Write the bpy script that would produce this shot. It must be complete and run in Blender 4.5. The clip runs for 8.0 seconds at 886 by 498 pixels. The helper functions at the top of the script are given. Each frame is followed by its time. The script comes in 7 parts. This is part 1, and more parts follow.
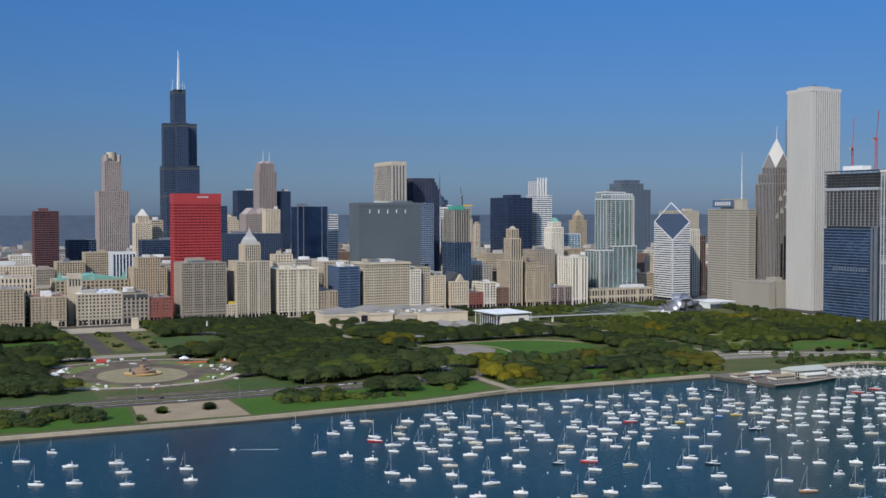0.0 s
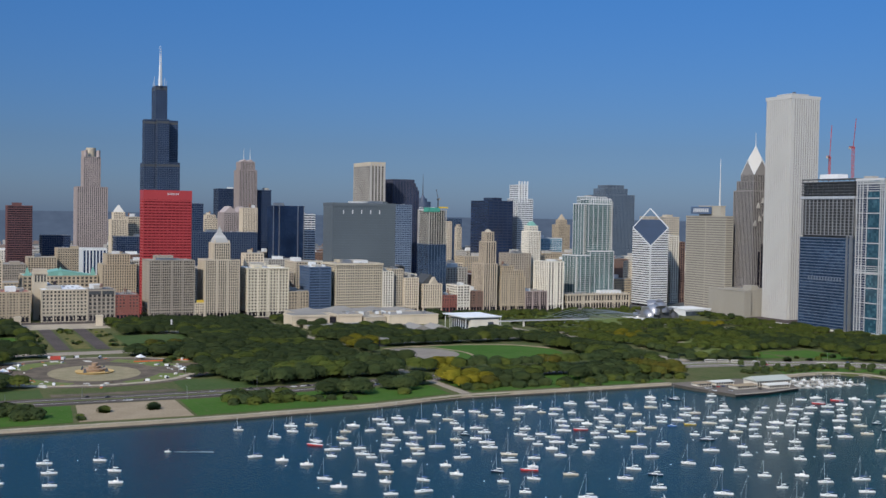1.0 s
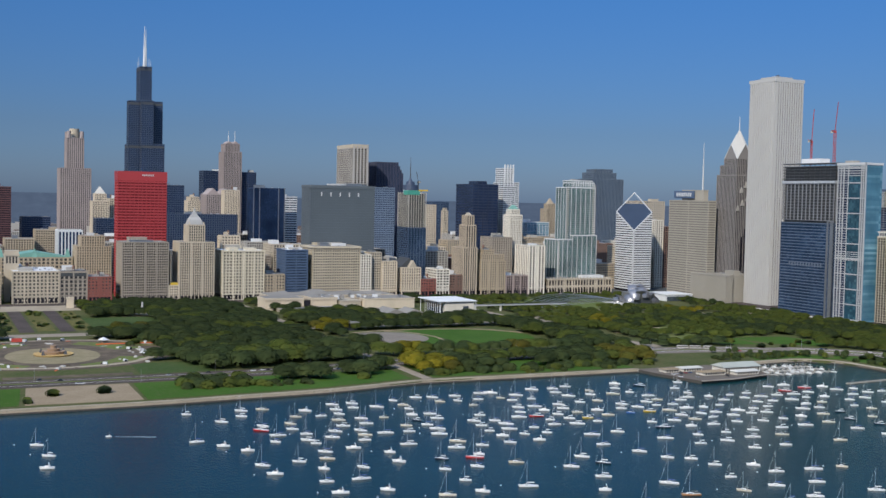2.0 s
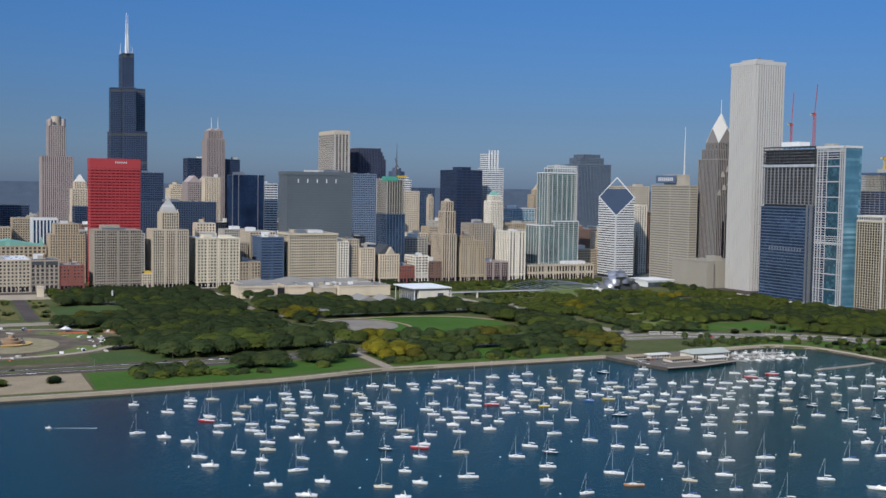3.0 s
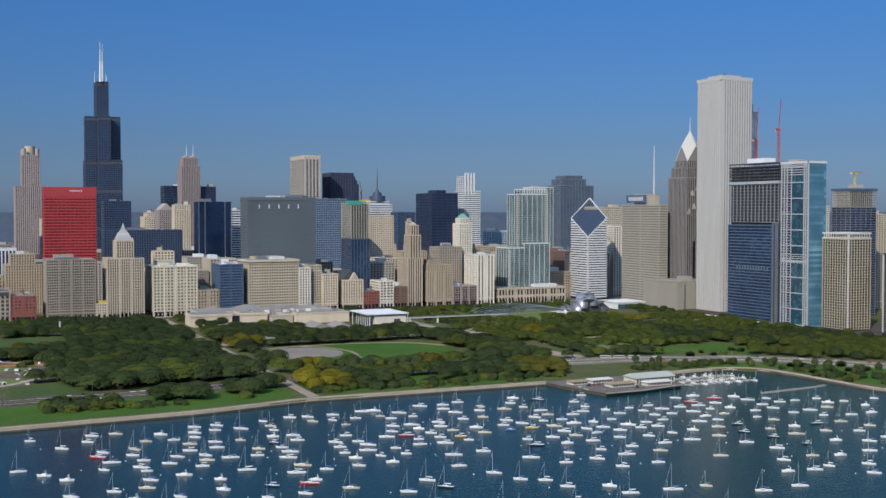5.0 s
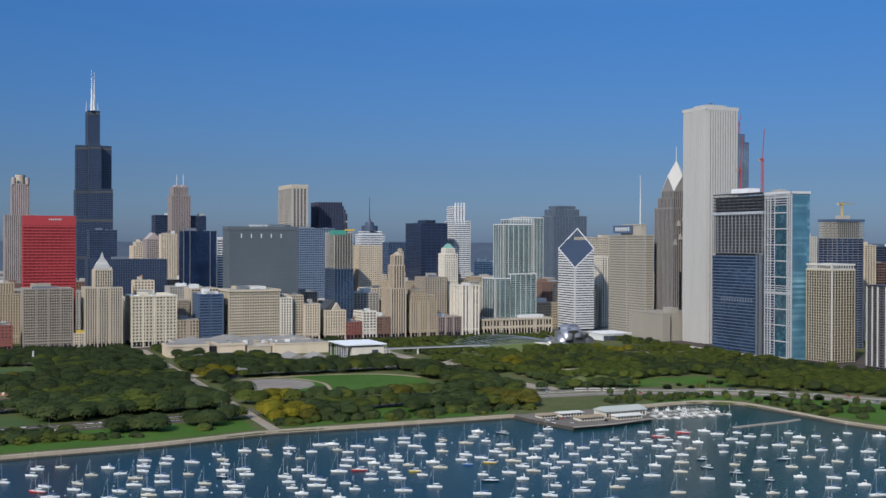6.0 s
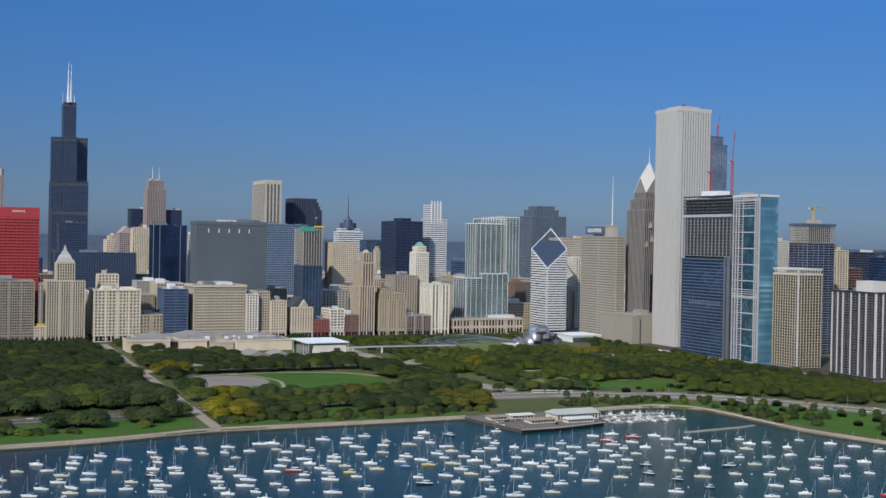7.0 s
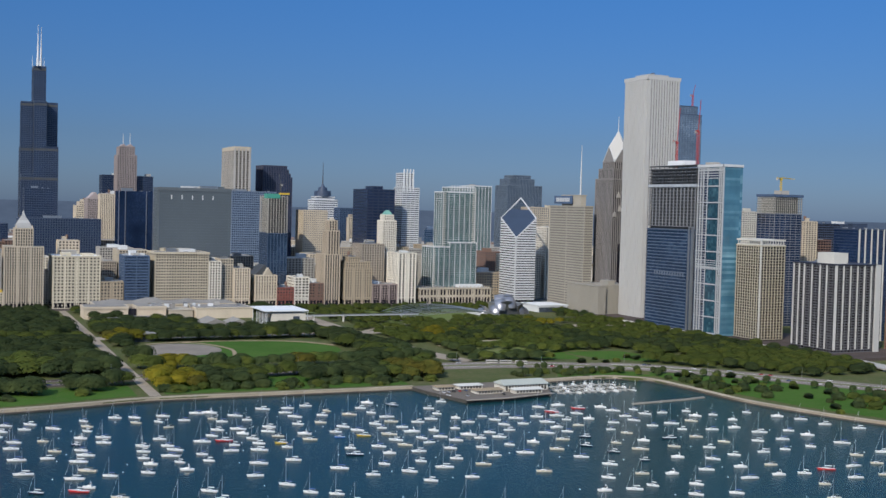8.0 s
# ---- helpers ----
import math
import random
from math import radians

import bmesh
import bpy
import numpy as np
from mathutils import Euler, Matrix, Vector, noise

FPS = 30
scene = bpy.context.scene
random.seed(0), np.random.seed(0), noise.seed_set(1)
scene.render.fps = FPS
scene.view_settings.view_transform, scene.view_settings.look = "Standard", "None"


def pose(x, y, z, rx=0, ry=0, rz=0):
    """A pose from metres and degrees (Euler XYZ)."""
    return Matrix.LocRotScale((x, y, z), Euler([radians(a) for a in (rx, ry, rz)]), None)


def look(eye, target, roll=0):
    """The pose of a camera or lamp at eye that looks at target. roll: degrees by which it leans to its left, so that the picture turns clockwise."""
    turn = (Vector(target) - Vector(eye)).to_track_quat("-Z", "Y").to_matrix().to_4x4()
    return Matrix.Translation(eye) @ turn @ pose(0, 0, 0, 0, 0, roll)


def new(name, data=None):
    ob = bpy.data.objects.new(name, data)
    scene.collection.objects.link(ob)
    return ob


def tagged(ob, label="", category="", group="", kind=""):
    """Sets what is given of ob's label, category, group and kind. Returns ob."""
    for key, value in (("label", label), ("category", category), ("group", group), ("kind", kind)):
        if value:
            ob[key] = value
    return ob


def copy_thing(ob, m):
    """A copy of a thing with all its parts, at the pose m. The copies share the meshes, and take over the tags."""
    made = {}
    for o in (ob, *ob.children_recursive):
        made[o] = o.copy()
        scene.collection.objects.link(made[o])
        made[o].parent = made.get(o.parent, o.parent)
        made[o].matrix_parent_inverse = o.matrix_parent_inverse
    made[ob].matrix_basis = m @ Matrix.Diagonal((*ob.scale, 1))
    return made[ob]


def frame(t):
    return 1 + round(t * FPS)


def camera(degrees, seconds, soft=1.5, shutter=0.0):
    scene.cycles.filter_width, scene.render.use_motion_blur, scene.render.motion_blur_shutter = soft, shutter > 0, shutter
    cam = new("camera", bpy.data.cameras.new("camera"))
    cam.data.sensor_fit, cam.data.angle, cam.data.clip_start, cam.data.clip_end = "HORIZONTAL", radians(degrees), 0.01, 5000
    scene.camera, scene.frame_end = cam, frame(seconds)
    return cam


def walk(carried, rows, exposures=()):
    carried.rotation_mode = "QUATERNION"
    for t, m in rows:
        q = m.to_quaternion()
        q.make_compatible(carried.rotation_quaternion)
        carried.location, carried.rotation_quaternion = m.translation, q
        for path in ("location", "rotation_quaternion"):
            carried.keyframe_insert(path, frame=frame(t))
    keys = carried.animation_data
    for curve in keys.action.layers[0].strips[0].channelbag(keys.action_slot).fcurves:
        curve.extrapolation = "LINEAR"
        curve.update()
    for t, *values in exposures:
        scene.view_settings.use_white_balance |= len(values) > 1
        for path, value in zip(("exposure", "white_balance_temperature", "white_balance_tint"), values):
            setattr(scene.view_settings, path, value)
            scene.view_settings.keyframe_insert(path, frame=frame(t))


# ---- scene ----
from mathutils import geometry

# World: x runs north, y runs west, z up from the lake's surface; the eye's first place is above the origin.
cam = camera(43.377, 8.0, soft=1.5)
ROWS = [
    (0.0, 0.0, 0.0, 160.61, -25.038, -1.891, -0.092),
    (0.5, 19.5, 0.25, 160.02, -25.135, -1.667, 0.466),
    (1.0, 38.99, 0.47, 159.43, -25.216, -1.749, 0.942),
    (1.5, 58.49, 0.67, 158.85, -25.16, -2.118, 1.196),
    (3.0, 116.99, 1.08, 157.18, -25.066, -3.226, 0.935),
    (3.5, 136.49, 1.14, 156.66, -25.086, -3.339, 0.62),
    (4.0, 156.0, 1.15, 156.16, -24.981, -3.237, 0.351),
    (5.5, 214.54, 0.87, 154.8, -24.176, -1.108, -0.028),
    (6.0, 234.05, 0.65, 154.4, -24.05, -0.39, 0.163),
    (6.5, 253.57, 0.36, 154.02, -24.14, -0.038, 0.645),
    (7.0, 273.1, 0.0, 153.69, -24.371, -0.428, 1.085),
    (7.5, 292.63, -0.44, 153.38, -24.663, -1.279, 1.329),
    (8.0, 312.16, -0.95, 153.11, -24.897, -1.993, 1.509),
]
walk(cam, [(t, pose(x, y, z, 90 + pitch, 0, yaw) @ pose(0, 0, 0, 0, 0, roll)) for t, x, y, z, yaw, pitch, roll in ROWS])
scene.view_settings.exposure = 0.0

# ---- light: a clear morning, sun in the south-east ----
SUN_AZ, SUN_EL = radians(139), radians(36)          # from north, clockwise
to_sun = Vector((math.cos(SUN_AZ) * math.cos(SUN_EL), -math.sin(SUN_AZ) * math.cos(SUN_EL), math.sin(SUN_EL)))
sun = new("sun", bpy.data.lights.new("sun", "SUN"))
sun.data.energy, sun.data.angle, sun.data.color = 4.15, radians(0.6), (1.0, 0.93, 0.83)
sun.matrix_world = look(to_sun * 1000, (0, 0, 0))

world = bpy.data.worlds.new("sky")
scene.world = world
world.use_nodes = True
wn, wl = world.node_tree.nodes, world.node_tree.links
sky = wn.new("ShaderNodeTexSky")
sky.sky_type, sky.sun_disc = "NISHITA", False
sky.sun_elevation, sky.sun_rotation = SUN_EL, math.atan2(to_sun.x, to_sun.y)
sky.altitude, sky.air_density, sky.dust_density, sky.ozone_density = 200, 1.0, 0.6, 3.0
# thin haze: the air near the horizon is deeper and duller than overhead
coord = wn.new("ShaderNodeTexCoord")
sep = wn.new("ShaderNodeSeparateXYZ")
wl.new(coord.outputs["Generated"], sep.inputs[0])
grade = wn.new("ShaderNodeValToRGB")
stops = grade.color_ramp.elements
stops[0].position, stops[0].color = 0.0, (0.170, 0.245, 0.45, 1)
stops[1].position, stops[1].color = 0.7, (2.5, 2.4, 2.2, 1)
for at, c in ((0.36, (0.50, 0.62, 0.74, 1)), (0.06, (0.162, 0.236, 0.395, 1)), (0.2, (0.150, 0.322, 0.55, 1))):
    stop = stops.new(at)
    stop.color = c
wl.new(sep.outputs["Z"], grade.inputs[0])
haze = wn.new("ShaderNodeMix")
haze.data_type, haze.blend_type = "RGBA", "MULTIPLY"
haze.inputs[0].default_value = 1.0
wl.new(sky.outputs[0], haze.inputs[6])
wl.new(grade.outputs[0], haze.inputs[7])
wl.new(haze.outputs[2], wn["Background"].inputs[0])
wn["Background"].inputs[1].default_value = 0.15

# ---- materials ----
def nodes_of(name):
    m = bpy.data.materials.new(name)
    m.use_nodes = True
    n, l = m.node_tree.nodes, m.node_tree.links
    return m, n, l, n["Principled BSDF"]


def mixer(n, l, fac, a, b, mode="MIX"):
    mx = n.new("ShaderNodeMix")
    mx.data_type, mx.blend_type = "RGBA", mode
    for sock, v in ((mx.inputs[0], fac), (mx.inputs[6], a), (mx.inputs[7], b)):
        if isinstance(v, bpy.types.NodeSocket):
            l.new(v, sock)
        else:
            sock.default_value = v if isinstance(v, float) else (*v[:3], 1.0)
    return mx.outputs[2]


def noise_at(n, l, pos, scale, detail=3.0, stretch=None):
    tex = n.new("ShaderNodeTexNoise")
    tex.inputs["Scale"].default_value, tex.inputs["Detail"].default_value = scale, detail
    if stretch:
        mul = n.new("ShaderNodeVectorMath")
        mul.operation = "MULTIPLY"
        mul.inputs[1].default_value = stretch
        l.new(pos, mul.inputs[0])
        pos = mul.outputs[0]
    l.new(pos, tex.inputs["Vector"])
    return tex.outputs["Fac"]


def ramp(n, l, fac, lo, hi):
    r = n.new("ShaderNodeMapRange")
    r.inputs["From Min"].default_value, r.inputs["From Max"].default_value = lo, hi
    l.new(fac, r.inputs["Value"])
    return r.outputs["Result"]


def bump(n, l, b, height, strength, dist):
    bp = n.new("ShaderNodeBump")
    bp.inputs["Strength"].default_value, bp.inputs["Distance"].default_value = strength, dist
    l.new(height, bp.inputs["Height"])
    l.new(bp.outputs[0], b.inputs["Normal"])


def surface(name, base, dark=0.72, rough=0.85, metal=0.0, big=0.05, fine=1.2, streak=False, island=0.0, rnd=0.12):
    """A matt or metal surface: broad stains, fine grain, and a small shift of tone for each object or loose piece."""
    m, n, l, b = nodes_of(name)
    pos = n.new("ShaderNodeNewGeometry")
    p = pos.outputs["Position"]
    low = tuple(c * dark for c in base)
    col = mixer(n, l, ramp(n, l, noise_at(n, l, p, big, 4.0, (1, 1, 0.25) if streak else None), 0.3, 0.7), low, base)
    col = mixer(n, l, ramp(n, l, noise_at(n, l, p, fine, 2.0), 0.25, 0.8), tuple(c * 0.8 for c in base), col)
    if rnd or island:
        info = n.new("ShaderNodeObjectInfo")
        src = pos.outputs["Random Per Island"] if island else info.outputs["Random"]
        amount = island or rnd
        hs = n.new("ShaderNodeHueSaturation")
        val = n.new("ShaderNodeMath")
        val.operation = "MULTIPLY_ADD"
        val.inputs[1].default_value, val.inputs[2].default_value = 2 * amount, 1 - amount
        l.new(src, val.inputs[0])
        l.new(val.outputs[0], hs.inputs["Value"])
        l.new(col, hs.inputs["Color"])
        col = hs.outputs[0]
    l.new(col, b.inputs["Base Color"])
    b.inputs["Roughness"].default_value, b.inputs["Metallic"].default_value = rough, metal
    bump(n, l, b, noise_at(n, l, p, fine, 4.0), 0.25, 0.15)
    return m


def glazing(name, a, c, pane=(1.6, 1.6, 1.9), rough=0.12, spec=0.5, metal=0.0):
    """Window glass whose panes differ a little, by blinds and rooms behind them."""
    m, n, l, b = nodes_of(name)
    pos = n.new("ShaderNodeNewGeometry").outputs["Position"]
    snap = n.new("ShaderNodeVectorMath")
    snap.operation = "SNAP"
    snap.inputs[1].default_value = pane
    off = n.new("ShaderNodeVectorMath")
    off.inputs[1].default_value = (0.37, 0.41, 0.13)
    l.new(pos, off.inputs[0])
    l.new(off.outputs[0], snap.inputs[0])
    wh = n.new("ShaderNodeTexWhiteNoise")
    l.new(snap.outputs[0], wh.inputs["Vector"])
    broad = noise_at(n, l, pos, 0.03, 3.0)
    f = n.new("ShaderNodeMath")
    f.operation = "POWER"
    l.new(wh.outputs["Value"], f.inputs[0])
    f.inputs[1].default_value = 2.2
    col = mixer(n, l, f.outputs[0], a, c)
    col = mixer(n, l, ramp(n, l, broad, 0.35, 0.75), col, tuple(v * 0.6 for v in a))
    l.new(col, b.inputs["Base Color"])
    b.inputs["Roughness"].default_value, b.inputs["Metallic"].default_value = rough, metal
    b.inputs["Specular IOR Level"].default_value = spec
    bump(n, l, b, wh.outputs["Value"], 0.06, 0.3)
    return m


LIME = surface("limestone", (0.50, 0.435, 0.335), dark=0.64, big=0.07, streak=True)
CREAM = surface("cream_terracotta", (0.60, 0.51, 0.385), dark=0.66, big=0.07, streak=True)
WHITE = surface("white_terracotta", (0.73, 0.68, 0.58), dark=0.72, big=0.07, streak=True)
TAN = surface("tan_brick", (0.42, 0.345, 0.245), dark=0.62, big=0.07, streak=True)
BROWN = surface("brown_brick", (0.20, 0.12, 0.09), streak=True)
REDBRICK = surface("red_brick", (0.26, 0.09, 0.07))
PINK = surface("pink_granite", (0.34, 0.285, 0.27), streak=True)
GREYST = surface("grey_stone", (0.335, 0.29, 0.235), streak=True)
REDSTEEL = surface("red_painted_steel", (0.37, 0.040, 0.044), dark=0.85, rough=0.5)
REDTRIM = surface("dull_red_steel", (0.30, 0.03, 0.03), dark=0.85, rough=0.6)
# black aluminium lifted towards blue: distance haze put into the base colour
BLACKAL = surface("hazed_black_aluminium", (0.048, 0.067, 0.108), dark=0.8, rough=0.4)
DARKST = surface("weathered_dark_steel", (0.032, 0.032, 0.045), dark=0.8, rough=0.5)
GREYWALL = surface("slate_grey_panel", (0.112, 0.134, 0.150), dark=0.9, rough=0.6, big=0.02)
WHITEST = surface("white_granite", (0.47, 0.462, 0.44), dark=0.92, rough=0.6, streak=True)
WHITEMET = surface("white_aluminium", (0.62, 0.635, 0.64), dark=0.9, rough=0.45)
CONC = surface("raw_concrete", (0.42, 0.40, 0.36), streak=True)
CONCW = surface("pale_concrete", (0.60, 0.58, 0.52), streak=True)
GREENCU = surface("green_copper_roof", (0.16, 0.36, 0.30), dark=0.8, rough=0.7)
ROOF = surface("gravel_roof", (0.26, 0.25, 0.23), dark=0.7, fine=0.5)
ROOFW = surface("white_roof_membrane", (0.66, 0.67, 0.67), dark=0.85)
TILE = surface("red_roof_tile", (0.30, 0.12, 0.08))
STEEL = surface("galvanised_steel", (0.45, 0.46, 0.47), rough=0.35, metal=0.8)
DARKMET = surface("dark_louvre", (0.06, 0.065, 0.07), rough=0.6)
WIN = glazing("window_glass", (0.034, 0.036, 0.042), (0.21, 0.195, 0.16))
WINDARK = glazing("dark_window_glass", (0.016, 0.017, 0.022), (0.16, 0.145, 0.115))
WINBLUE = glazing("blue_glass", (0.018, 0.035, 0.070), (0.06, 0.095, 0.15), rough=0.07, spec=0.8)
WINNAVY = glazing("navy_glass", (0.012, 0.026, 0.066), (0.035, 0.06, 0.12), rough=0.07, spec=0.7)
WINTEAL = glazing("teal_glass", (0.06, 0.17, 0.25), (0.20, 0.37, 0.45), pane=(60, 60, 3.3), rough=0.06, spec=0.8)
WINGREEN = glazing("green_glass", (0.05, 0.105, 0.11), (0.17, 0.25, 0.24), rough=0.1, spec=0.7)
WINBRONZE = glazing("bronze_glass", (0.016, 0.015, 0.022), (0.04, 0.038, 0.05), rough=0.1)
WINGREY = glazing("grey_glass", (0.05, 0.065, 0.085), (0.14, 0.16, 0.18), rough=0.1, spec=0.6)

# ---- building blocks ----
class Geo:
    """Loose pieces gathered into one mesh."""
    def __init__(self):
        self.v, self.f = [], []

    def box(self, x0, x1, y0, y1, z0, z1):
        k = len(self.v)
        self.v += [(x0, y0, z0), (x1, y0, z0), (x1, y1, z0), (x0, y1, z0), (x0, y0, z1), (x1, y0, z1), (x1, y1, z1), (x0, y1, z1)]
        self.f += [(k, k + 3, k + 2, k + 1), (k + 4, k + 5, k + 6, k + 7), (k, k + 1, k + 5, k + 4),
                   (k + 1, k + 2, k + 6, k + 5), (k + 2, k + 3, k + 7, k + 6), (k + 3, k, k + 4, k + 7)]
        return self

    def prism(self, ring, z0, z1, top=None):
        """A ring of (x, y), counter-clockwise, raised from z0 to z1; top: the ring at z1 where it differs."""
        k, n = len(self.v), len(ring)
        self.v += [(x, y, z0) for x, y in ring] + [(x, y, z1) for x, y in (top or ring)]
        self.f += [tuple(range(k + n - 1, k - 1, -1)), tuple(range(k + n, k + 2 * n))]
        self.f += [(k + i, k + (i + 1) % n, k + n + (i + 1) % n, k + n + i) for i in range(n)]
        return self

    def cone(self, x, y, z0, z1, r0, r1, n=8):
        ring = [(x + r0 * math.cos(math.tau * i / n), y + r0 * math.sin(math.tau * i / n)) for i in range(n)]
        top = [(x + r1 * math.cos(math.tau * i / n), y + r1 * math.sin(math.tau * i / n)) for i in range(n)]
        return self.prism(ring, z0, z1, top)

    def bar(self, a, b, w):
        """A square bar from a to b."""
        a, b = Vector(a), Vector(b)
        d = (b - a).normalized()
        s = d.cross((0, 0, 1) if abs(d.z) < 0.9 else (1, 0, 0)).normalized() * w / 2
        u = d.cross(s).normalized() * w / 2
        k = len(self.v)
        for p in (a, b):
            self.v += [tuple(p + s + u), tuple(p - s + u), tuple(p - s - u), tuple(p + s - u)]
        self.f += [(k, k + 1, k + 2, k + 3), (k + 7, k + 6, k + 5, k + 4)] + [(k + i, k + 4 + i, k + 4 + (i + 1) % 4, k + (i + 1) % 4) for i in range(4)]
        return self

    def tube(self, pts, w):
        """A four-sided pipe along a line of points."""
        k, n = len(self.v), len(pts)
        for i, p in enumerate(pts):
            d = (Vector(pts[min(i + 1, n - 1)]) - Vector(pts[max(i - 1, 0)])).normalized()
            s = d.cross((0, 0, 1)).normalized() * w / 2
            u = s.cross(d).normalized() * w / 2
            p = Vector(p)
            self.v += [tuple(p + s), tuple(p + u), tuple(p - s), tuple(p - u)]
        self.f += [(k + 4 * i + j, k + 4 * i + (j + 1) % 4, k + 4 * i + 4 + (j + 1) % 4, k + 4 * i + 4 + j) for i in range(n - 1) for j in range(4)]
        return self

    def face(self, *pts):
        k = len(self.v)
        self.v += [tuple(p) for p in pts]
        self.f.append(tuple(range(k, k + len(pts))))
        return self

    def mesh(self, name, mat):
        me = bpy.data.meshes.new(name)
        me.from_pydata(self.v, [], self.f)
        me.materials.append(mat)
        me.update()
        return me


def part(name, geo, mat, parent=None, label="", kind=""):
    ob = new(name, geo.mesh(name, mat) if isinstance(geo, Geo) else geo)
    if parent:
        ob.parent = parent
    return tagged(ob, label=label, kind=kind)


def under(child, parent_part):
    """Hangs a part under another part of the same thing."""
    child.parent = parent_part
    return child


def smooth(ob):
    ob.data.polygons.foreach_set("use_smooth", [True] * len(ob.data.polygons))
    return ob


def thing(name, label, category, group="", at=(0, 0, 0)):
    ob = new(name)
    ob.location = at
    return tagged(ob, label=label, category=category, group=group)


def lerp_table(table, v):
    xs, ys = zip(*table)
    return float(np.interp(v, xs, ys))


# ---- the lake, the land and its surfaces ----
SHORE = [(-3000, 836), (230, 834), (372, 844), (470, 864), (640, 862), (760, 862), (835, 866), (870, 869), (895, 866), (918, 846), (924, 805), (926, 763), (929, 722), (940, 680), (956, 635), (1040, 450), (1180, 250), (1500, -100), (2300, -500), (3800, -1100)]
RISE = [(0, 2.6), (110, 3.6), (260, 5.0), (560, 7.0), (720, 8.0), (9000, 8.0)]


def shore(x):
    return lerp_table(SHORE, x)


def gz(x, y):
    return lerp_table(RISE, y - shore(x))


def soft_curve(points, step=8.0):
    """Even steps along a smooth line through points (Catmull-Rom)."""
    pts = [Vector((p[0], p[1])) for p in points]
    pts = [pts[0] * 2 - pts[1]] + pts + [pts[-1] * 2 - pts[-2]]
    out = []
    for a, b, c, d in zip(pts, pts[1:], pts[2:], pts[3:]):
        n = max(2, int((c - b).length / step))
        for i in range(n):
            t = i / n
            out.append(0.5 * ((2 * b) + (c - a) * t + (2 * a - 5 * b + 4 * c - d) * t * t + (3 * b - a - 3 * c + d) * t ** 3))
    return out + [pts[-2]]


def strip(name, points, width, mat, lift, parent=None, label="", category="", side=0.0):
    """A road or path laid along a line, lift metres above the ground, with a thickness."""
    line = soft_curve(points)
    g = Geo()
    rows = []
    for i, p in enumerate(line):
        d = (line[min(i + 1, len(line) - 1)] - line[max(i - 1, 0)]).normalized()
        nrm = Vector((-d.y, d.x))
        a, b = p + nrm * (side - width / 2), p + nrm * (side + width / 2)
        rows.append([(q.x, q.y, gz(q.x, q.y) + lift) for q in (a, b)])
    for (a, b), (c, d) in zip(rows, rows[1:]):
        g.face(b, a, c, d)
        for e, f in ((a, c), (d, b)):
            g.face(f, e, (e[0], e[1], e[2] - lift - 0.3), (f[0], f[1], f[2] - lift - 0.3))
    ob = part(name, g, mat, parent)
    return tagged(ob, label=label, category=category, kind="" if parent else "structure")


def patch(name, ring, mat, lift, label="", category="", parent=None, cell=14.0):
    """A flat area inside a ring of (x, y), draped over the ground."""
    bm = bmesh.new()
    vs = [bm.verts.new((x, y, 0)) for x, y in ring]
    for tri in geometry.tessellate_polygon([[Vector((x, y, 0)) for x, y in ring]]):
        bm.faces.new([vs[i] for i in tri])
    for _ in range(4):
        long = [e for e in bm.edges if e.calc_length() > cell]
        if long:
            bmesh.ops.subdivide_edges(bm, edges=long, cuts=1)
            bmesh.ops.triangulate(bm, faces=bm.faces[:])
    for v in bm.verts:
        v.co.z = gz(v.co.x, v.co.y) + lift
    ext = bmesh.ops.extrude_face_region(bm, geom=bm.faces[:])
    for v in ext["geom"]:
        if isinstance(v, bmesh.types.BMVert):
            v.co.z -= lift + 0.3
    bmesh.ops.recalc_face_normals(bm, faces=bm.faces[:])
    me = bpy.data.meshes.new(name)
    bm.to_mesh(me)
    bm.free()
    me.materials.append(mat)
    ob = new(name, me)
    if parent:
        ob.parent = parent
    return tagged(ob, label=label, category=category, kind="" if parent else "structure")


def ring_of(cx, cy, rx, ry, n=40, a0=0.0, a1=math.tau):
    return [(cx + rx * math.cos(a0 + (a1 - a0) * i / n), cy + ry * math.sin(a0 + (a1 - a0) * i / n)) for i in range(n)]


def rect(x0, x1, y0, y1):
    return [(x0, y0), (x1, y0), (x1, y1), (x0, y1)]


def water_material():
    m, n, l, b = nodes_of("lake_water")
    pos = n.new("ShaderNodeNewGeometry").outputs["Position"]
    broad = ramp(n, l, noise_at(n, l, pos, 0.006, 4.0, (0.5, 1.6, 1)), 0.3, 0.7)
    xyz = n.new("ShaderNodeSeparateXYZ")
    l.new(pos, xyz.inputs[0])
    deep = mixer(n, l, broad, (0.0026, 0.0215, 0.0295), (0.0042, 0.0290, 0.0385))
    bright_water = mixer(n, l, broad, (0.0044, 0.0335, 0.0385), (0.0066, 0.0425, 0.0480))
    col = mixer(n, l, ramp(n, l, xyz.outputs["X"], 250.0, 850.0), deep, bright_water)      # lighter towards the basin: brighter sky reflection painted into the water
    l.new(col, b.inputs["Base Color"])
    b.inputs["Roughness"].default_value = 0.2
    b.inputs["IOR"].default_value = 1.33
    b.inputs["Specular IOR Level"].default_value = 0.14
    wave = noise_at(n, l, pos, 0.45, 5.0, (1.0, 0.6, 1))
    bump(n, l, b, wave, 0.55, 0.6)
    return m


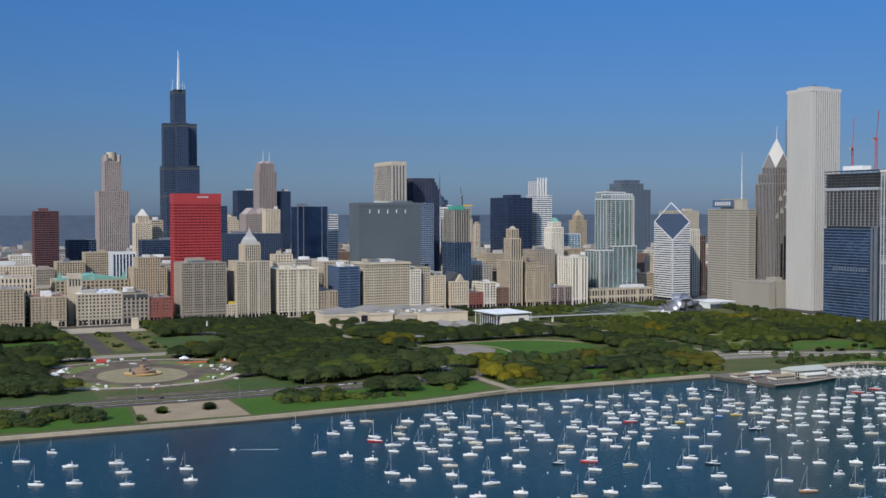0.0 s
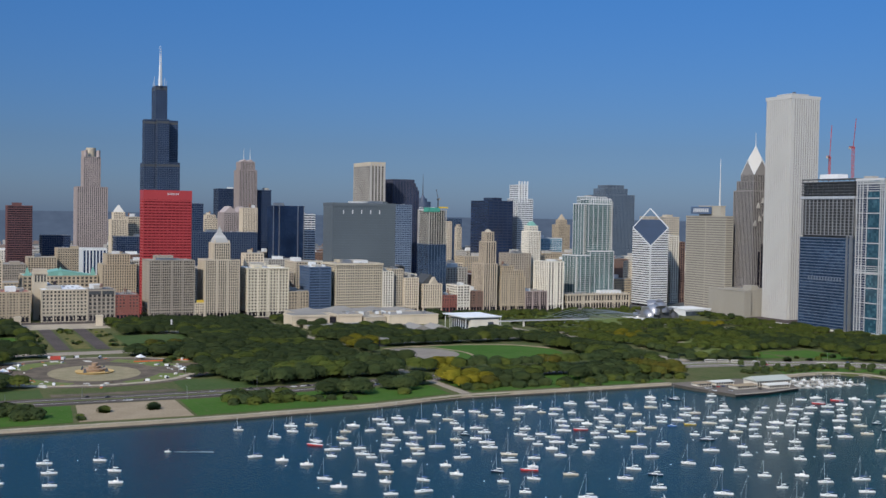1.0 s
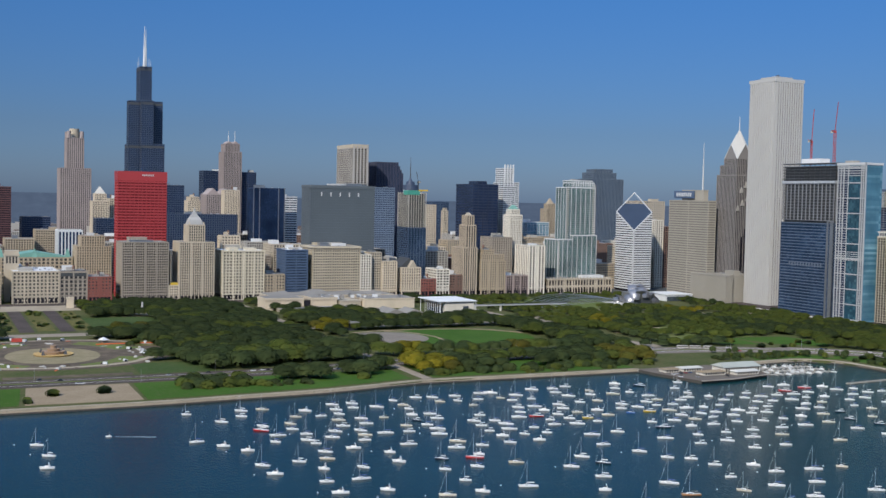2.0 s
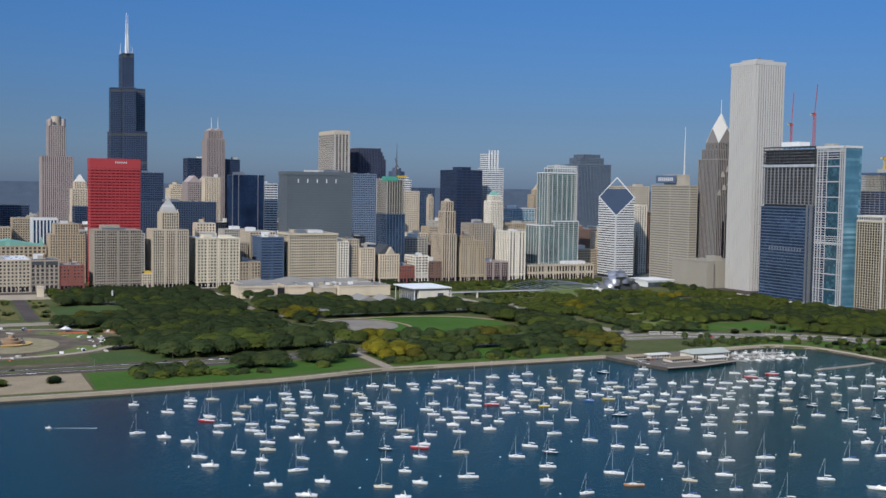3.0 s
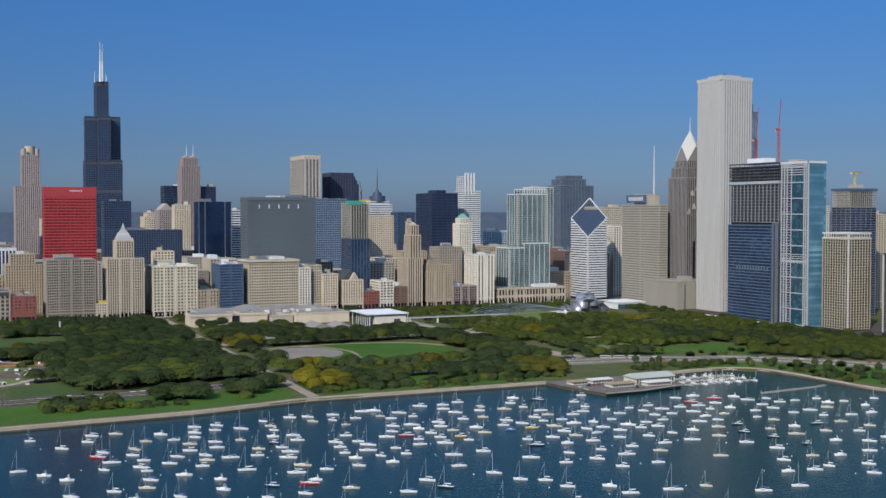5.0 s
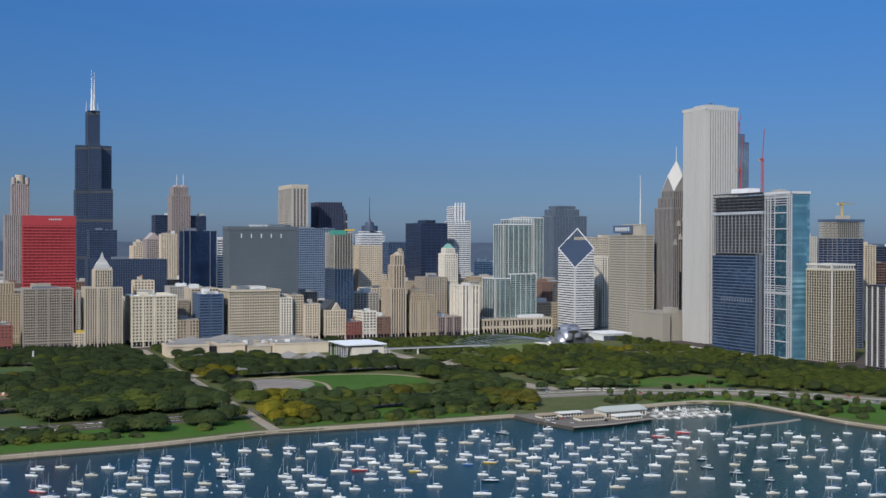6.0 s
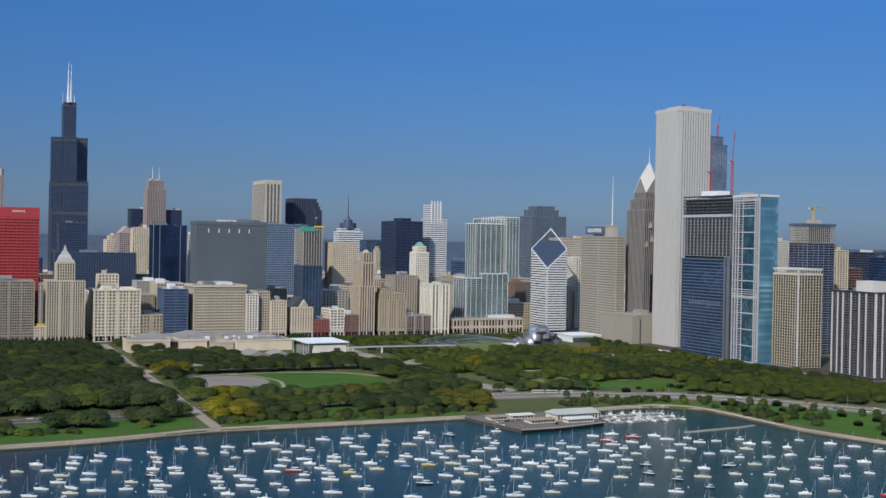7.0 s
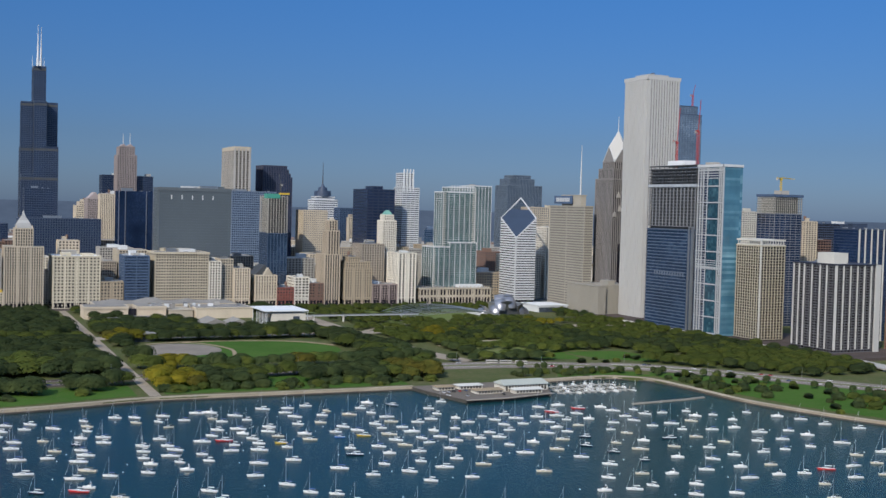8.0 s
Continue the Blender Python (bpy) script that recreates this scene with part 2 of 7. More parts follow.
def land_material(name, a, c, d, scale=0.02, rough=0.95):
    m, n, l, b = nodes_of(name)
    pos = n.new("ShaderNodeNewGeometry").outputs["Position"]
    col = mixer(n, l, ramp(n, l, noise_at(n, l, pos, scale, 5.0), 0.35, 0.65), a, c)
    col = mixer(n, l, ramp(n, l, noise_at(n, l, pos, scale * 12, 3.0), 0.5, 0.8), col, d)
    l.new(col, b.inputs["Base Color"])
    b.inputs["Roughness"].default_value = rough
    b.inputs["Specular IOR Level"].default_value = 0.1
    bump(n, l, b, noise_at(n, l, pos, 0.8, 4.0), 0.5, 0.3)
    return m


WATER = water_material()
PARKSOIL = land_material("park_ground", (0.055, 0.075, 0.022), (0.085, 0.09, 0.035), (0.12, 0.10, 0.06))
GRASS = land_material("mown_grass", (0.036, 0.088, 0.011), (0.050, 0.105, 0.016), (0.070, 0.095, 0.028))
# rough grass with the trees' shade put into its darker colour
SHADEGRASS = land_material("shaded_rough_grass", (0.042, 0.072, 0.020), (0.055, 0.085, 0.026), (0.08, 0.085, 0.04))
GRASSY = land_material("dry_grass", (0.10, 0.14, 0.035), (0.13, 0.15, 0.05), (0.16, 0.14, 0.08))
SANDY = land_material("sandy_paving", (0.245, 0.19, 0.125), (0.29, 0.23, 0.155), (0.185, 0.145, 0.095), 0.05)
PAVE = land_material("concrete_paving", (0.30, 0.255, 0.19), (0.37, 0.315, 0.235), (0.21, 0.18, 0.135), 0.05)
ASPHALT = land_material("worn_asphalt", (0.066, 0.053, 0.048), (0.090, 0.073, 0.066), (0.05, 0.042, 0.039), 0.04)
ROADPALE = land_material("pale_concrete_road", (0.25, 0.21, 0.165), (0.30, 0.255, 0.20), (0.18, 0.15, 0.12), 0.04)
CITYGR = land_material("city_ground", (0.07, 0.075, 0.08), (0.10, 0.10, 0.10), (0.06, 0.08, 0.05), 0.01)
DIRT = land_material("trampled_earth", (0.085, 0.068, 0.055), (0.15, 0.115, 0.085), (0.065, 0.07, 0.035), 0.09)
YELLOWSAND = land_material("yellow_gravel", (0.21, 0.18, 0.105), (0.27, 0.225, 0.14), (0.14, 0.125, 0.075), 0.09)
BEDS = land_material("planted_beds", (0.075, 0.085, 0.025), (0.13, 0.115, 0.04), (0.16, 0.11, 0.05), 0.12)
PAINT = surface("road_paint", (0.75, 0.74, 0.70), rnd=0)

lake = Geo()
lake.face((-4000, -4500, 0), (4600, -4500, 0), (4600, 1000, 0), (-4000, 1000, 0))
tagged(part("water", lake, WATER), label="rippled blue-green lake water of the yacht harbour", category="water", kind="structure")

xs = list(range(-3000, 3721, 60)) + [x for x, _ in SHORE] + [882, 939, 980, 1000, 1110]
xs = sorted(set(xs))
offs = [0.0, 14, 50, 110, 180, 260, 400, 560, 720, 1000, 1600, 2500, 4000]
g = Geo()
nr = len(offs) + 1
for x in xs:
    y = shore(x)
    g.v.append((x, y, -3.0))
    g.v += [(x, min(y + o, 4900), lerp_table(RISE, o)) for o in offs]
for i in range(len(xs) - 1):
    for j in range(nr - 1):
        a = i * nr + j
        g.f.append((a, a + nr, a + nr + 1, a + 1))
tagged(part("ground", g, PARKSOIL), label="park and city ground rising gently from the lake", category="ground", kind="structure")

# city floor west of the avenue
patch("pavement", rect(-2900, 3700, 1532, 4850), CITYGR, 0.10, "grey city streets and yards between the blocks", "street", cell=900)
# lakefront walk: a pale band along the seawall
strip("lakefront_walk", [(x, shore(x) + 4.5) for x in (-2500, -1200, -600, -200, 100, 230, 300, 372, 420, 470, 540, 600, 640, 690)], 4, PAVE, 0.25, label="pale concrete walk along the seawall", category="walk")
strip("harbour_walk", [(x, shore(x) + 4.5) for x in (800, 835, 870, 895, 918, 924, 926, 929, 940, 956, 985, 1040, 1110, 1180, 1300, 1450)], 5, PAVE, 0.25, label="pale concrete walk round the harbour basin", category="walk")
# lake shore drive
LSD = [(-2500, 940), (-900, 940), (-200, 940), (200, 941), (330, 944), (420, 954), (500, 966), (600, 970), (700, 968), (790, 962), (866, 949), (940, 907), (998, 844), (1052, 766), (1115, 680), (1195, 570), (1285, 445), (1420, 240)]
strip("lakefront_drive", LSD[:9], 34, ASPHALT, 0.22, label="wide worn asphalt drive along the lake", category="road")
strip("lakefront_drive", LSD[8:], 40, land_material("worn_concrete_road", (0.165, 0.142, 0.122), (0.20, 0.175, 0.15), (0.12, 0.105, 0.09), 0.04), 0.22, label="wide pale concrete drive curving round the basin", category="road")
strip("road_median", LSD, 3, GRASSY, 0.40, label="narrow grassy median of the drive", category="median")
for o in (-8.5, 8.5):
    strip("lane_line", LSD, 0.22, PAINT, 0.30, label="white lane line on the drive", category="road marking", side=o)
# cross streets and drives
strip("park_drive", [(475, 872), (475, 1000), (475, 1250), (475, 1530)], 9, ROADPALE, 0.30, label="pale straight drive crossing the park", category="road")
strip("park_street", [(800, 985), (785, 1050), (775, 1150), (770, 1250), (765, 1530)], 22, ROADPALE, 0.30, label="pale street crossing the park", category="road")
strip("garden_drive", [(-900, 1232), (0, 1232), (475, 1232), (770, 1232), (1100, 1232), (1180, 1232)], 24, ROADPALE, 0.26, label="broad drive through the park", category="road")
strip("city_avenue", [(-2500, 1546), (0, 1546), (800, 1546), (1700, 1546)], 26, ASPHALT, 0.24, label="city avenue along the building front", category="road")
strip("plaza_roadway", [(181, 1260), (181, 1400), (181, 1528)], 15, ASPHALT, 0.30, label="paved roadway leading to the avenue", category="road")
strip("plaza_roadway", [(223, 1260), (223, 1400), (223, 1528)], 15, ASPHALT, 0.30, label="paved roadway leading to the avenue", category="road")
patch("avenue_plaza", rect(150, 262, 1470, 1530), PAVE, 0.34, "pale paved plaza at the avenue", "plaza", cell=60)
patch("lawn", rect(193, 211, 1270, 1460), BEDS, 0.30, "narrow lawn between two roadways", "lawn", cell=60)
# fountain place
patch("fountain_plaza", ring_of(189, 1086, 42, 50), YELLOWSAND, 0.30, "round yellow gravel plaza round the fountain", "plaza")
patch("plaza_apron", rect(138, 242, 963, 974), DIRT, 0.26, "worn apron beside the drive", "plaza", cell=60)
patch("plaza_ground", ring_of(190, 1098, 112, 96, 60), DIRT, 0.18, "trampled brown ground round the fountain plaza", "ground")
for a in (15, 105, 195, 285):
    inner = ring_of(189, 1094, 62, 68, 10, radians(a), radians(a + 58))
    outer = ring_of(189, 1094, 88, 86, 10, radians(a), radians(a + 58))
    patch("lawn", outer + inner[::-1], GRASSY, 0.24, "worn wedge of grass on the plaza ground", "lawn", cell=30)
strip("plaza_path", [(104, 1034), (150, 1018), (200, 1014), (250, 1030), (284, 1072), (318, 1128)], 7, PAVE, 0.32, label="pale curved path round the plaza", category="path")
strip("plaza_path", [(104, 1164), (146, 1186), (200, 1192), (256, 1176), (290, 1140)], 6, ROADPALE, 0.32, label="pale curved path round the plaza", category="path")
for bx0, bx1, by0, by1 in ((154, 171, 1270, 1370), (154, 171, 1378, 1456), (233, 250, 1270, 1370), (233, 250, 1378, 1456)):
    patch("flower_bed", rect(bx0, bx1, by0, by1), BEDS, 0.36, "planted garden bed beside the roadway", "flower bed", cell=60)
patch("shore_plaza", [(146, 850), (230, 848), (230, 921), (152, 921)], SANDY, 0.28, "sandy paved terrace above the seawall", "plaza")
patch("lawn", rect(-300, 132, 962, 1004), SHADEGRASS, 0.16, "mown lawn between the drive and the garden", "lawn", cell=60)
patch("lawn", rect(248, 312, 964, 1020), SHADEGRASS, 0.16, "mown lawn between the drive and the garden", "lawn", cell=60)
patch("lawn", rect(70, 146, 1285, 1392), GRASS, 0.2, "open lawn among the park trees", "lawn", cell=60)
patch("lawn", rect(252, 335, 1250, 1385), SHADEGRASS, 0.2, "open lawn among the park trees", "lawn", cell=60)
# lawns along the shore
patch("lawn", [(-1500, 850), (142, 850), (148, 920), (-1500, 920)], GRASS, 0.15, "mown green lawn along the lakefront", "lawn", cell=150)
patch("lawn", [(233, 848), (372, 858), (462, 878), (462, 928), (234, 920)], GRASS, 0.15, "mown green lawn along the lakefront", "lawn", cell=60)
patch("lawn", [(484, 880), (690, 874), (690, 940), (484, 948)], GRASS, 0.15, "mown green lawn along the lakefront", "lawn", cell=60)
patch("lawn", [(840, 878), (898, 878), (930, 852), (936, 804), (938, 762), (952, 686), (990, 592), (1064, 482), (1204, 272), (1350, 300), (1250, 470), (1160, 590), (1085, 690), (1022, 775), (970, 842), (910, 896), (860, 914)], GRASS, 0.15, "mown green lawn round the harbour basin", "lawn", cell=40)
patch("lawn", ring_of(610, 1110, 98, 74, 48), GRASS, 0.22, "wide oval green lawn of the concert field", "lawn")
patch("concert_ground", ring_of(545, 1128, 42, 46, 36), land_material("bare_gravel", (0.19, 0.165, 0.14), (0.23, 0.20, 0.165), (0.14, 0.125, 0.105), 0.06), 0.34, "bare gravel ground at the end of the field", "ground")
strip("field_path", [(520, 1176), (560, 1186), (620, 1184), (680, 1168), (712, 1130)], 5, SANDY, 0.30, label="curved gravel path beside the field", category="path")
strip("field_path", [(588, 1070), (596, 1120), (580, 1165), (560, 1182)], 4, SANDY, 0.40, label="curved gravel path across the field", category="path")
patch("lawn", [(885, 990), (940, 962), (985, 925), (1004, 955), (990, 1005), (905, 1022)], GRASS, 0.2, "sloping lawn beside the drive", "lawn", cell=40)
patch("lawn", rect(262, 330, 1130, 1215), BEDS, 0.2, "low garden beds and worn lawn", "lawn", cell=40)
patch("lawn", rect(300, 352, 1385, 1455), PAVE, 0.2, "pale paved clearing round a monument", "plaza", cell=40)
patch("lawn", rect(790, 1010, 1440, 1522), GRASSY, 0.2, "light lawn beside the avenue", "lawn", cell=60)
strip("garden_path", [(790, 1245), (850, 1300), (930, 1320), (1010, 1300)], 6, PAVE, 0.35, label="pale garden path", category="path")
strip("garden_path", [(820, 1100), (900, 1130), (1000, 1120), (1090, 1060)], 5, PAVE, 0.35, label="pale garden path", category="path")
patch("lawn", rect(845, 960, 1020, 1150), GRASSY, 0.2, "terrace lawn among the trees", "lawn", cell=60)
patch("lawn", rect(860, 1010, 1330, 1420), GRASSY, 0.2, "great lawn before the pavilion", "lawn", cell=60)


def seawall(name, xs_, label):
    """Stone steps going down into the water along the shore."""
    line = soft_curve([(x, shore(x)) for x in xs_], 10)
    rows = []
    prof = [(1.0, 2.75), (-0.4, 2.75), (-0.4, 1.9), (-1.3, 1.9), (-1.3, 1.2), (-1.3, 0.9), (-2.2, 0.9), (-2.2, -1.0)]
    for i, p in enumerate(line):
        d = (line[min(i + 1, len(line) - 1)] - line[max(i - 1, 0)]).normalized()
        nrm = Vector((-d.y, d.x))
        rows.append([(p.x + nrm.x * o, p.y + nrm.y * o, z) for o, z in prof])
    k = len(prof)
    for nm, c0, c1, mat, words in ((name, 0, 4, PAVE, label), ("seawall_foot", 4, k - 1, WETSTONE, "dark wet foot of the seawall")):
        gg = Geo()
        for r in rows:
            gg.v += r[c0:c1 + 1]
        w = c1 - c0 + 1
        gg.f = [(i * w + j + 1, (i + 1) * w + j + 1, (i + 1) * w + j, i * w + j) for i in range(len(rows) - 1) for j in range(w - 1)]
        tagged(part(nm, gg, mat), label=words, category="seawall", kind="structure")


WETSTONE = land_material("wet_dark_stone", (0.05, 0.046, 0.042), (0.075, 0.068, 0.06), (0.10, 0.09, 0.075), 0.2)
seawall("seawall", [-1500, -600, -200, 100, 232, 300, 372, 420, 470, 540, 640, 688], "stepped pale stone revetment at the water's edge")
seawall("seawall", [802, 835, 870, 895, 918, 924, 926, 929, 940, 956, 1000, 1040, 1110, 1180, 1300, 1450], "low pale stone revetment round the basin")

# ---- buildings ----
Z0 = 8.0
FOOT = []


def lattice(gb, gp, x0, x1, y0, y1, z0, z1, fh, bay, band, pier, t, crown=0.0):
    """Spandrel bands (gb) round a block and piers (gp) up its four sides."""
    n = max(1, round((z1 - z0) / fh))
    fh = (z1 - z0) / n
    if band > 0:
        for i in range(n + 1):
            z = z0 + i * fh
            gb.box(x0 - t, x1 + t, y0 - t, y1 + t, z - band * fh / 2, min(z + band * fh / 2, z1 + 0.4))
    if pier > 0:
        u = t + 0.12
        for a0, a1, side in ((x0, x1, 0), (y0, y1, 1)):
            m = max(1, round((a1 - a0) / bay))
            b = (a1 - a0) / m
            for i in range(m + 1):
                c = a0 + i * b
                h = b * pier / 2
                for e in (0, 1):
                    if side == 0:
                        f = y0 - u if e == 0 else y1
                        gp.box(c - h, c + h, f, f + u, z0, z1 + crown)
                    else:
                        f = x0 - u if e == 0 else x1
                        gp.box(f, f + u, c - h, c + h, z0, z1 + crown)


def building(name, label, tiers, wall, glass, fh=3.9, bay=4.0, band=0.4, pier=0.4, t=0.35, pier_mat=None, roof=None, cornice=0.0,
             clutter=2, crown=0.0, base=0.0, air=True, category="building"):
    """A block of stacked tiers (x0, x1, y0, y1, z0, z1): glass core, spandrels, piers, roof slabs, parapets and roof plant."""
    x0, x1, y0, y1 = tiers[0][:4]
    b = thing(name, label, category, at=((x0 + x1) / 2, (y0 + y1) / 2, tiers[0][4]))
    bx, by, bz = b.location
    core, gb, gp = Geo(), Geo(), Geo()
    FOOT.append((x0, x1, y0, y1))
    for a0, a1, c0, c1, z0, z1 in tiers:
        a0, a1, c0, c1, z0, z1 = a0 - bx, a1 - bx, c0 - by, c1 - by, z0 - bz, z1 - bz
        core.box(a0, a1, c0, c1, z0 - (4 if z0 < 1 else 0), z1)
        lattice(gb, gp, a0, a1, c0, c1, z0 + (base if z0 < 1 else 0), z1, fh, bay, band, pier, t, crown)
        pa = Geo()
        gr = Geo().box(a0 + 0.5, a1 - 0.5, c0 + 0.5, c1 - 0.5, z1 + 0.02, z1 + 0.45)
        w, q = 0.6 + cornice, t + 0.25 + cornice
        for p in ((a0 - q, a1 + q, c0 - q, c0 + 0.4), (a0 - q, a1 + q, c1 - 0.4, c1 + q), (a0 - q, a0 + 0.4, c0 + 0.4, c1 - 0.4), (a1 - 0.4, a1 + q, c0 + 0.4, c1 - 0.4)):
            pa.box(*p, z1 - w, z1 + 1.0)
        part("roof", gr, roof or ROOF, b)
        part("parapet", pa, wall, b)
    part("glazing", core, glass, b)
    if len(tiers) < 4 and wall in (LIME, CREAM, WHITE, TAN, GREYST, BROWN, REDBRICK) and tiers[0][5] - tiers[0][4] > 24:
        a0, a1, c0, c1, z0, z1 = tiers[0]
        a0, a1, c0, c1, hgt = a0 - bx, a1 - bx, c0 - by, c1 - by, z1 - z0
        course = Geo()
        for k, z in enumerate((9.5, 14.5, hgt - 2 * fh - 1.0)):
            q = t + 0.55 - 0.1 * k
            course.box(a0 - q, a1 + q, c0 - q, c1 + q, z, z + (1.5 if k != 1 else 0.8))
        part("string_course", course, wall, b, kind="stuff")
    if y0 == 1562 and len(tiers) < 4:
        # shop windows at the foot and taller windows under the cornice
        lowg, n = Geo(), max(3, round((x1 - x0) / 5.6))
        h0, h1 = 1.2, 7.6
        windows_row(lowg, "y", -(y1 - y0) / 2 - t - 0.2, -(x1 - x0) / 2 + 1, (x1 - x0) / 2 - 1, h0, h1, n, 0.62)
        windows_row(lowg, "x", -(x1 - x0) / 2 - t - 0.2, -(y1 - y0) / 2 + 1, (y1 - y0) / 2 - 1, h0, h1, 8, 0.6)
        part("shopfront", lowg, WINBRONZE, b, "dark shop windows at street level", kind="stuff")
        pil, m = Geo(), max(2, round((x1 - x0) / 15))
        hh = tiers[0][5] - tiers[0][4]
        for i in range(m + 1):
            c = -(x1 - x0) / 2 + i * (x1 - x0) / m
            pil.box(c - 0.9, c + 0.9, -(y1 - y0) / 2 - t - 0.55, -(y1 - y0) / 2, 0, hh)
        part("pilaster", pil, wall, b, kind="stuff")
    if gb.v:
        part("spandrel", gb, wall, b, kind="stuff")
    if gp.v:
        part("pier", gp, pier_mat or wall, b, kind="stuff")
    rnd = random.Random(int(x0 * 7 + y0 * 13))
    a0, a1, c0, c1, z0, z1 = tiers[-1]
    for k in range(clutter):
        w, d, h = rnd.uniform(0.18, 0.4) * (a1 - a0), rnd.uniform(0.18, 0.4) * (c1 - c0), rnd.uniform(2.5, 6.5)
        cx, cy = rnd.uniform(a0 + w / 2 + 2, a1 - w / 2 - 2) - bx, rnd.uniform(c0 + d / 2 + 2, c1 - d / 2 - 2) - by
        zz = z1 - bz + 0.4
        pg = Geo().box(cx - w / 2, cx + w / 2, cy - d / 2, cy + d / 2, zz, zz + h + 0.21 * k)
        pg.box(cx - w / 2 - 0.3, cx + w / 2 + 0.3, cy - d / 2 - 0.3, cy + d / 2 + 0.3, zz + h * 0.86, zz + h * 0.95)
        part("rooftop_plant", pg, rnd.choice((wall, CONC, ROOFW, STEEL)), b)
    if clutter and air and wall in (LIME, CREAM, TAN, GREYST, BROWN, REDBRICK) and rnd.random() < 0.6:
        cx, cy, zz = rnd.uniform(a0 + 5, a1 - 5) - bx, rnd.uniform(c0 + 6, c1 - 5) - by, z1 - bz + 0.4
        part("water_tank", Geo().cone(cx, cy, zz + 3, zz + 7, 2.1, 2.0, 10).cone(cx, cy, zz + 7, zz + 8.3, 2.2, 0.2, 10).box(cx - 1.4, cx - 1.1, cy - 1.4, cy - 1.1, zz, zz + 3).box(cx + 1.1, cx + 1.4, cy - 1.4, cy - 1.1, zz, zz + 3).box(cx - 1.4, cx - 1.1, cy + 1.1, cy + 1.4, zz, zz + 3).box(cx + 1.1, cx + 1.4, cy + 1.1, cy + 1.4, zz, zz + 3), BROWN, b, "dark round water tank on legs")
    if clutter and air:
        ag = Geo()
        for k in range(7):
            cx, cy = rnd.uniform(a0 + 3, a1 - 3) - bx, rnd.uniform(c0 + 3, c1 - 3) - by
            s = rnd.uniform(0.8, 1.9)
            ag.box(cx - s, cx + s, cy - s * 0.7, cy + s * 0.7, z1 - bz + 0.4, z1 - bz + 0.5 + s * 1.1)
        part("air_handler", ag, STEEL, b, kind="stuff")
    return b


def B(x0, x1, y0, d, z1, z0=Z0):
    return (x0, x1, y0, y0 + d, z0, z1)



def put(name, geo, mat, b, label="", kind=""):
    """A part given in world places, hung under the thing b."""
    ox, oy, oz = b.location
    geo.v = [(x - ox, y - oy, z - oz) for x, y, z in geo.v]
    return part(name, geo, mat, b, label, kind)


def windows_row(g, axis, f, a0, a1, z0, z1, n, share):
    """n upright boxes set 0.3 m proud of a face at f: axis "y" for an east face, "x" for a south face."""
    w = (a1 - a0) / n
    for i in range(n):
        c = a0 + (i + 0.5) * w
        h = w * share / 2
        if axis == "y":
            g.box(c - h, c + h, f - 0.3, f + 0.3, z0, z1)
        else:
            g.box(f - 0.3, f + 0.3, c - h, c + h, z0, z1)


def pyramid(x0, x1, y0, y1, z0, z1, tip=0.02):
    cx, cy = (x0 + x1) / 2, (y0 + y1) / 2
    k = lambda v, c: c + (v - c) * tip
    return Geo().prism(rect(x0, x1, y0, y1), z0, z1, rect(k(x0, cx), k(x1, cx), k(y0, cy), k(y1, cy)))


def gable(x0, x1, y0, y1, z0, z1):
    cx = (x0 + x1) / 2
    return Geo().prism(rect(x0, x1, y0, y1), z0, z1, rect(cx - 0.2, cx + 0.2, y0, y1))


def crane(name, label, x, y, z0, z1, jib, mat, up=60.0, turn=200.0, w=1.6):
    """A tower crane: lattice mast, jib at an angle, counter-jib and cab."""
    b = thing(name, label, "crane", at=(x, y, z0))
    m = Geo()
    for sx in (-w / 2, w / 2):
        for sy in (-w / 2, w / 2):
            m.bar((x + sx, y + sy, z0), (x + sx, y + sy, z1), 0.45)
    z, k = z0, 0
    while z < z1 - w:
        s = 1 if k % 2 else -1
        for sy in (-w / 2, w / 2):
            m.bar((x - s * w / 2, y + sy, z), (x + s * w / 2, y + sy, z + w * 1.5), 0.3)
        z, k = z + w * 1.5, k + 1
    put("mast", m, mat, b)
    a, u = radians(turn), radians(up)
    d = Vector((math.cos(a) * math.cos(u), math.sin(a) * math.cos(u), math.sin(u)))
    o = Vector((x, y, z1))
    g = Geo().bar(o, o + d * jib, 0.7).bar(o + Vector((0, 0, 1.6)), o + d * jib, 0.45)
    for i in range(8):
        p = o + d * jib * i / 8
        g.bar(p, p + Vector((0, 0, 1.6 * (1 - i / 8))) + d * jib / 16, 0.3)
    put("jib", g, mat, b)
    flat = Vector((math.cos(a), math.sin(a), 0))
    put("counter_jib", Geo().bar(o, o - flat * jib * 0.3, 1.2), mat, b)
    put("counterweight", Geo().bar(o - flat * jib * 0.22 - Vector((0, 0, 1.5)), o - flat * jib * 0.3 - Vector((0, 0, 1.5)), 2.6), CONC, b)
    put("cab", Geo().box(x - 1.4, x + 1.4, y - 1.4, y + 1.4, z1 - 3, z1 - 0.3), mat, b)
    return b


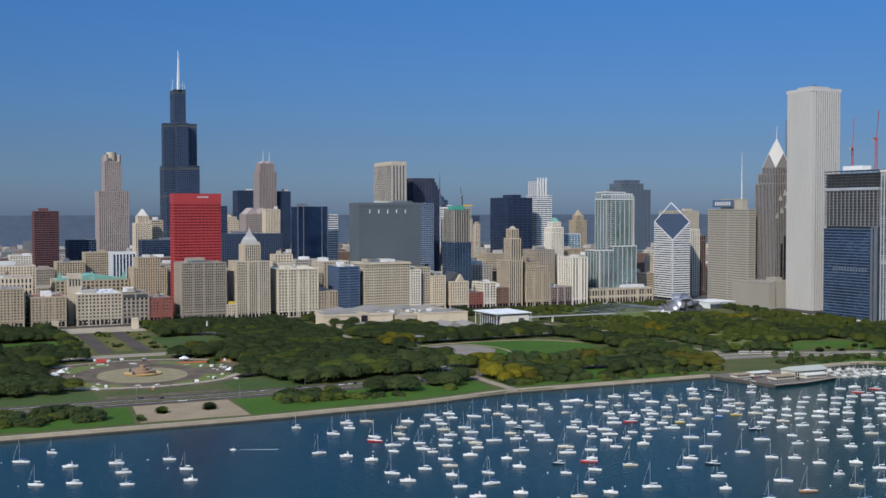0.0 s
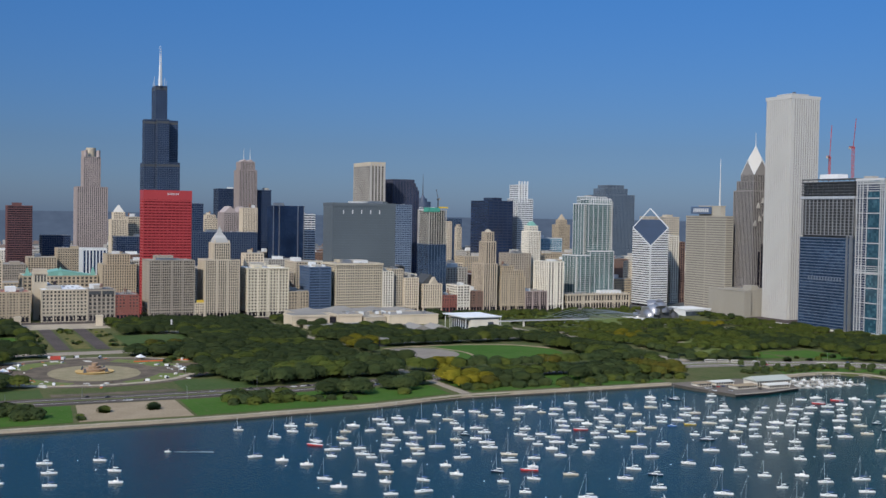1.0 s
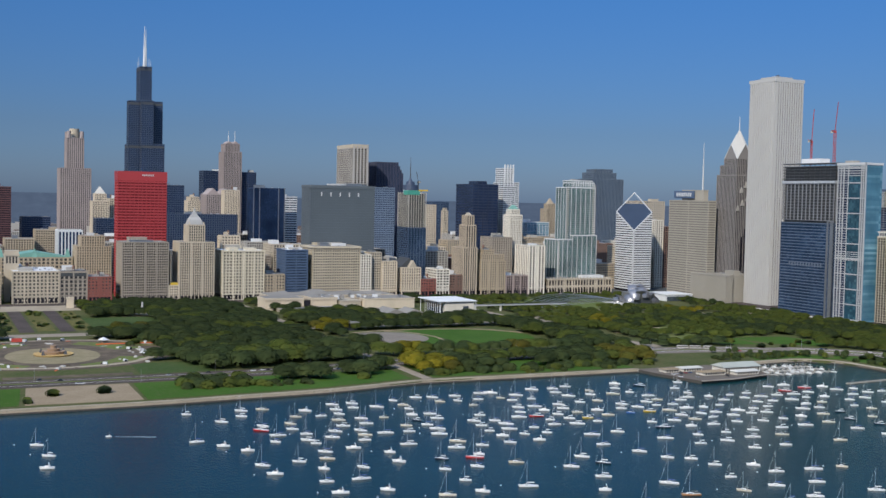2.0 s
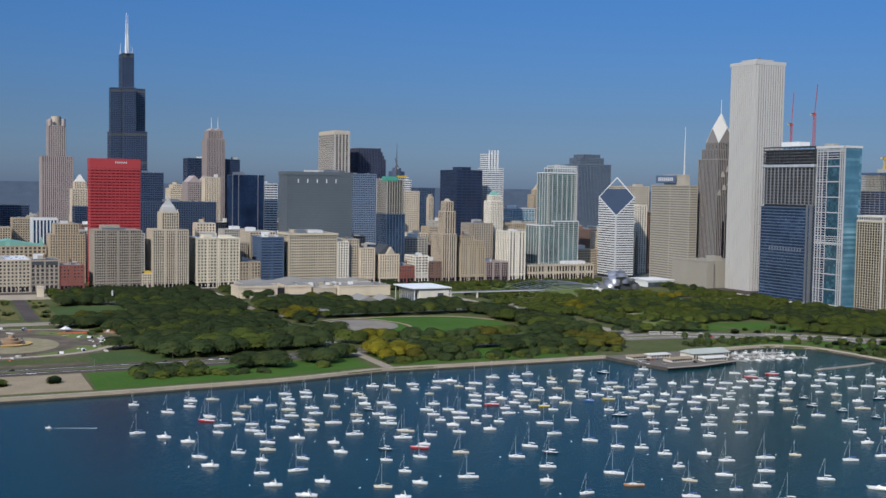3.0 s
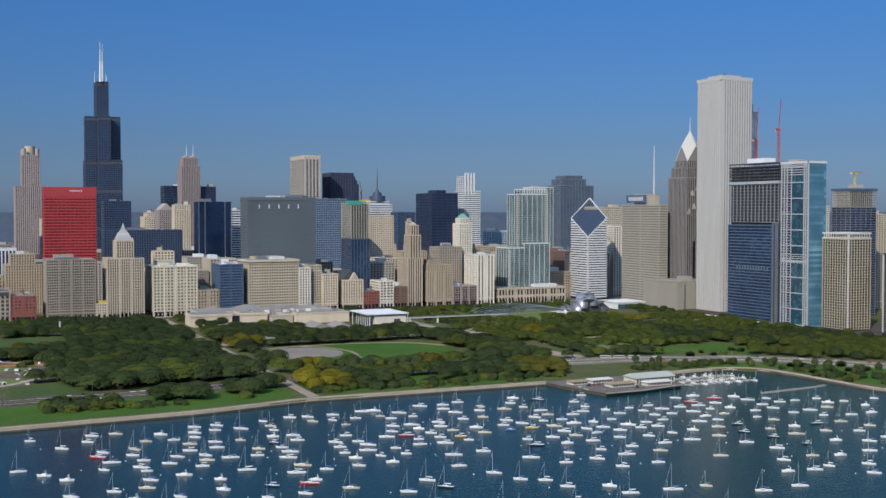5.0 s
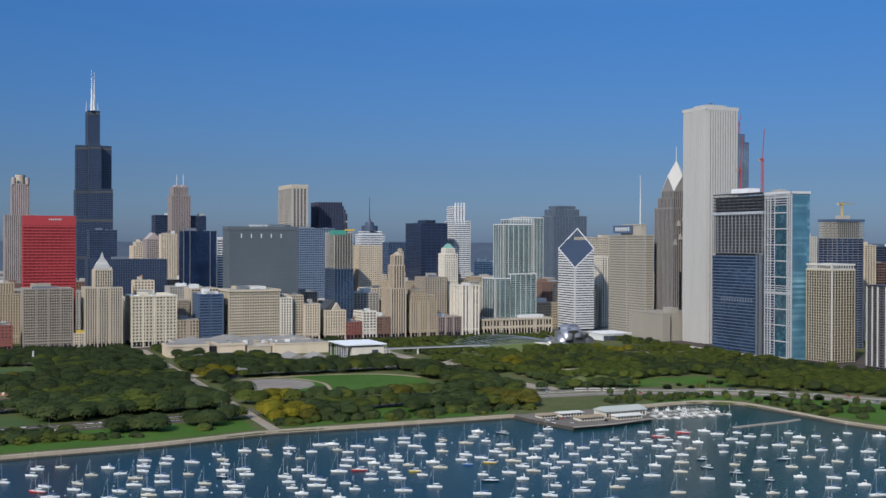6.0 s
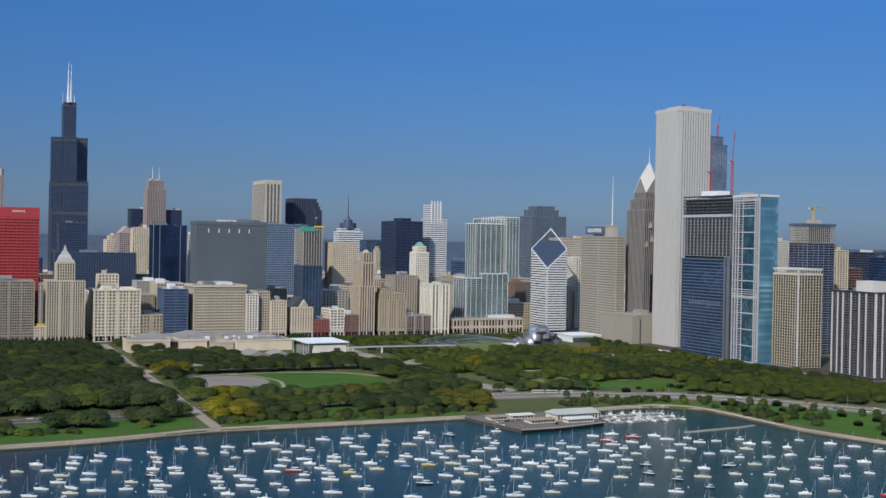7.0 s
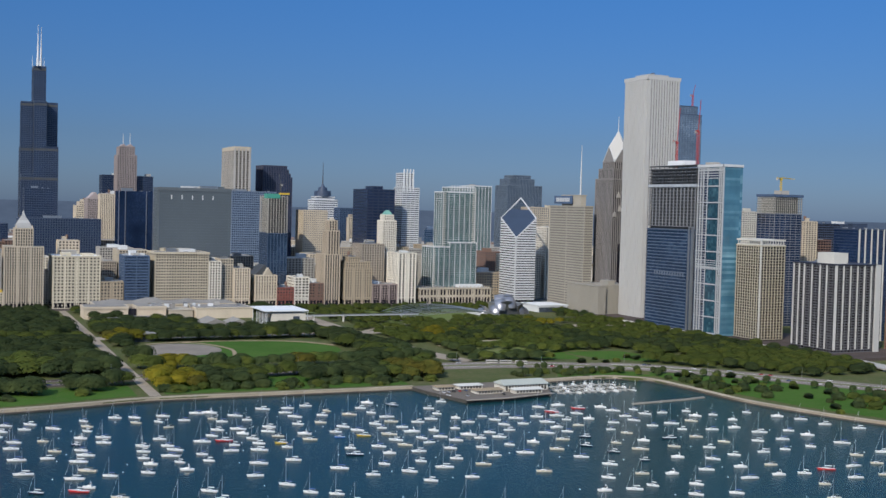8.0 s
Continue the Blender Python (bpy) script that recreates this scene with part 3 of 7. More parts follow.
# ---- the avenue's front, from south to north ----
YELLOWP = surface("yellow_paint", (0.65, 0.45, 0.05), rnd=0)
CRANERED = surface("red_crane_paint", (0.42, 0.06, 0.06), rnd=0)
BLUEP = surface("blue_panel", (0.075, 0.115, 0.19), rough=0.5)
STEELBLUE = surface("steel_blue_panel", (0.055, 0.085, 0.14), rough=0.5)
FRAMEGREY = surface("grey_site_frame", (0.215, 0.225, 0.24), rnd=0)
DKGRANITE = surface("dark_grey_granite", (0.225, 0.21, 0.20), streak=True)
building("hotel_building", "tan stone hotel block with rows of small windows", [B(40, 119, 1562, 60, 60)], TAN, WIN, 3.6, 4.1, 0.45, 0.5, cornice=0.6)
building("hotel_building", "low tan stone hotel wing with a red tiled edge", [B(129, 172, 1562, 60, 48)], TAN, WIN, 3.6, 4.1, 0.45, 0.5, cornice=0.6, roof=TILE)
b = building("theatre_building", "massive cream granite theatre block with a square tower", [B(187, 245, 1562, 95, 50.5)], LIME, WIN, 4.6, 4.9, 0.36, 0.5, cornice=0.5, clutter=3, roof=ROOFW)
put("tower", Geo().box(179, 197, 1596, 1614, 8, 77).box(178, 198, 1595, 1615, 70, 72), LIME, b, "square stone tower with an open belfry")
g = Geo()
windows_row(g, "y", 1596, 180, 196, 60, 69, 4, 0.5)
put("belfry_opening", g, WIN, b, kind="stuff")
b = building("arts_building", "grey carved stone block with arched windows", [B(246, 281, 1562, 52, 50)], GREYST, WIN, 5.0, 5.4, 0.3, 0.4, cornice=0.5)
put("attic", Geo().box(247, 280, 1561.2, 1570, 44, 51.5), DARKMET, b, "dark slated attic storey")
building("club_building", "dull red brick clubhouse", [B(282, 313, 1562, 50, 42.5)], REDBRICK, WIN, 4.2, 4.4, 0.5, 0.55, clutter=1)
b = building("office_building", "grey-brown stone office slab with a dense window grid", [B(327, 389, 1562, 52, 89.5)], GREYST, WINDARK, 3.5, 2.9, 0.36, 0.30, clutter=3)
b = building("small_building", "low cream shop building with a yellow sign board", [B(390.5, 403.5, 1562, 40, 29.5)], CREAM, WIN, 3.6, 3.7, 0.4, 0.4, clutter=0)
put("sign_board", Geo().box(393, 403, 1563, 1564, 30.4, 34), YELLOWP, b, "yellow sign board on the roof")
b = building("pyramid_tower", "cream terracotta tower with a stepped pyramid top", [B(405, 453, 1562, 46, 90), B(418, 440, 1565, 32, 114)], surface("beige_terracotta", (0.55, 0.475, 0.365), dark=0.66, big=0.07, streak=True), WINDARK, 3.8, 3.0, 0.24, 0.46, clutter=0)
PALESTONE = surface("pale_grey_stone", (0.40, 0.40, 0.385), streak=True)
for k, (q, q1) in enumerate(((10.0, 9.3), (9.0, 7.9), (7.6, 6.0), (5.7, 3.8), (3.5, 1.9))):
    put("pyramid_step", Geo().prism(rect(429 - q, 429 + q, 1582 - q * 1.2, 1582 + q * 1.2), 115 + 3.4 * k, 118.4 + 3.4 * k, rect(429 - q1, 429 + q1, 1582 - q1 * 1.2, 1582 + q1 * 1.2)), PALESTONE, b, "tapering step of a pale stone pyramid")
put("lantern", pyramid(427, 431, 1579.5, 1584.5, 132, 139, 0.1), PALESTONE, b)
for a in (419, 439):
    put("corner_turret", pyramid(a - 1.5, a + 1.5, 1565, 1568, 114, 119, 0.2), CREAM, b)
building("white_office_building", "white terracotta block with a regular window grid", [B(466, 526, 1562, 55, 78)], surface("ivory_terracotta", (0.63, 0.565, 0.43), dark=0.75, big=0.07, streak=True), WIN, 4.3, 4.6, 0.44, 0.48, cornice=0.8, clutter=4, roof=ROOFW)
building("rear_block", "cream brick block rising behind the white one", [B(478, 505, 1620, 22, 97)], CREAM, WIN, 4.0, 4.2, 0.45, 0.45, clutter=1)
building("low_building", "low tan stone building", [B(527, 557, 1562, 45, 43.5)], TAN, WIN, 4.2, 4.6, 0.45, 0.4)
building("blue_office_building", "blue glass office block with pale bands", [B(558, 591, 1562, 45, 79)], BLUEP, WINBLUE, 3.9, 1.6, 0.42, 0.16, clutter=3, roof=ROOFW)
building("railway_building", "cream terracotta office block with a deep cornice", [B(600, 673, 1562, 55, 84)], surface("grey_cream_terracotta", (0.50, 0.435, 0.325), dark=0.66, big=0.07, streak=True), WIN, 4.0, 3.7, 0.42, 0.42, cornice=1.4, clutter=4)
building("white_narrow_building", "narrow white terracotta building", [B(675, 691, 1562, 45, 72)], WHITE, WIN, 3.8, 4.4, 0.35, 0.35, clutter=1)
building("cream_building", "cream stone office building", [B(692, 710, 1568, 45, 75)], LIME, WIN, 3.8, 3.9, 0.35, 0.4, clutter=1)
building("cream_building", "cream terracotta office building", [B(711, 733, 1562, 45, 62)], CREAM, WIN, 3.8, 3.9, 0.35, 0.45, clutter=1)
b = building("gothic_clubhouse", "tan gothic clubhouse with a steep gable", [B(742, 773, 1562, 45, 52)], CREAM, WIN, 4.2, 4.1, 0.3, 0.55, clutter=0)
put("gable_roof", gable(743, 772, 1570, 1606, 53, 67), DARKMET, b, "steep dark slate roof")
put("gable", gable(754, 767, 1561.5, 1572, 53, 63.5), LIME, b, "pointed stone gable")
building("brick_building", "low red brick building", [B(774, 799, 1562, 40, 34)], REDBRICK, WIN, 4.0, 4.1, 0.4, 0.4, clutter=1)
building("white_building", "white terracotta building with broad windows", [B(800.5, 822, 1562, 40, 49)], WHITE, WIN, 4.0, 6.1, 0.45, 0.3, clutter=1)
building("brick_building", "low tan brick building with a red parapet", [B(823, 844.5, 1562, 40, 40)], BROWN, WIN, 4.0, 4.1, 0.5, 0.4, clutter=1)
b = building("slender_tower", "tall slender cream tower with a set-back top", [B(846, 869, 1562, 40, 83), B(851.5, 868.5, 1566, 22, 118), B(854, 866, 1569, 16, 133)], surface("brownish_terracotta", (0.49, 0.41, 0.31), dark=0.64, big=0.07, streak=True), WINBRONZE, 3.8, 3.9, 0.12, 0.5, clutter=0)
put("cap", pyramid(856, 864, 1572, 1582, 134, 138, 0.4), LIME, b)
building("tan_tower", "tan brick tower with a crown of piers", [B(878, 920, 1562, 45, 62), B(880, 918, 1565, 38, 72), B(884, 902, 1567, 20, 79)], TAN, WIN, 3.8, 3.7, 0.38, 0.5, cornice=0.4, clutter=1)
building("brown_building", "low brown building with pale window bands", [B(922.5, 962, 1562, 45, 38)], surface("mauve_brick", (0.36, 0.285, 0.26), streak=True), WINBRONZE, 4.0, 4.0, 0.2, 0.22, clutter=1)
building("white_tower", "white terracotta tower with strong piers", [B(964, 992, 1562, 45, 86)], WHITE, WIN, 3.8, 5.6, 0.25, 0.45, cornice=0.5)
building("grey_tower", "grey stone tower behind the avenue", [B(925, 962, 1618, 40, 97)], GREYST, WIN, 3.8, 3.9, 0.45, 0.5)
building("grey_tower", "tan stone tower beside the library", [B(985, 1012, 1640, 40, 92)], TAN, WIN, 3.8, 3.9, 0.45, 0.5)
b = building("library_building", "low limestone library with tall arched windows and a balustrade", [B(1001, 1122, 1562, 40, 32)], LIME, WINBRONZE, 11.5, 5.6, 0.30, 0.44, cornice=0.9, clutter=1)
g = Geo()
for i in range(19):
    cx = 1004.1 + i * 6.37
    g.cone(cx, 1561.3, 33, 35.2, 0.5, 0.9, 6)
put("balustrade", g, LIME, b, kind="stuff")

# ---- the second row and the loop behind ----
b = building("red_tower", "bright red steel office slab", [B(331, 399, 1630, 27, 186)], REDSTEEL, glazing("red_tinted_glass", (0.145, 0.018, 0.022), (0.24, 0.032, 0.037)), 4.1, 5.5, 0.52, 0.10, t=0.5, pier_mat=REDTRIM, clutter=0)
put("top_band", Geo().box(330.2, 399.8, 1629.2, 1657.8, 175, 188.5), REDSTEEL, b, "blank red band below the roof")
g = Geo()
windows_row(g, "y", 1629.0, 364, 381, 182, 184.5, 7, 0.55)
put("sign", g, WHITEMET, b, "row of pale sign bars", kind="stuff")
b = building("grey_slab", "wide slate-grey office slab", [B(615, 719.5, 1624, 43, 174.5)], GREYWALL, surface("slate_grey_glass", (0.098, 0.118, 0.134), rough=0.35, big=0.02, rnd=0), 4.0, 3.2, 0.12, 0.08, t=0.06, clutter=3)
put("top_band", Geo().box(614.4, 720.1, 1623.4, 1667.6, 171, 175.9), GREYWALL, b)
g = Geo()
windows_row(g, "y", 1623.5, 625, 700, 159, 165, 5, 0.09)
# lit slots put in as plain white bars
put("lit_slot", g, ROOFW, b, "white bars painted as lit slots below the roof edge", kind="stuff")
# tower under construction: glass below, bare frame above
b = building("unfinished_tower", "unfinished residential tower, blue glass below and bare concrete above", [B(772, 802, 1610, 44, 112)], STEELBLUE, WINBLUE, 3.4, 5, 0.12, 0.16, clutter=0)
f = Geo()
# dark block inside the bare floors, standing in for their shade
c = Geo().box(774, 800, 1612, 1652, 112, 166)
g = Geo()
for i in range(17):
    f.box(771.6, 802.4, 1609.6, 1654.4, 112 + i * 3.4, 112.32 + i * 3.4)
for i in range(8):
    x = 772.2 + i * 4.2
    g.box(x - 0.34, x + 0.34, 1609.3, 1610.6, 112, 168).box(x - 0.5, x + 0.5, 1653.4, 1654.7, 112, 168)
for i in range(10):
    y = 1611 + i * 4.6
    g.box(771.5, 772.0, y - 0.3, y + 0.3, 112, 168).box(802.0, 802.5, y - 0.3, y + 0.3, 112, 168)
put("open_floor", f, CONC, b, "bare concrete floor slabs", kind="stuff")
put("column", g, CONC, b, "grey concrete columns", kind="stuff")
put("inner_core", c, DARKMET, b)
put("debris_net", Geo().box(771, 790, 1608.8, 1610, 164, 171).box(771, 772, 1609, 1630, 164, 171), surface("green_net", (0.06, 0.32, 0.24), rnd=0), b, "green safety net")
put("formwork", Geo().box(788, 804, 1608.6, 1609.8, 170, 172.5), YELLOWP, b, "yellow formwork beam")
crane("tower_crane", "slim dark tower crane over the unfinished tower", 797, 1632, 166, 186, 16, DARKMET, 70, 100, 1.0)
building("blue_slab", "light blue glass office slab with a fine window grid", [B(792, 870, 1905, 40, 176.5)], surface("light_blue_panel", (0.17, 0.225, 0.31), rough=0.5), WINBLUE, 4, 3.4, 0.4, 0.3, clutter=1)
b = building("dark_blue_tower", "dark blue glass office tower with pale corner ribs", [B(598, 654, 1884, 36, 170)], WINNAVY, WINNAVY, 4, 3, 0.15, 0.06, clutter=1)
g = Geo()
for x in (597.6, 608, 642, 652.9):
    g.box(x, x + 1.3, 1882.9, 1884.4, 8, 172)
put("corner_rib", g, STEEL, b, kind="stuff")

# the black stepped skyscraper: nine bundled tubes
T0, TY, TW = 491.5, 2500.0, 24.4
TOPS = {(0, 0): 205, (2, 2): 205, (2, 0): 265, (0, 2): 265, (0, 1): 360, (2, 1): 360, (1, 0): 360, (1, 1): 436, (1, 2): 436}
tiers = [(T0 + i * TW + 0.05, T0 + (i + 1) * TW - 0.05, TY + j * TW + 0.05, TY + (j + 1) * TW - 0.05, 8.0, z) for (i, j), z in TOPS.items()]
b = building("black_skyscraper", "black stepped skyscraper of bundled tubes with twin white masts", tiers, BLACKAL, WINNAVY, 4.0, 4.6, 0.42, 0.22, t=0.25, clutter=0, category="skyscraper")
g = Geo()
for x0, x1, y0, y1, z0, z1 in tiers:
    for z in (120, 200, 262, 357, 433):
        if z < z1:
            g.box(x0 - 0.45, x1 + 0.45, y0 - 0.45, y1 + 0.45, z - 5.5, z - 0.2)
put("louvre_band", g, DARKMET, b, "dark louvred plant bands", kind="stuff")
for x, y in ((523, 2520), (532, 2552)):
    put("antenna_mast", Geo().cone(x, y, 436, 452, 3.0, 2.8, 10).cone(x, y, 452, 480, 2.3, 1.8, 8).cone(x, y, 480, 506, 1.3, 1.0, 8).cone(x, y, 506, 524, 0.6, 0.4, 6), WHITEMET, b, "white tapering antenna mast")
g = Geo()
for x, y, h in ((513, 2530, 22), (537, 2540, 20), (516, 2560, 14), (535, 2510, 12)):
    g.cone(x, y, 436, 436 + h, 0.5, 0.3, 6)
put("small_aerial", g, WHITEMET, b, kind="stuff")
building("federal_slab", "dark navy glass office slab behind the red tower", [B(362, 440, 2070, 38, 110)], BLACKAL, WINNAVY, 4, 4, 0.3, 0.15, clutter=1)
building("dark_slab", "dark glass slab below the black skyscraper", [B(464, 510, 2034, 40, 172)], BLACKAL, WINNAVY, 4, 4, 0.35, 0.15, clutter=1)
building("black_federal_slab", "long black steel and glass slab", [B(445, 571, 1890, 35, 123)], BLACKAL, WINNAVY, 4, 4, 0.45, 0.45, clutter=1)
b = building("octagon_tower", "pink granite tower with a glazed crown", [B(347, 409, 2500, 58, 207), B(361, 395, 2510, 40, 272)], PINK, WIN, 4, 4.2, 0.18, 0.55, clutter=0)
put("crown_drum", Geo().cone(378, 2530, 272, 293, 10.5, 10.5, 20), LIME, b, "pale glazed drum")
for x in (364.5, 391.5):
    for y in (2512, 2548):
        put("corner_drum", Geo().cone(x, y, 272, 287, 4.2, 4.2, 10), PINK, b)
b = building("pink_tower", "pale granite tower with twin masts", [B(671.5, 709.5, 2390, 45, 250), B(675.5, 705.5, 2393, 39, 268)], PINK, WIN, 4, 3.4, 0.15, 0.55, clutter=0)
for x in (683.5, 697.5):
    put("mast", Geo().cone(x, 2402, 268, 297, 0.9, 0.4, 6), WHITEMET, b)
    put("gable", gable(x - 6, x + 6, 2392, 2430, 269, 274), PINK, b)
b = building("gabled_tower", "pale granite office block with pediments", [B(588, 640, 2190, 50, 157)], PINK, WIN, 4, 3.6, 0.3, 0.5, clutter=0)
for x in (589, 615):
    put("gable_roof", gable(x, x + 24, 2190, 2238, 158, 170), PINK, b)
building("beige_slab", "narrow beige stone office slab", [B(594, 622, 2072, 22, 166)], CREAM, WIN, 4, 3.2, 0.1, 0.6, clutter=1)
building("beige_block", "beige stepped office block", [B(586, 614, 2350, 50, 143), B(592, 610, 2354, 40, 151)], CREAM, WIN, 4, 3.6, 0.4, 0.45, clutter=1)
building("dark_river_tower", "dark glass tower by the river", [B(661, 705, 2536, 45, 211)], BLACKAL, WINNAVY, 4, 4, 0.3, 0.1, clutter=1)
building("dark_river_tower", "dark blue glass tower by the river", [B(712, 746, 2402, 40, 207)], BLACKAL, WINNAVY, 4, 4, 0.3, 0.1, clutter=1)
building("striped_building", "white striped office building", [B(672, 700, 1960, 40, 156)], WHITEMET, WINBLUE, 4.2, 8, 0.45, 0.05, clutter=1)

# granite tower that sweeps out towards its foot
b = thing("curved_tower", "grey granite tower with a sweeping base and strong piers", "skyscraper", at=(822, 2000, 8))
prof = [(8, 22), (30, 14), (60, 7), (90, 3), (130, 0.8), (254, 0)]
body, piers, bands = Geo(), Geo(), Geo()
for (za, wa), (zb, wb) in zip(prof, prof[1:]):
    body.prism(rect(807 - wa, 837 + wa, 1958, 2045), za, zb, rect(807 - wb, 837 + wb, 1958, 2045))
    for i in range(16):
        y = 1958 + i * 5.8
        for sgn, x in ((-1, 807), (1, 837)):
            piers.bar((x + sgn * (wa - 0.1), y, za), (x + sgn * (wb - 0.1), y, zb), 1.3)
    for i in range(5):
        x = 809 + i * 6.5
        piers.box(x - 1.3, x + 1.3, 1956.9, 1958.2, za, zb)
    for z in np.arange(za, zb, 4.1):
        w = wa + (wb - wa) * (z - za) / (zb - za)
        bands.box(807 - w - 0.25, 837 + w + 0.25, 1957.7, 2045.3, z, z + 1.3)
put("glazing", body, WIN, b)
put("pier", piers, surface("grey_granite_piers", (0.42, 0.40, 0.365), streak=True), b, kind="stuff")
put("spandrel", bands, GREYST, b, kind="stuff")
put("cap", Geo().box(806.4, 837.6, 1957.2, 2045.8, 250, 257), LIME, b)
FOOT.append((777, 867, 1958, 2045))
b = building("stepped_tower", "dark granite tower with a slanted stepped top", [B(876, 921, 2012, 50, 227), B(921.1, 924.5, 2012, 50, 220), B(924.6, 928, 2012, 50, 213), B(928.1, 931.5, 2012, 50, 206)], surface("navy_granite", (0.055, 0.06, 0.095), rnd=0), WINNAVY, 4, 3.2, 0.12, 0.38, clutter=0)
building("civic_tower", "dark weathering steel civic tower", [B(1073, 1128, 1985, 77, 189), B(1088, 1107, 1995, 40, 195)], surface("blue_black_steel", (0.024, 0.032, 0.06), rough=0.45), WINNAVY, 5.6, 12, 0.38, 0.12, clutter=0)
b = building("white_crown_tower", "white tower with a finned crown", [B(1160, 1196, 2022, 43, 195), B(1162, 1184, 2024, 36, 224)], WHITEMET, WINGREY, 4.2, 9, 0.5, 0.10, clutter=0)
for x in (1162, 1168.5, 1175, 1181.5):
    put("crown_fin", Geo().box(x, x + 2.2, 2021, 2023.8, 188, 232), WHITEMET, b)
b = building("white_deco_tower", "white terracotta tower with a green copper top", [B(963, 984.5, 1626, 24, 134), B(966, 981, 1629, 17, 143)], WHITE, WIN, 3.8, 3, 0.2, 0.6, clutter=0)
put("copper_roof", pyramid(967, 980, 1630, 1645, 144, 151, 0.3), GREENCU, b, "green copper pyramid roof")
b = building("yellow_block", "pale yellow office block", [B(950, 996, 1995, 45, 146)], CREAM, WINGREY, 4, 4, 0.55, 0.5, clutter=0)
b = building("mast_tower", "white banded tower with a dark turret and a mast", [B(1122, 1180, 2460, 40, 170), B(1128, 1174, 2464, 32, 177)], WHITEMET, WINBLUE, 5, 5, 0.5, 0.1, clutter=0)
put("turret", Geo().cone(1150, 2480, 178, 191, 20, 19, 20).cone(1150, 2480, 191, 199, 11, 10, 16).cone(1150, 2480, 199, 207, 6, 2, 12), BLACKAL, b, "round dark turret")
put("mast", Geo().cone(1150, 2480, 206, 258, 1.4, 0.4, 6), DARKMET, b)
building("dark_blue_block", "dark blue glass office block behind", [B(1140, 1182, 2328, 40, 152)], BLUEP, WINBLUE, 4, 4, 0.2, 0.1, clutter=0)
building("pale_tower", "slim beige tower with a domed top", [B(1133, 1143, 2250, 12, 132), B(1135, 1141, 2253, 6, 138)], LIME, WIN, 4, 3, 0.3, 0.5, clutter=0)
building("teal_block", "low teal glass office block", [B(1262, 1316, 2100, 40, 112)], WHITEMET, WINTEAL, 4, 8, 0.2, 0.05, clutter=1)
b = building("slim_stone_tower", "slim tan stone tower with a pointed top", [B(1428, 1458, 2300, 30, 140), B(1434, 1452, 2304, 20, 152)], TAN, WIN, 4, 3, 0.3, 0.5, clutter=0)
put("spire", pyramid(1436, 1450, 2306, 2322, 153, 166, 0.1), TAN, b)
b = building("glass_residential_tower", "green glass tower with white frames and stepped top", [B(1035, 1063, 1592, 44, 95), B(1063.1, 1110, 1592, 44, 102), B(1054, 1110, 1600, 34, 182), B(1066, 1110, 1603, 28, 190)], WHITEMET, WINGREEN, 3.4, 9.2, 0.10, 0.07, clutter=0)
for x0, x1, z1 in ((1053, 1058, 183), (1105, 1111, 192), (1035, 1038, 96)):
    g = Geo()
    for i in range(int((z1 - 12) / 3.4)):
        g.box(x0, x1, 1598.4 if z1 > 100 else 1590.6, 1600 if z1 > 100 else 1592, 12 + i * 3.4, 13.3 + i * 3.4)
    put("balcony", g, CONCW, b, "stacked white balcony slabs", kind="stuff")
g = Geo()
windows_row(g, "y", 1602.6, 1067, 1109, 184, 193, 9, 0.3)
put("crown_fin", g, WHITEMET, b, kind="stuff")
building("glass_wing_tower", "pale framed glass tower behind the green one", [B(1236, 1283, 1879, 34, 200)], WHITEMET, WINGREEN, 3.6, 6.5, 0.14, 0.12, clutter=1)
building("riverside_tower", "grey-green granite tower with a set-back top", [B(1500, 1588, 2220, 60, 213), B(1508, 1570, 2224, 50, 228), B(1516, 1561, 2226, 42, 236)], surface("blue_grey_granite", (0.125, 0.162, 0.205), rnd=0), WINBLUE, 4, 4, 0.2, 0.4, clutter=0)

# white striped tower whose roof is a slanted diamond
SX, SY, A, E_ = 1170.0, 1570.0, 53.0, 36.0
b = thing("diamond_tower", "white striped tower with a slanted diamond-shaped glass roof", "skyscraper", at=(1188, 1597, 8))
FOOT.append((1168, 1208, 1568, 1626))
lo, mid, hi = 112.0, 143.0, 177.0
put("glazing", Geo().prism(rect(SX, SX + E_, SY, SY + A), 4, 8.1).prism(rect(SX, SX + E_, SY, SY + A), 8, lo), WINBRONZE, b)
c4 = [(SX, SY, lo), (SX + E_, SY, mid), (SX + E_, SY + A, hi), (SX, SY + A, mid)]
cut = 0.42                                        # above this share of the upper slope only the frame stands
zc = mid + (hi - mid) * cut
c5 = [c4[0], c4[1], (SX + E_, SY + A * cut, zc), (SX + E_ * cut, SY + A, zc), c4[3]]
g = Geo()
g.v = [(x, y, lo - 0.1) for x, y, z in c5] + c5
g.f = [(4, 3, 2, 1, 0), (5, 6, 7, 8, 9)] + [(i, (i + 1) % 5, 5 + (i + 1) % 5, 5 + i) for i in range(5)]
put("upper_glazing", g, WINBRONZE, b)
k = 0.4
put("diamond_roof", Geo().face(*[(x, y, z + k) for x, y, z in c5]), surface("slate_blue_glass", (0.032, 0.048, 0.082), rough=0.35, rnd=0), b, "slanted dark blue glass roof")
g = Geo()
for i in range(4):
    g.bar(c4[i], c4[(i + 1) % 4], 1.4)
put("roof_frame", g, WHITEMET, b, "white frame round the slanted roof")
put("corner_slit", Geo().box(SX - 0.9, SX + 1.2, SY - 0.9, SY + 1.2, 8, lo + 1), WHITEMET, b)
g = Geo()
z = 12.0
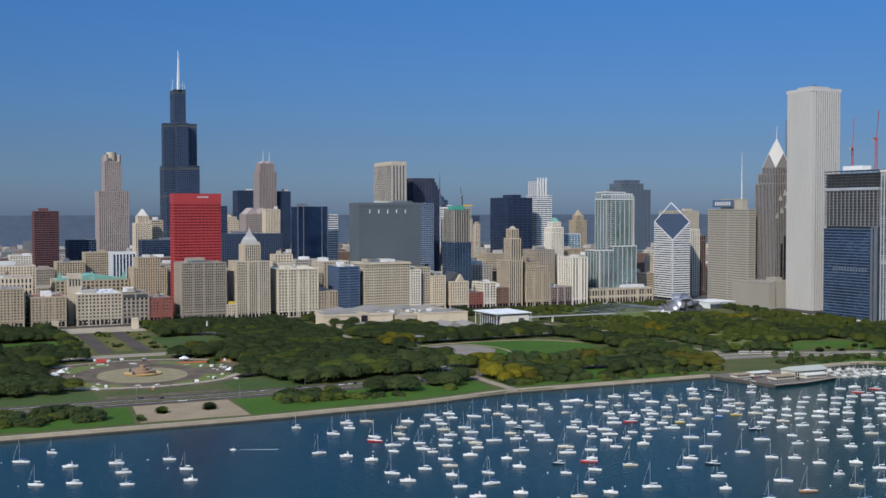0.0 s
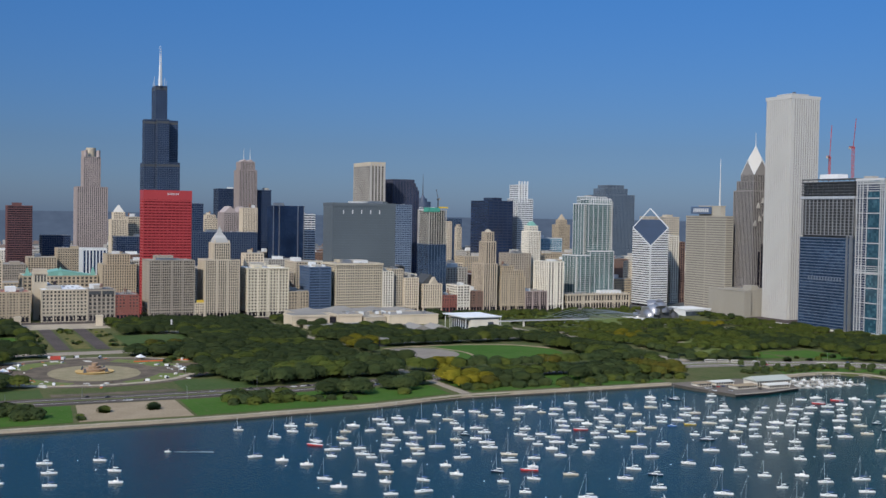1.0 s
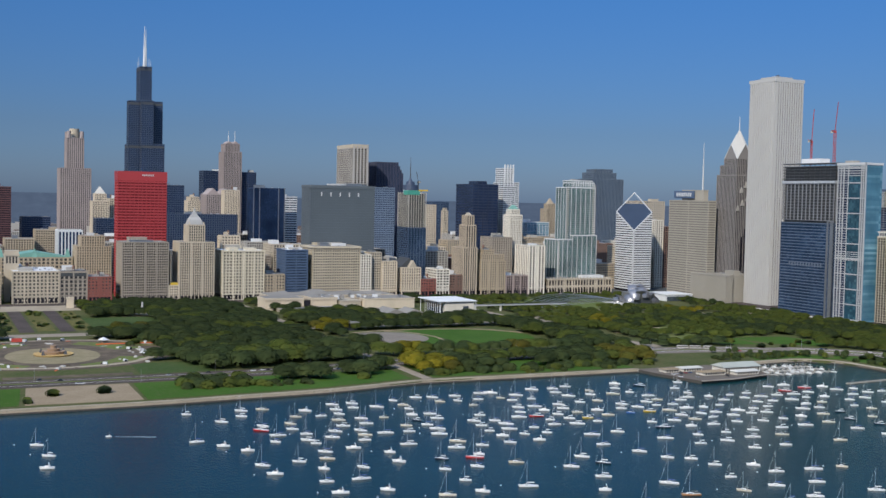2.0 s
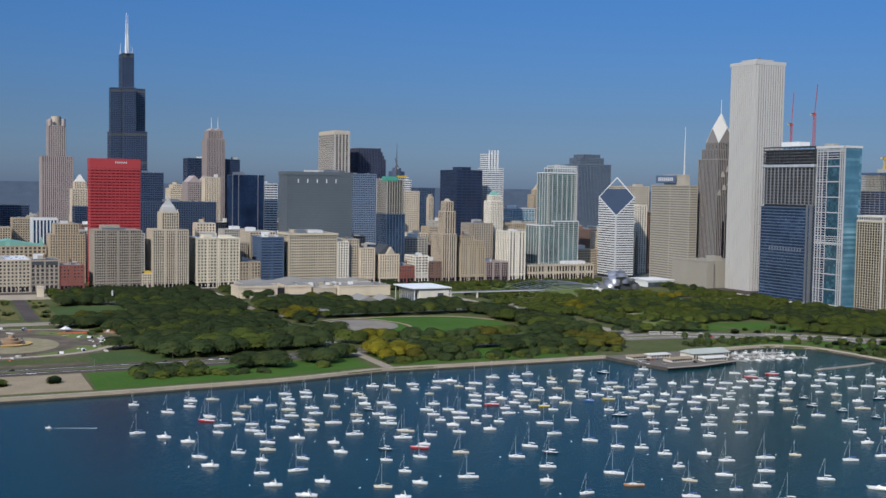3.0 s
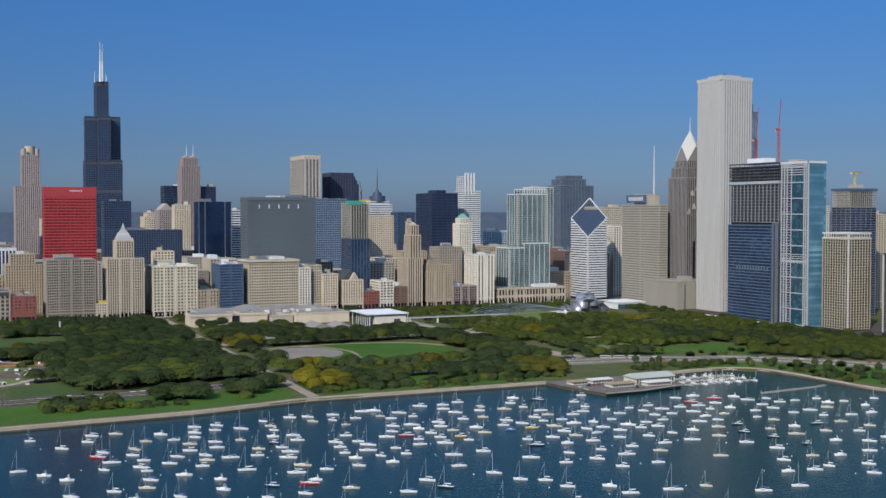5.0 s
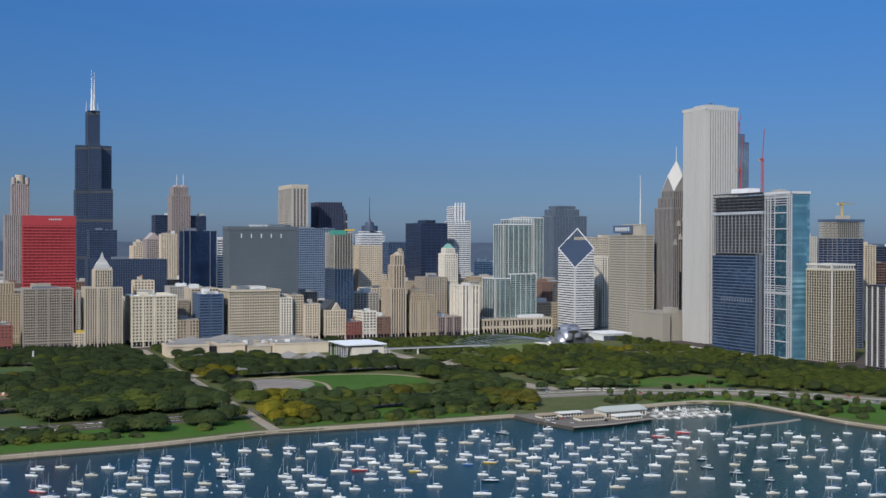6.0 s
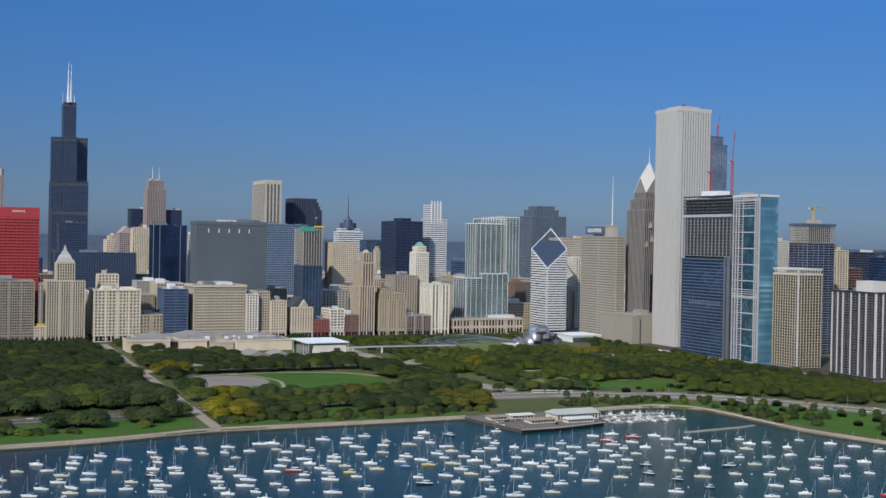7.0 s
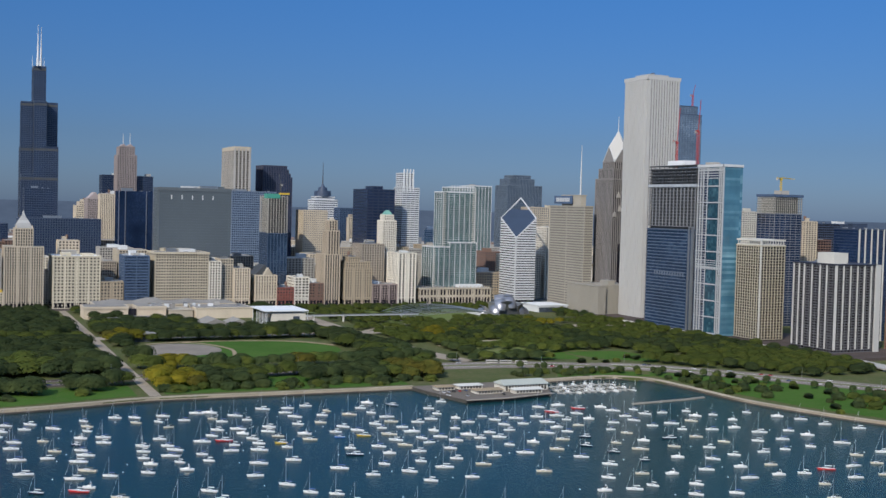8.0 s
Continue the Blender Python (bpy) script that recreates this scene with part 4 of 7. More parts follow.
while z < hi - 3:
    if z < lo:
        g.box(SX - 0.5, SX + E_ + 0.5, SY - 0.5, SY + A + 0.5, z, z + 2.4)
    elif z < mid:
        q = (z - lo) / (mid - lo)
        g.box(SX - 0.5, SX + 1, SY + A * q + 1, SY + A + 0.5, z, z + 2.4).box(SX + E_ * q + 1, SX + E_ + 0.5, SY - 0.5, SY + 1, z, z + 2.4)
        g.box(SX + E_ - 1, SX + E_ + 0.45, SY, SY + A, z, z + 2.4).box(SX, SX + E_, SY + A - 1, SY + A + 0.45, z, z + 2.4)
    z += 3.95
put("white_band", g, WHITEMET, b, "white aluminium floor bands", kind="stuff")

TANLIME = surface("weathered_limestone", (0.365, 0.335, 0.275), dark=0.85, streak=True)
GREYLIME = surface("grey_limestone", (0.315, 0.295, 0.25), dark=0.85, streak=True)
PALEGRAN = surface("pale_grey_granite", (0.36, 0.345, 0.32), dark=0.85, streak=True)
# limestone slab with a mast, and its ribbed annexe
b = building("limestone_slab", "pale limestone slab with a tall white mast", [B(1192, 1206, 1402, 100, 164)], TANLIME, surface("bronze_spandrel", (0.19, 0.175, 0.15), rnd=0), 3.9, 40, 0.55, 0.02, clutter=0)
put("roof_house", Geo().box(1196, 1205, 1420, 1475, 164, 180).box(1195.4, 1205.6, 1419.4, 1475.6, 180, 181.5), TANLIME, b)
put("sign_board", Geo().box(1192.6, 1194, 1440, 1492, 168, 180), BLUEP, b, "blue and white sign board, lettering as bars")
g = Geo()
windows_row(g, "x", 1192.3, 1446, 1486, 171, 177, 8, 0.6)
put("sign", g, WHITEMET, b, kind="stuff")
put("mast", Geo().cone(1200, 1428, 180, 222, 1.3, 0.9, 8).cone(1200, 1428, 222, 256, 0.8, 0.4, 6), WHITEMET, b, "white mast")
b = building("annexe", "low ribbed limestone annexe", [B(1180, 1192, 1340, 85, 50), B(1192, 1235, 1345, 54, 52)], GREYLIME, GREYLIME, 60, 2.4, 0.0, 0.35, clutter=1)
# granite tower with chevron setbacks and a pointed top
b = building("pointed_tower", "grey granite tower with stepped shoulders and a pointed top", [B(1220, 1264, 1372, 46, 205), B(1223, 1261, 1375.5, 39, 220), B(1227, 1257, 1380, 30, 231)], DKGRANITE, WINBRONZE, 3.9, 3.4, 0.0, 0.5, clutter=0)
for i in range(4):
    put("window_bay", Geo().box(1230.5 + 6.5 * i, 1234.5 + 6.5 * i, 1371.0, 1372.4, 20, 110 + 12 * i), WINBRONZE, b, "tall dark window strip")
cx, cy = 1242, 1395
zc, zg, za, h = 231.0, 254.0, 277.0, 15.3
peaks = [(cx + h, cy), (cx, cy + h), (cx - h, cy), (cx, cy - h)]
corners = [(cx + h, cy + h), (cx - h, cy + h), (cx - h, cy - h), (cx + h, cy - h)]
g, gw = Geo(), Geo()
for i in range(4):
    p, q, c = peaks[i], peaks[(i + 1) % 4], corners[i]
    g.face((*p, zg), (*c, zc), (*q, zg), (cx, cy, za))
    gw.face((*corners[i - 1], zc), (*c, zc), (*p, zg))
put("pointed_roof", g, WHITEST, b, "pale roof of four diamond facets")
put("gable_wall", gw, DKGRANITE, b, "grey granite gables")
g = Geo()
for i in range(4):
    g.bar((*corners[i], zc), (*peaks[i], zg), 1.0).bar((*corners[i - 1], zc), (*peaks[i], zg), 1.0).bar((*peaks[i], zg), (cx, cy, za), 0.8)
put("roof_edge", g, WHITEMET, b, "white roof edges", kind="stuff")
for i, (x, y, z) in enumerate(((1220, 1370.2, 150), (1226, 1370.2, 178))):
    for j in range(3):
        put("shoulder_gable", Geo().prism([(x + 9 * j, y), (x + 7 + 9 * j, y), (x + 7 + 9 * j, y + 3), (x + 9 * j, y + 3)], z + 8 * j, z + 9 + 8 * j, [(x + 3.3 + 9 * j, y), (x + 3.7 + 9 * j, y), (x + 3.7 + 9 * j, y + 3), (x + 3.3 + 9 * j, y + 3)]), PALEGRAN, b, "pale pointed shoulder")
put("spire", Geo().cone(cx, cy, 275, 298, 0.7, 0.3, 6), WHITEMET, b)
building("grey_glass_tower", "grey tower behind the limestone slab", [B(1288, 1345, 1725, 45, 162)], LIME, WINGREY, 4, 4, 0.45, 0.4, clutter=1)
building("brown_slim_tower", "slim cream apartment tower", [B(1266, 1281, 1640, 35, 128)], WHITE, WIN, 4, 5, 0.3, 0.5, clutter=1)
building("dark_slim_tower", "slim dark brown tower", [B(1282, 1295, 1640, 35, 117)], BROWN, WINBRONZE, 4, 4, 0.2, 0.3, clutter=1)

# the tall white tower: slim granite piers, cut corners
b = thing("white_skyscraper", "tall white granite skyscraper with close vertical piers", "skyscraper", at=(1243, 1317, 8))
X0, X1, Y0, Y1, ZT = 1216.0, 1271.0, 1288.0, 1343.0, 345.0
FOOT.append((X0, X1, Y0, Y1))
n = 3.2
ring = [(X0 + n, Y0), (X1 - n, Y0), (X1 - n, Y0 + n), (X1, Y0 + n), (X1, Y1 - n), (X1 - n, Y1 - n), (X1 - n, Y1), (X0 + n, Y1), (X0 + n, Y1 - n), (X0, Y1 - n), (X0, Y0 + n), (X0 + n, Y0 + n)]
put("glazing", Geo().prism(ring, 4, ZT - 3), WIN, b)
g = Geo()
for i in range(12):
    x = X0 + n + 1.3 + i * 4.36
    y = Y0 + n + 1.3 + i * 4.18
    for f in (Y0 - 0.9, Y1):
        g.box(x - 1.5, x + 1.5, f, f + 0.9, 6, ZT)
    for f in (X0 - 0.9, X1):
        g.box(f, f + 0.9, y - 1.6, y + 1.6, 6, ZT)
put("pier", g, WHITEST, b, "white granite piers", kind="stuff")
g = Geo()
for x in (X0, X1 - n):
    for y in (Y0, Y1 - n):
        put("corner_pier", Geo().box(x + 0.1, x + n - 0.1, y + 0.1, y + n - 0.1, 6, ZT), WHITEST, b)
g = Geo()
for z in np.arange(12, ZT - 6, 3.9):
    g.box(X0 + n, X1 - n, Y0 - 0.2, Y1 + 0.2, z, z + 0.45).box(X0 - 0.35, X1 + 0.35, Y0 + n, Y1 - n, z, z + 0.9)
put("spandrel", g, WHITEST, b, kind="stuff")
put("crown", Geo().box(X0 - 0.95, X1 + 0.95, Y0 - 0.95, Y1 + 0.95, ZT - 3, ZT + 2), WHITEST, b)
put("roof_house", Geo().box(1226, 1260, 1300, 1332, ZT + 2, ZT + 6), WHITEST, b)
put("air_handler", Geo().box(1236, 1240, 1306, 1310, ZT + 6, ZT + 9), STEEL, b)

# insurance tower being raised: glass below, bare floors above
b = building("half_finished_tower", "half-finished blue glass tower being raised, bare floors on top", [B(1177, 1216, 1122, 100, 136)], surface("blue_grey_spandrel", (0.095, 0.13, 0.19), rough=0.4, rnd=0), glazing("broad_blue_glass", (0.018, 0.038, 0.078), (0.05, 0.085, 0.145), pane=(5, 5, 4.1), rough=0.16, spec=0.32), 4.1, 4.2, 0.30, 0.0, clutter=0)
put("glass_corner", Geo().box(1176.2, 1178, 1122, 1128, 8, 140).box(1176.2, 1178, 1131, 1134, 8, 140), STEEL, b)

g = Geo()
windows_row(g, "x", 1176.6, 1140, 1205, 77, 83, 12, 0.4)
put("louvre", g, surface("blue_grey_louvre", (0.13, 0.16, 0.21), rnd=0), b, "row of pale plant louvres", kind="stuff")
# dark block close behind the frame: shade of the open floors put into colour
core, slabs, cols = Geo().box(1179.6, 1213.4, 1124.4, 1219.4, 136, 214), Geo(), Geo()
for i in range(20):
    z = 140 + i * 4.1
    slabs.box(1177, 1216, 1121.5, 1221.5, z, z + (0.85 if z < 194 else 0.35))
for i in range(14):
    y = 1123.5 + i * 7.4
    cols.box(1176.9, 1178.0, y - 0.6, y + 0.6, 140, 192).box(1214.9, 1215.8, y - 0.36, y + 0.36, 140, 192)
for i in range(8):
    x = 1180 + i * 4.9
    cols.box(x - 0.55, x + 0.55, 1121.7, 1122.8, 140, 192)
put("inner_core", core, DARKMET, b)
put("open_floor", slabs, FRAMEGREY, b, "bare floor slabs", kind="stuff")
put("column", cols, FRAMEGREY, b, "pale concrete columns", kind="stuff")
put("parapet_band", Geo().box(1175.9, 1217, 1120.9, 1222.2, 190.5, 194), surface("pale_blue_netting", (0.40, 0.43, 0.47), rnd=0), b, "pale edge protection band")
g = Geo()
for i in range(11):
    y = 1123 + i * 9.7
    g.box(1178, 1179, y - 0.3, y + 0.3, 194, 216)
put("steel_column", g, DARKMET, b, "dark steel columns", kind="stuff")
g = Geo()
for i in range(6):
    z = 196 + i * 4.1
    g.box(1176.7, 1177.6, 1121.5, 1221.5, z, z + 1.2)
put("edge_beam", g, DARKMET, b, "dark steel edge beams", kind="stuff")
put("rooftop_plant", Geo().box(1190, 1208, 1165, 1200, 219, 225), ROOFW, b)
crane("tower_crane", "red tower crane standing on the half-finished tower", 1192, 1184, 216, 250, 44, CRANERED, 82, 30, 1.8)
crane("tower_crane", "red tower crane with raised jib", 1192, 1141, 216, 262, 38, CRANERED, 80, 250, 2.4)

# teal glass residential tower with a white frame on its south side
b = building("teal_tower", "teal glass residential tower with a white frame", [B(1176, 1203, 1067, 48, 214)], WINTEAL, WINTEAL, 3.3, 9, 0.06, 0.02, t=0.1, clutter=1)
fr, gl = Geo(), Geo()
for y in (1067, 1070.4, 1073.8, 1096, 1104, 1109, 1114.2):
    fr.box(1173.6, 1175.8, y - 0.35, y + 0.5, 8, 216)
for i in range(62):
    z = 12 + i * 3.3
    if i % 6 == 0:
        fr.box(1173.4, 1175.9, 1066.6, 1115, z, z + 1.3)
    else:
        fr.box(1173.8, 1175.8, 1066.7, 1074, z, z + 0.6).box(1173.8, 1175.8, 1096, 1115, z, z + 0.6)
for i in range(5):
    fr.box(1173.5, 1175.8, 1066.7, 1115, 90 + i * 2.6, 90.8 + i * 2.6).box(1173.5, 1175.8, 1066.7, 1115, 200 + i * 3, 201 + i * 3)
put("white_frame", fr, surface("white_painted_concrete", (0.47, 0.49, 0.50), streak=True), b, "white concrete balcony frame", kind="stuff")
put("south_glass", Geo().box(1174.9, 1175.9, 1067, 1114.8, 10, 213), WINNAVY, b, "dark glass behind the balcony frame")
put("dark_bay", Geo().box(1174.2, 1174.85, 1074, 1096, 12, 200), glazing("dark_teal_glass", (0.02, 0.06, 0.09), (0.06, 0.14, 0.18), pane=(3, 3, 3.3), rough=0.06, spec=0.8), b, "dark teal window bay")
put("top_rail", Geo().box(1173.2, 1204, 1066.2, 1067, 214, 217).box(1173.2, 1174, 1066.2, 1116, 214, 217), WHITEMET, b)
b = building("grid_tower", "beige concrete grid apartment tower", [B(1193, 1228, 1018, 42, 121)], surface("beige_concrete", (0.43, 0.39, 0.295), streak=True), WINBRONZE, 3.35, 4.3, 0.24, 0.13, t=0.9, clutter=2, base=4)
put("top_band", Geo().box(1192.3, 1228.7, 1017.3, 1060.7, 121.5, 123).box(1192.3, 1228.7, 1017.3, 1060.7, 127, 129), CONCW, b)
g = Geo()
windows_row(g, "y", 1018, 1193, 1228, 122.5, 127.5, 9, 0.25)
windows_row(g, "x", 1193, 1018, 1060, 122.5, 127.5, 11, 0.25)
put("loggia_pier", g, CONCW, b, kind="stuff")
put("corner_rib", Geo().box(1191.9, 1193.6, 1016.9, 1018.6, 8, 129), CONCW, b)
# long dark apartment slab with white piers
b = building("slab_apartments", "long dark apartment slab with white vertical piers", [B(1197, 1260, 903, 64, 104)], surface("grey_balcony_panel", (0.115, 0.115, 0.12), rnd=0), WINBRONZE, 2.9, 5.0, 0.4, 0.08, t=0.3, clutter=1)
g = Geo()
for y in (902.8, 916, 926, 938, 950, 958, 966.4):
    g.box(1195.6, 1197.2, y - 0.6, y + 0.6, 14, 105)
for x in (1197.2, 1207, 1217, 1227, 1237, 1247):
    g.box(x - 0.6, x + 0.6, 901.6, 903.2, 14, 105)
g.box(1253, 1260.5, 901.4, 903.2, 10, 106)
put("white_pier", g, surface("weathered_white_concrete", (0.56, 0.55, 0.52), streak=True), b, "white concrete piers", kind="stuff")
put("roof_house", Geo().box(1205, 1225, 915, 940, 105, 118), CONCW, b, "pale concrete plant house")
put("roof_rail", Geo().box(1195.5, 1261, 901.5, 968, 105, 106.3), DARKST, b)
b = building("wavy_tower", "unfinished concrete tower, glazed below, bare floors on top", [B(1346, 1393, 1171, 35, 160)], surface("grey_slab_edge", (0.20, 0.21, 0.235), rnd=0), WINNAVY, 3.4, 9, 0.2, 0.03, clutter=0)
# dark block fills the top floors in place of their shade
core, slabs, cols = Geo().box(1350, 1390, 1175, 1202, 160, 184), Geo(), Geo()
for i in range(7):
    slabs.box(1345, 1394, 1170, 1207, 163 + i * 3.4, 163.5 + i * 3.4)
for i in range(14):
    cols.box(1347 + i * 3.45, 1348 + i * 3.45, 1170.8, 1171.8, 160, 184).box(1345.4, 1346.4, 1172 + i * 2.5, 1172.8 + i * 2.5, 160, 184)
put("inner_core", core, DARKMET, b)
put("open_floor", slabs, DARKMET, b, kind="stuff")
put("column", cols, CONCW, b, kind="stuff")
put("edge_net", Geo().box(1344.6, 1394.4, 1169.6, 1170, 183, 186.5).box(1344.6, 1345, 1169.6, 1207, 183, 186.5), BLUEP, b)
put("core_top", Geo().box(1366, 1380, 1182, 1196, 184, 192), CONC, b)
crane("tower_crane", "yellow tower crane over the unfinished tower", 1372, 1190, 191.9, 209, 38, YELLOWP, 0, 20, 1.6)
building("pale_yellow_tower", "pale yellow balconied tower", [B(1482, 1503, 1258, 16, 150)], CREAM, WIN, 3, 5, 0.4, 0.4, clutter=1)
building("white_balcony_tower", "white concrete balcony tower", [B(1352, 1384, 1252, 30, 162)], CONCW, WINGREY, 3, 4, 0.45, 0.3, clutter=2)
building("dark_block", "dark brown glass block", [B(1478, 1543, 1270, 40, 123)], BROWN, WINBRONZE, 4, 5, 0.3, 0.1, clutter=1)
building("dark_block", "dark steel and glass office tower", [B(1630, 1723, 1400, 45, 147)], BLACKAL, WINBRONZE, 4, 4, 0.35, 0.1, clutter=1)
building("dark_block", "black glass tower with flat roof", [B(1545, 1600, 1180, 40, 133)], BLACKAL, WINNAVY, 4, 4, 0.2, 0.1, clutter=1)
tower_white = building("white_pier_tower", "tall white-piered hotel tower by the lake", [B(1325, 1372, 1000, 40, 143)], BLACKAL, WINNAVY, 3.6, 8, 0.12, 0.0, clutter=2)
put("white_pier", Geo().box(1325, 1327, 999, 1000.2, 8, 144).box(1335, 1336.5, 999, 1000.2, 8, 144).box(1345, 1346.5, 999, 1000.2, 8, 144).box(1355, 1356.5, 999, 1000.2, 8, 144).box(1365, 1366.5, 999, 1000.2, 8, 144), CONCW, tower_white, kind="stuff")
building("brown_brick_tower", "dark brown brick tower behind the slab", [B(1290, 1340, 880, 40, 85)], BROWN, WIN, 3.6, 5, 0.4, 0.4, clutter=1)
b = building("steel_glass_tower", "unfinished steel-blue glass skyscraper", [B(1593, 1642, 1717, 45, 345), B(1598, 1636, 1722, 36, 361)], STEELBLUE, glazing("pale_steel_glass", (0.16, 0.22, 0.30), (0.30, 0.37, 0.44), rough=0.1, spec=0.8), 3.6, 6, 0.2, 0.08, clutter=0)
crane("tower_crane", "red tower crane on the glass skyscraper", 1630, 1730, 361, 384, 20, CRANERED, 75, 0, 2.5)

# ---- south end, behind the theatre ----
building("brown_tower", "dull brown office tower", [B(180, 221, 2100, 45, 163)], surface("maroon_steel", (0.13, 0.055, 0.055), rnd=0), WINBRONZE, 4, 3, 0.4, 0.1, clutter=1)
building("stepped_block", "tan brick block with stepped wings", [B(283, 331, 1690, 45, 78), B(290, 322, 1694, 36, 93)], TAN, WIN, 3.8, 3.4, 0.4, 0.5)
b = building("library_block", "red brick library block with a green copper roof", [B(176, 280, 1720, 60, 60)], TAN, WIN, 5, 6, 0.4, 0.4, clutter=0)
put("copper_roof", gable(178, 278, 1722, 1778, 60.5, 69), GREENCU, b, "green copper roof")
for x in (182, 228, 274):
    put("roof_ornament", pyramid(x - 4, x + 4, 1720, 1730, 60, 73, 0.2), GREENCU, b)
building("white_fin_building", "building with tall white fins and dark glass", [B(268, 303, 1790, 40, 98)], WHITEMET, WINNAVY, 40, 5, 0.1, 0.4, clutter=0)
building("dark_block", "dark blue glass block", [B(243, 292, 2150, 50, 110)], BLACKAL, WINNAVY, 4, 4, 0.3, 0.1, clutter=0)
building("tan_block", "tan brick office block in the loop", [B(254, 300, 2000, 45, 91)], TAN, WIN, 4, 4, 0.45, 0.45)
building("cream_block", "long cream stone office block", [B(60, 146, 1700, 50, 84)], CREAM, WIN, 4, 4, 0.45, 0.45)
building("cream_block", "cream office block with tall windows", [B(60, 136, 1632, 40, 71)], CREAM, WIN, 8, 5, 0.3, 0.5)
b = building("trade_tower", "cream stone tower with a pyramid roof", [B(373, 403, 2200, 35, 140), B(378, 398, 2204, 25, 154)], CREAM, WIN, 4, 3, 0.2, 0.55, clutter=0)
put("pyramid_roof", pyramid(379, 397, 2205, 2228, 155, 168, 0.15), CONCW, b)
building("beige_block", "beige stone office block in the loop", [B(412, 434, 2250, 40, 145)], LIME, WIN, 4, 4, 0.4, 0.4)

# ---- lower blocks that fill the streets between ----
rf = random.Random(21)
WALLS = ((LIME, "limestone"), (TAN, "tan brick"), (GREYST, "grey stone"), (CREAM, "cream terracotta"), (BROWN, "brown brick"), (CONC, "grey concrete"), (WHITE, "white terracotta"))
for iy, y in enumerate((1640, 1745, 1850, 1960, 2090, 2230, 2400)):
    x = -40.0 + 13 * iy
    while x < 1750:
        w, d = rf.uniform(34, 66), rf.uniform(38, 64)
        h = rf.uniform(28, 62) + (14 if 300 < x < 1250 else 0) + (8 if y > 1900 else 0)
        if not any(x < q[1] + 2 and x + w > q[0] - 2 and y < q[3] + 2 and y + d > q[2] - 2 for q in FOOT):
            wall, word = rf.choice(WALLS)
            building("loop_building", f"{word} city block with a flat roof", [B(x, x + w, y, d, 8 + h)], wall, rf.choice((WIN, WIN, WINGREY, WINBRONZE)), rf.uniform(3.6, 4.3), rf.uniform(3, 5), 0.42, 0.42, clutter=1, air=False)
        x += w + rf.choice((4, 4, 16))

# ---- the far city: low roofs to the horizon ----
far = {0: Geo(), 1: Geo(), 2: Geo()}
for i in range(5200):
    y = 2720 + 2080 * rf.random() ** 0.8
    x = rf.uniform(-500, 3650)
    w, d = rf.uniform(10, 45), rf.uniform(10, 40)
    h = rf.choice((6, 8, 9, 11, 14, 22)) * rf.uniform(0.7, 1.2) * (2.6 if rf.random() < 0.03 else 1)
    far[i % 3].box(x, x + w, y, y + d, 7, 8 + h)
for i in range(900):
    x, y = rf.uniform(1500, 3600), rf.uniform(300, 2700)
    if y < shore(x) + 140 or any(x < q[1] + 30 and x + 40 > q[0] - 10 and y < q[3] + 10 and y + 40 > q[2] - 10 for q in FOOT) or x < 1760:
        continue
    far[i % 3].box(x, x + rf.uniform(20, 45), y, y + rf.uniform(20, 40), 5, 8 + rf.uniform(8, 70))
for k, mat in enumerate((CONC, surface("far_brick", (0.20, 0.15, 0.13), island=0.3), surface("far_roof", (0.16, 0.17, 0.18), island=0.3))):
    tagged(part("far_city", far[k], mat), label="low roofs of the far city towards the horizon", category="city", kind="stuff")

# glowing backdrop beyond the last roofs: distance haze put into emission
hz, hn, hl, hb = nodes_of("painted_haze")
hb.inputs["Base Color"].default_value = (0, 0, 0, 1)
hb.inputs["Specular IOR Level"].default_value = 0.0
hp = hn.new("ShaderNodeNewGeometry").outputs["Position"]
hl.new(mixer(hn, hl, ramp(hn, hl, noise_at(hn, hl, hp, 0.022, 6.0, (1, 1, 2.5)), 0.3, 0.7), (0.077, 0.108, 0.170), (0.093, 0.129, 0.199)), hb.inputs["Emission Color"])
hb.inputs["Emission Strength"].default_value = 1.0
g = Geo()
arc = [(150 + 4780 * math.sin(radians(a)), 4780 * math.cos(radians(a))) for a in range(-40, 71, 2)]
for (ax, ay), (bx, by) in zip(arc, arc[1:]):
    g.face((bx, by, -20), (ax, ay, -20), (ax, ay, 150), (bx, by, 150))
tagged(part("backdrop", g, hz), label="plain backdrop with blue haze painted as glow at the horizon", category="backdrop", kind="structure")

# the raised street deck at the north end of the park
deck = Geo().prism([(1166, 860), (1290, 860), (1290, 1540), (1166, 1540)], 2, 10.6)
tagged(part("street_deck", deck, ASPHALT), label="raised concrete street deck along the towers", category="street", kind="structure")
tagged(part("deck_roadway", Geo().box(1168, 1174, 862, 1538, 10.65, 10.8), ROADPALE), label="pale roadway on the raised deck", category="road", kind="structure")
tagged(part("deck_parapet", Geo().box(1165.6, 1166.2, 860, 1540, 9.4, 11.9), CONCW), label="pale concrete parapet of the raised street", category="parapet", kind="structure")
ramp_ = Geo().prism([(1166, 860), (1150, 700), (1130, 640), (1146, 634), (1168, 700), (1190, 860)], 8.8, 10.3)
tagged(part("viaduct_deck", ramp_, CONC), label="curving concrete viaduct beside the apartments", category="viaduct", kind="structure")
for k, (x, y) in enumerate(((1172, 840), (1166, 800), (1162, 760), (1158, 720), (1150, 690), (1142, 660))):
    tagged(part("viaduct_pier", Geo().box(x - 4, x + 4, y - 1, y + 1, 1, 8.9), CONC), label="concrete viaduct pier", category="pier", kind="structure")

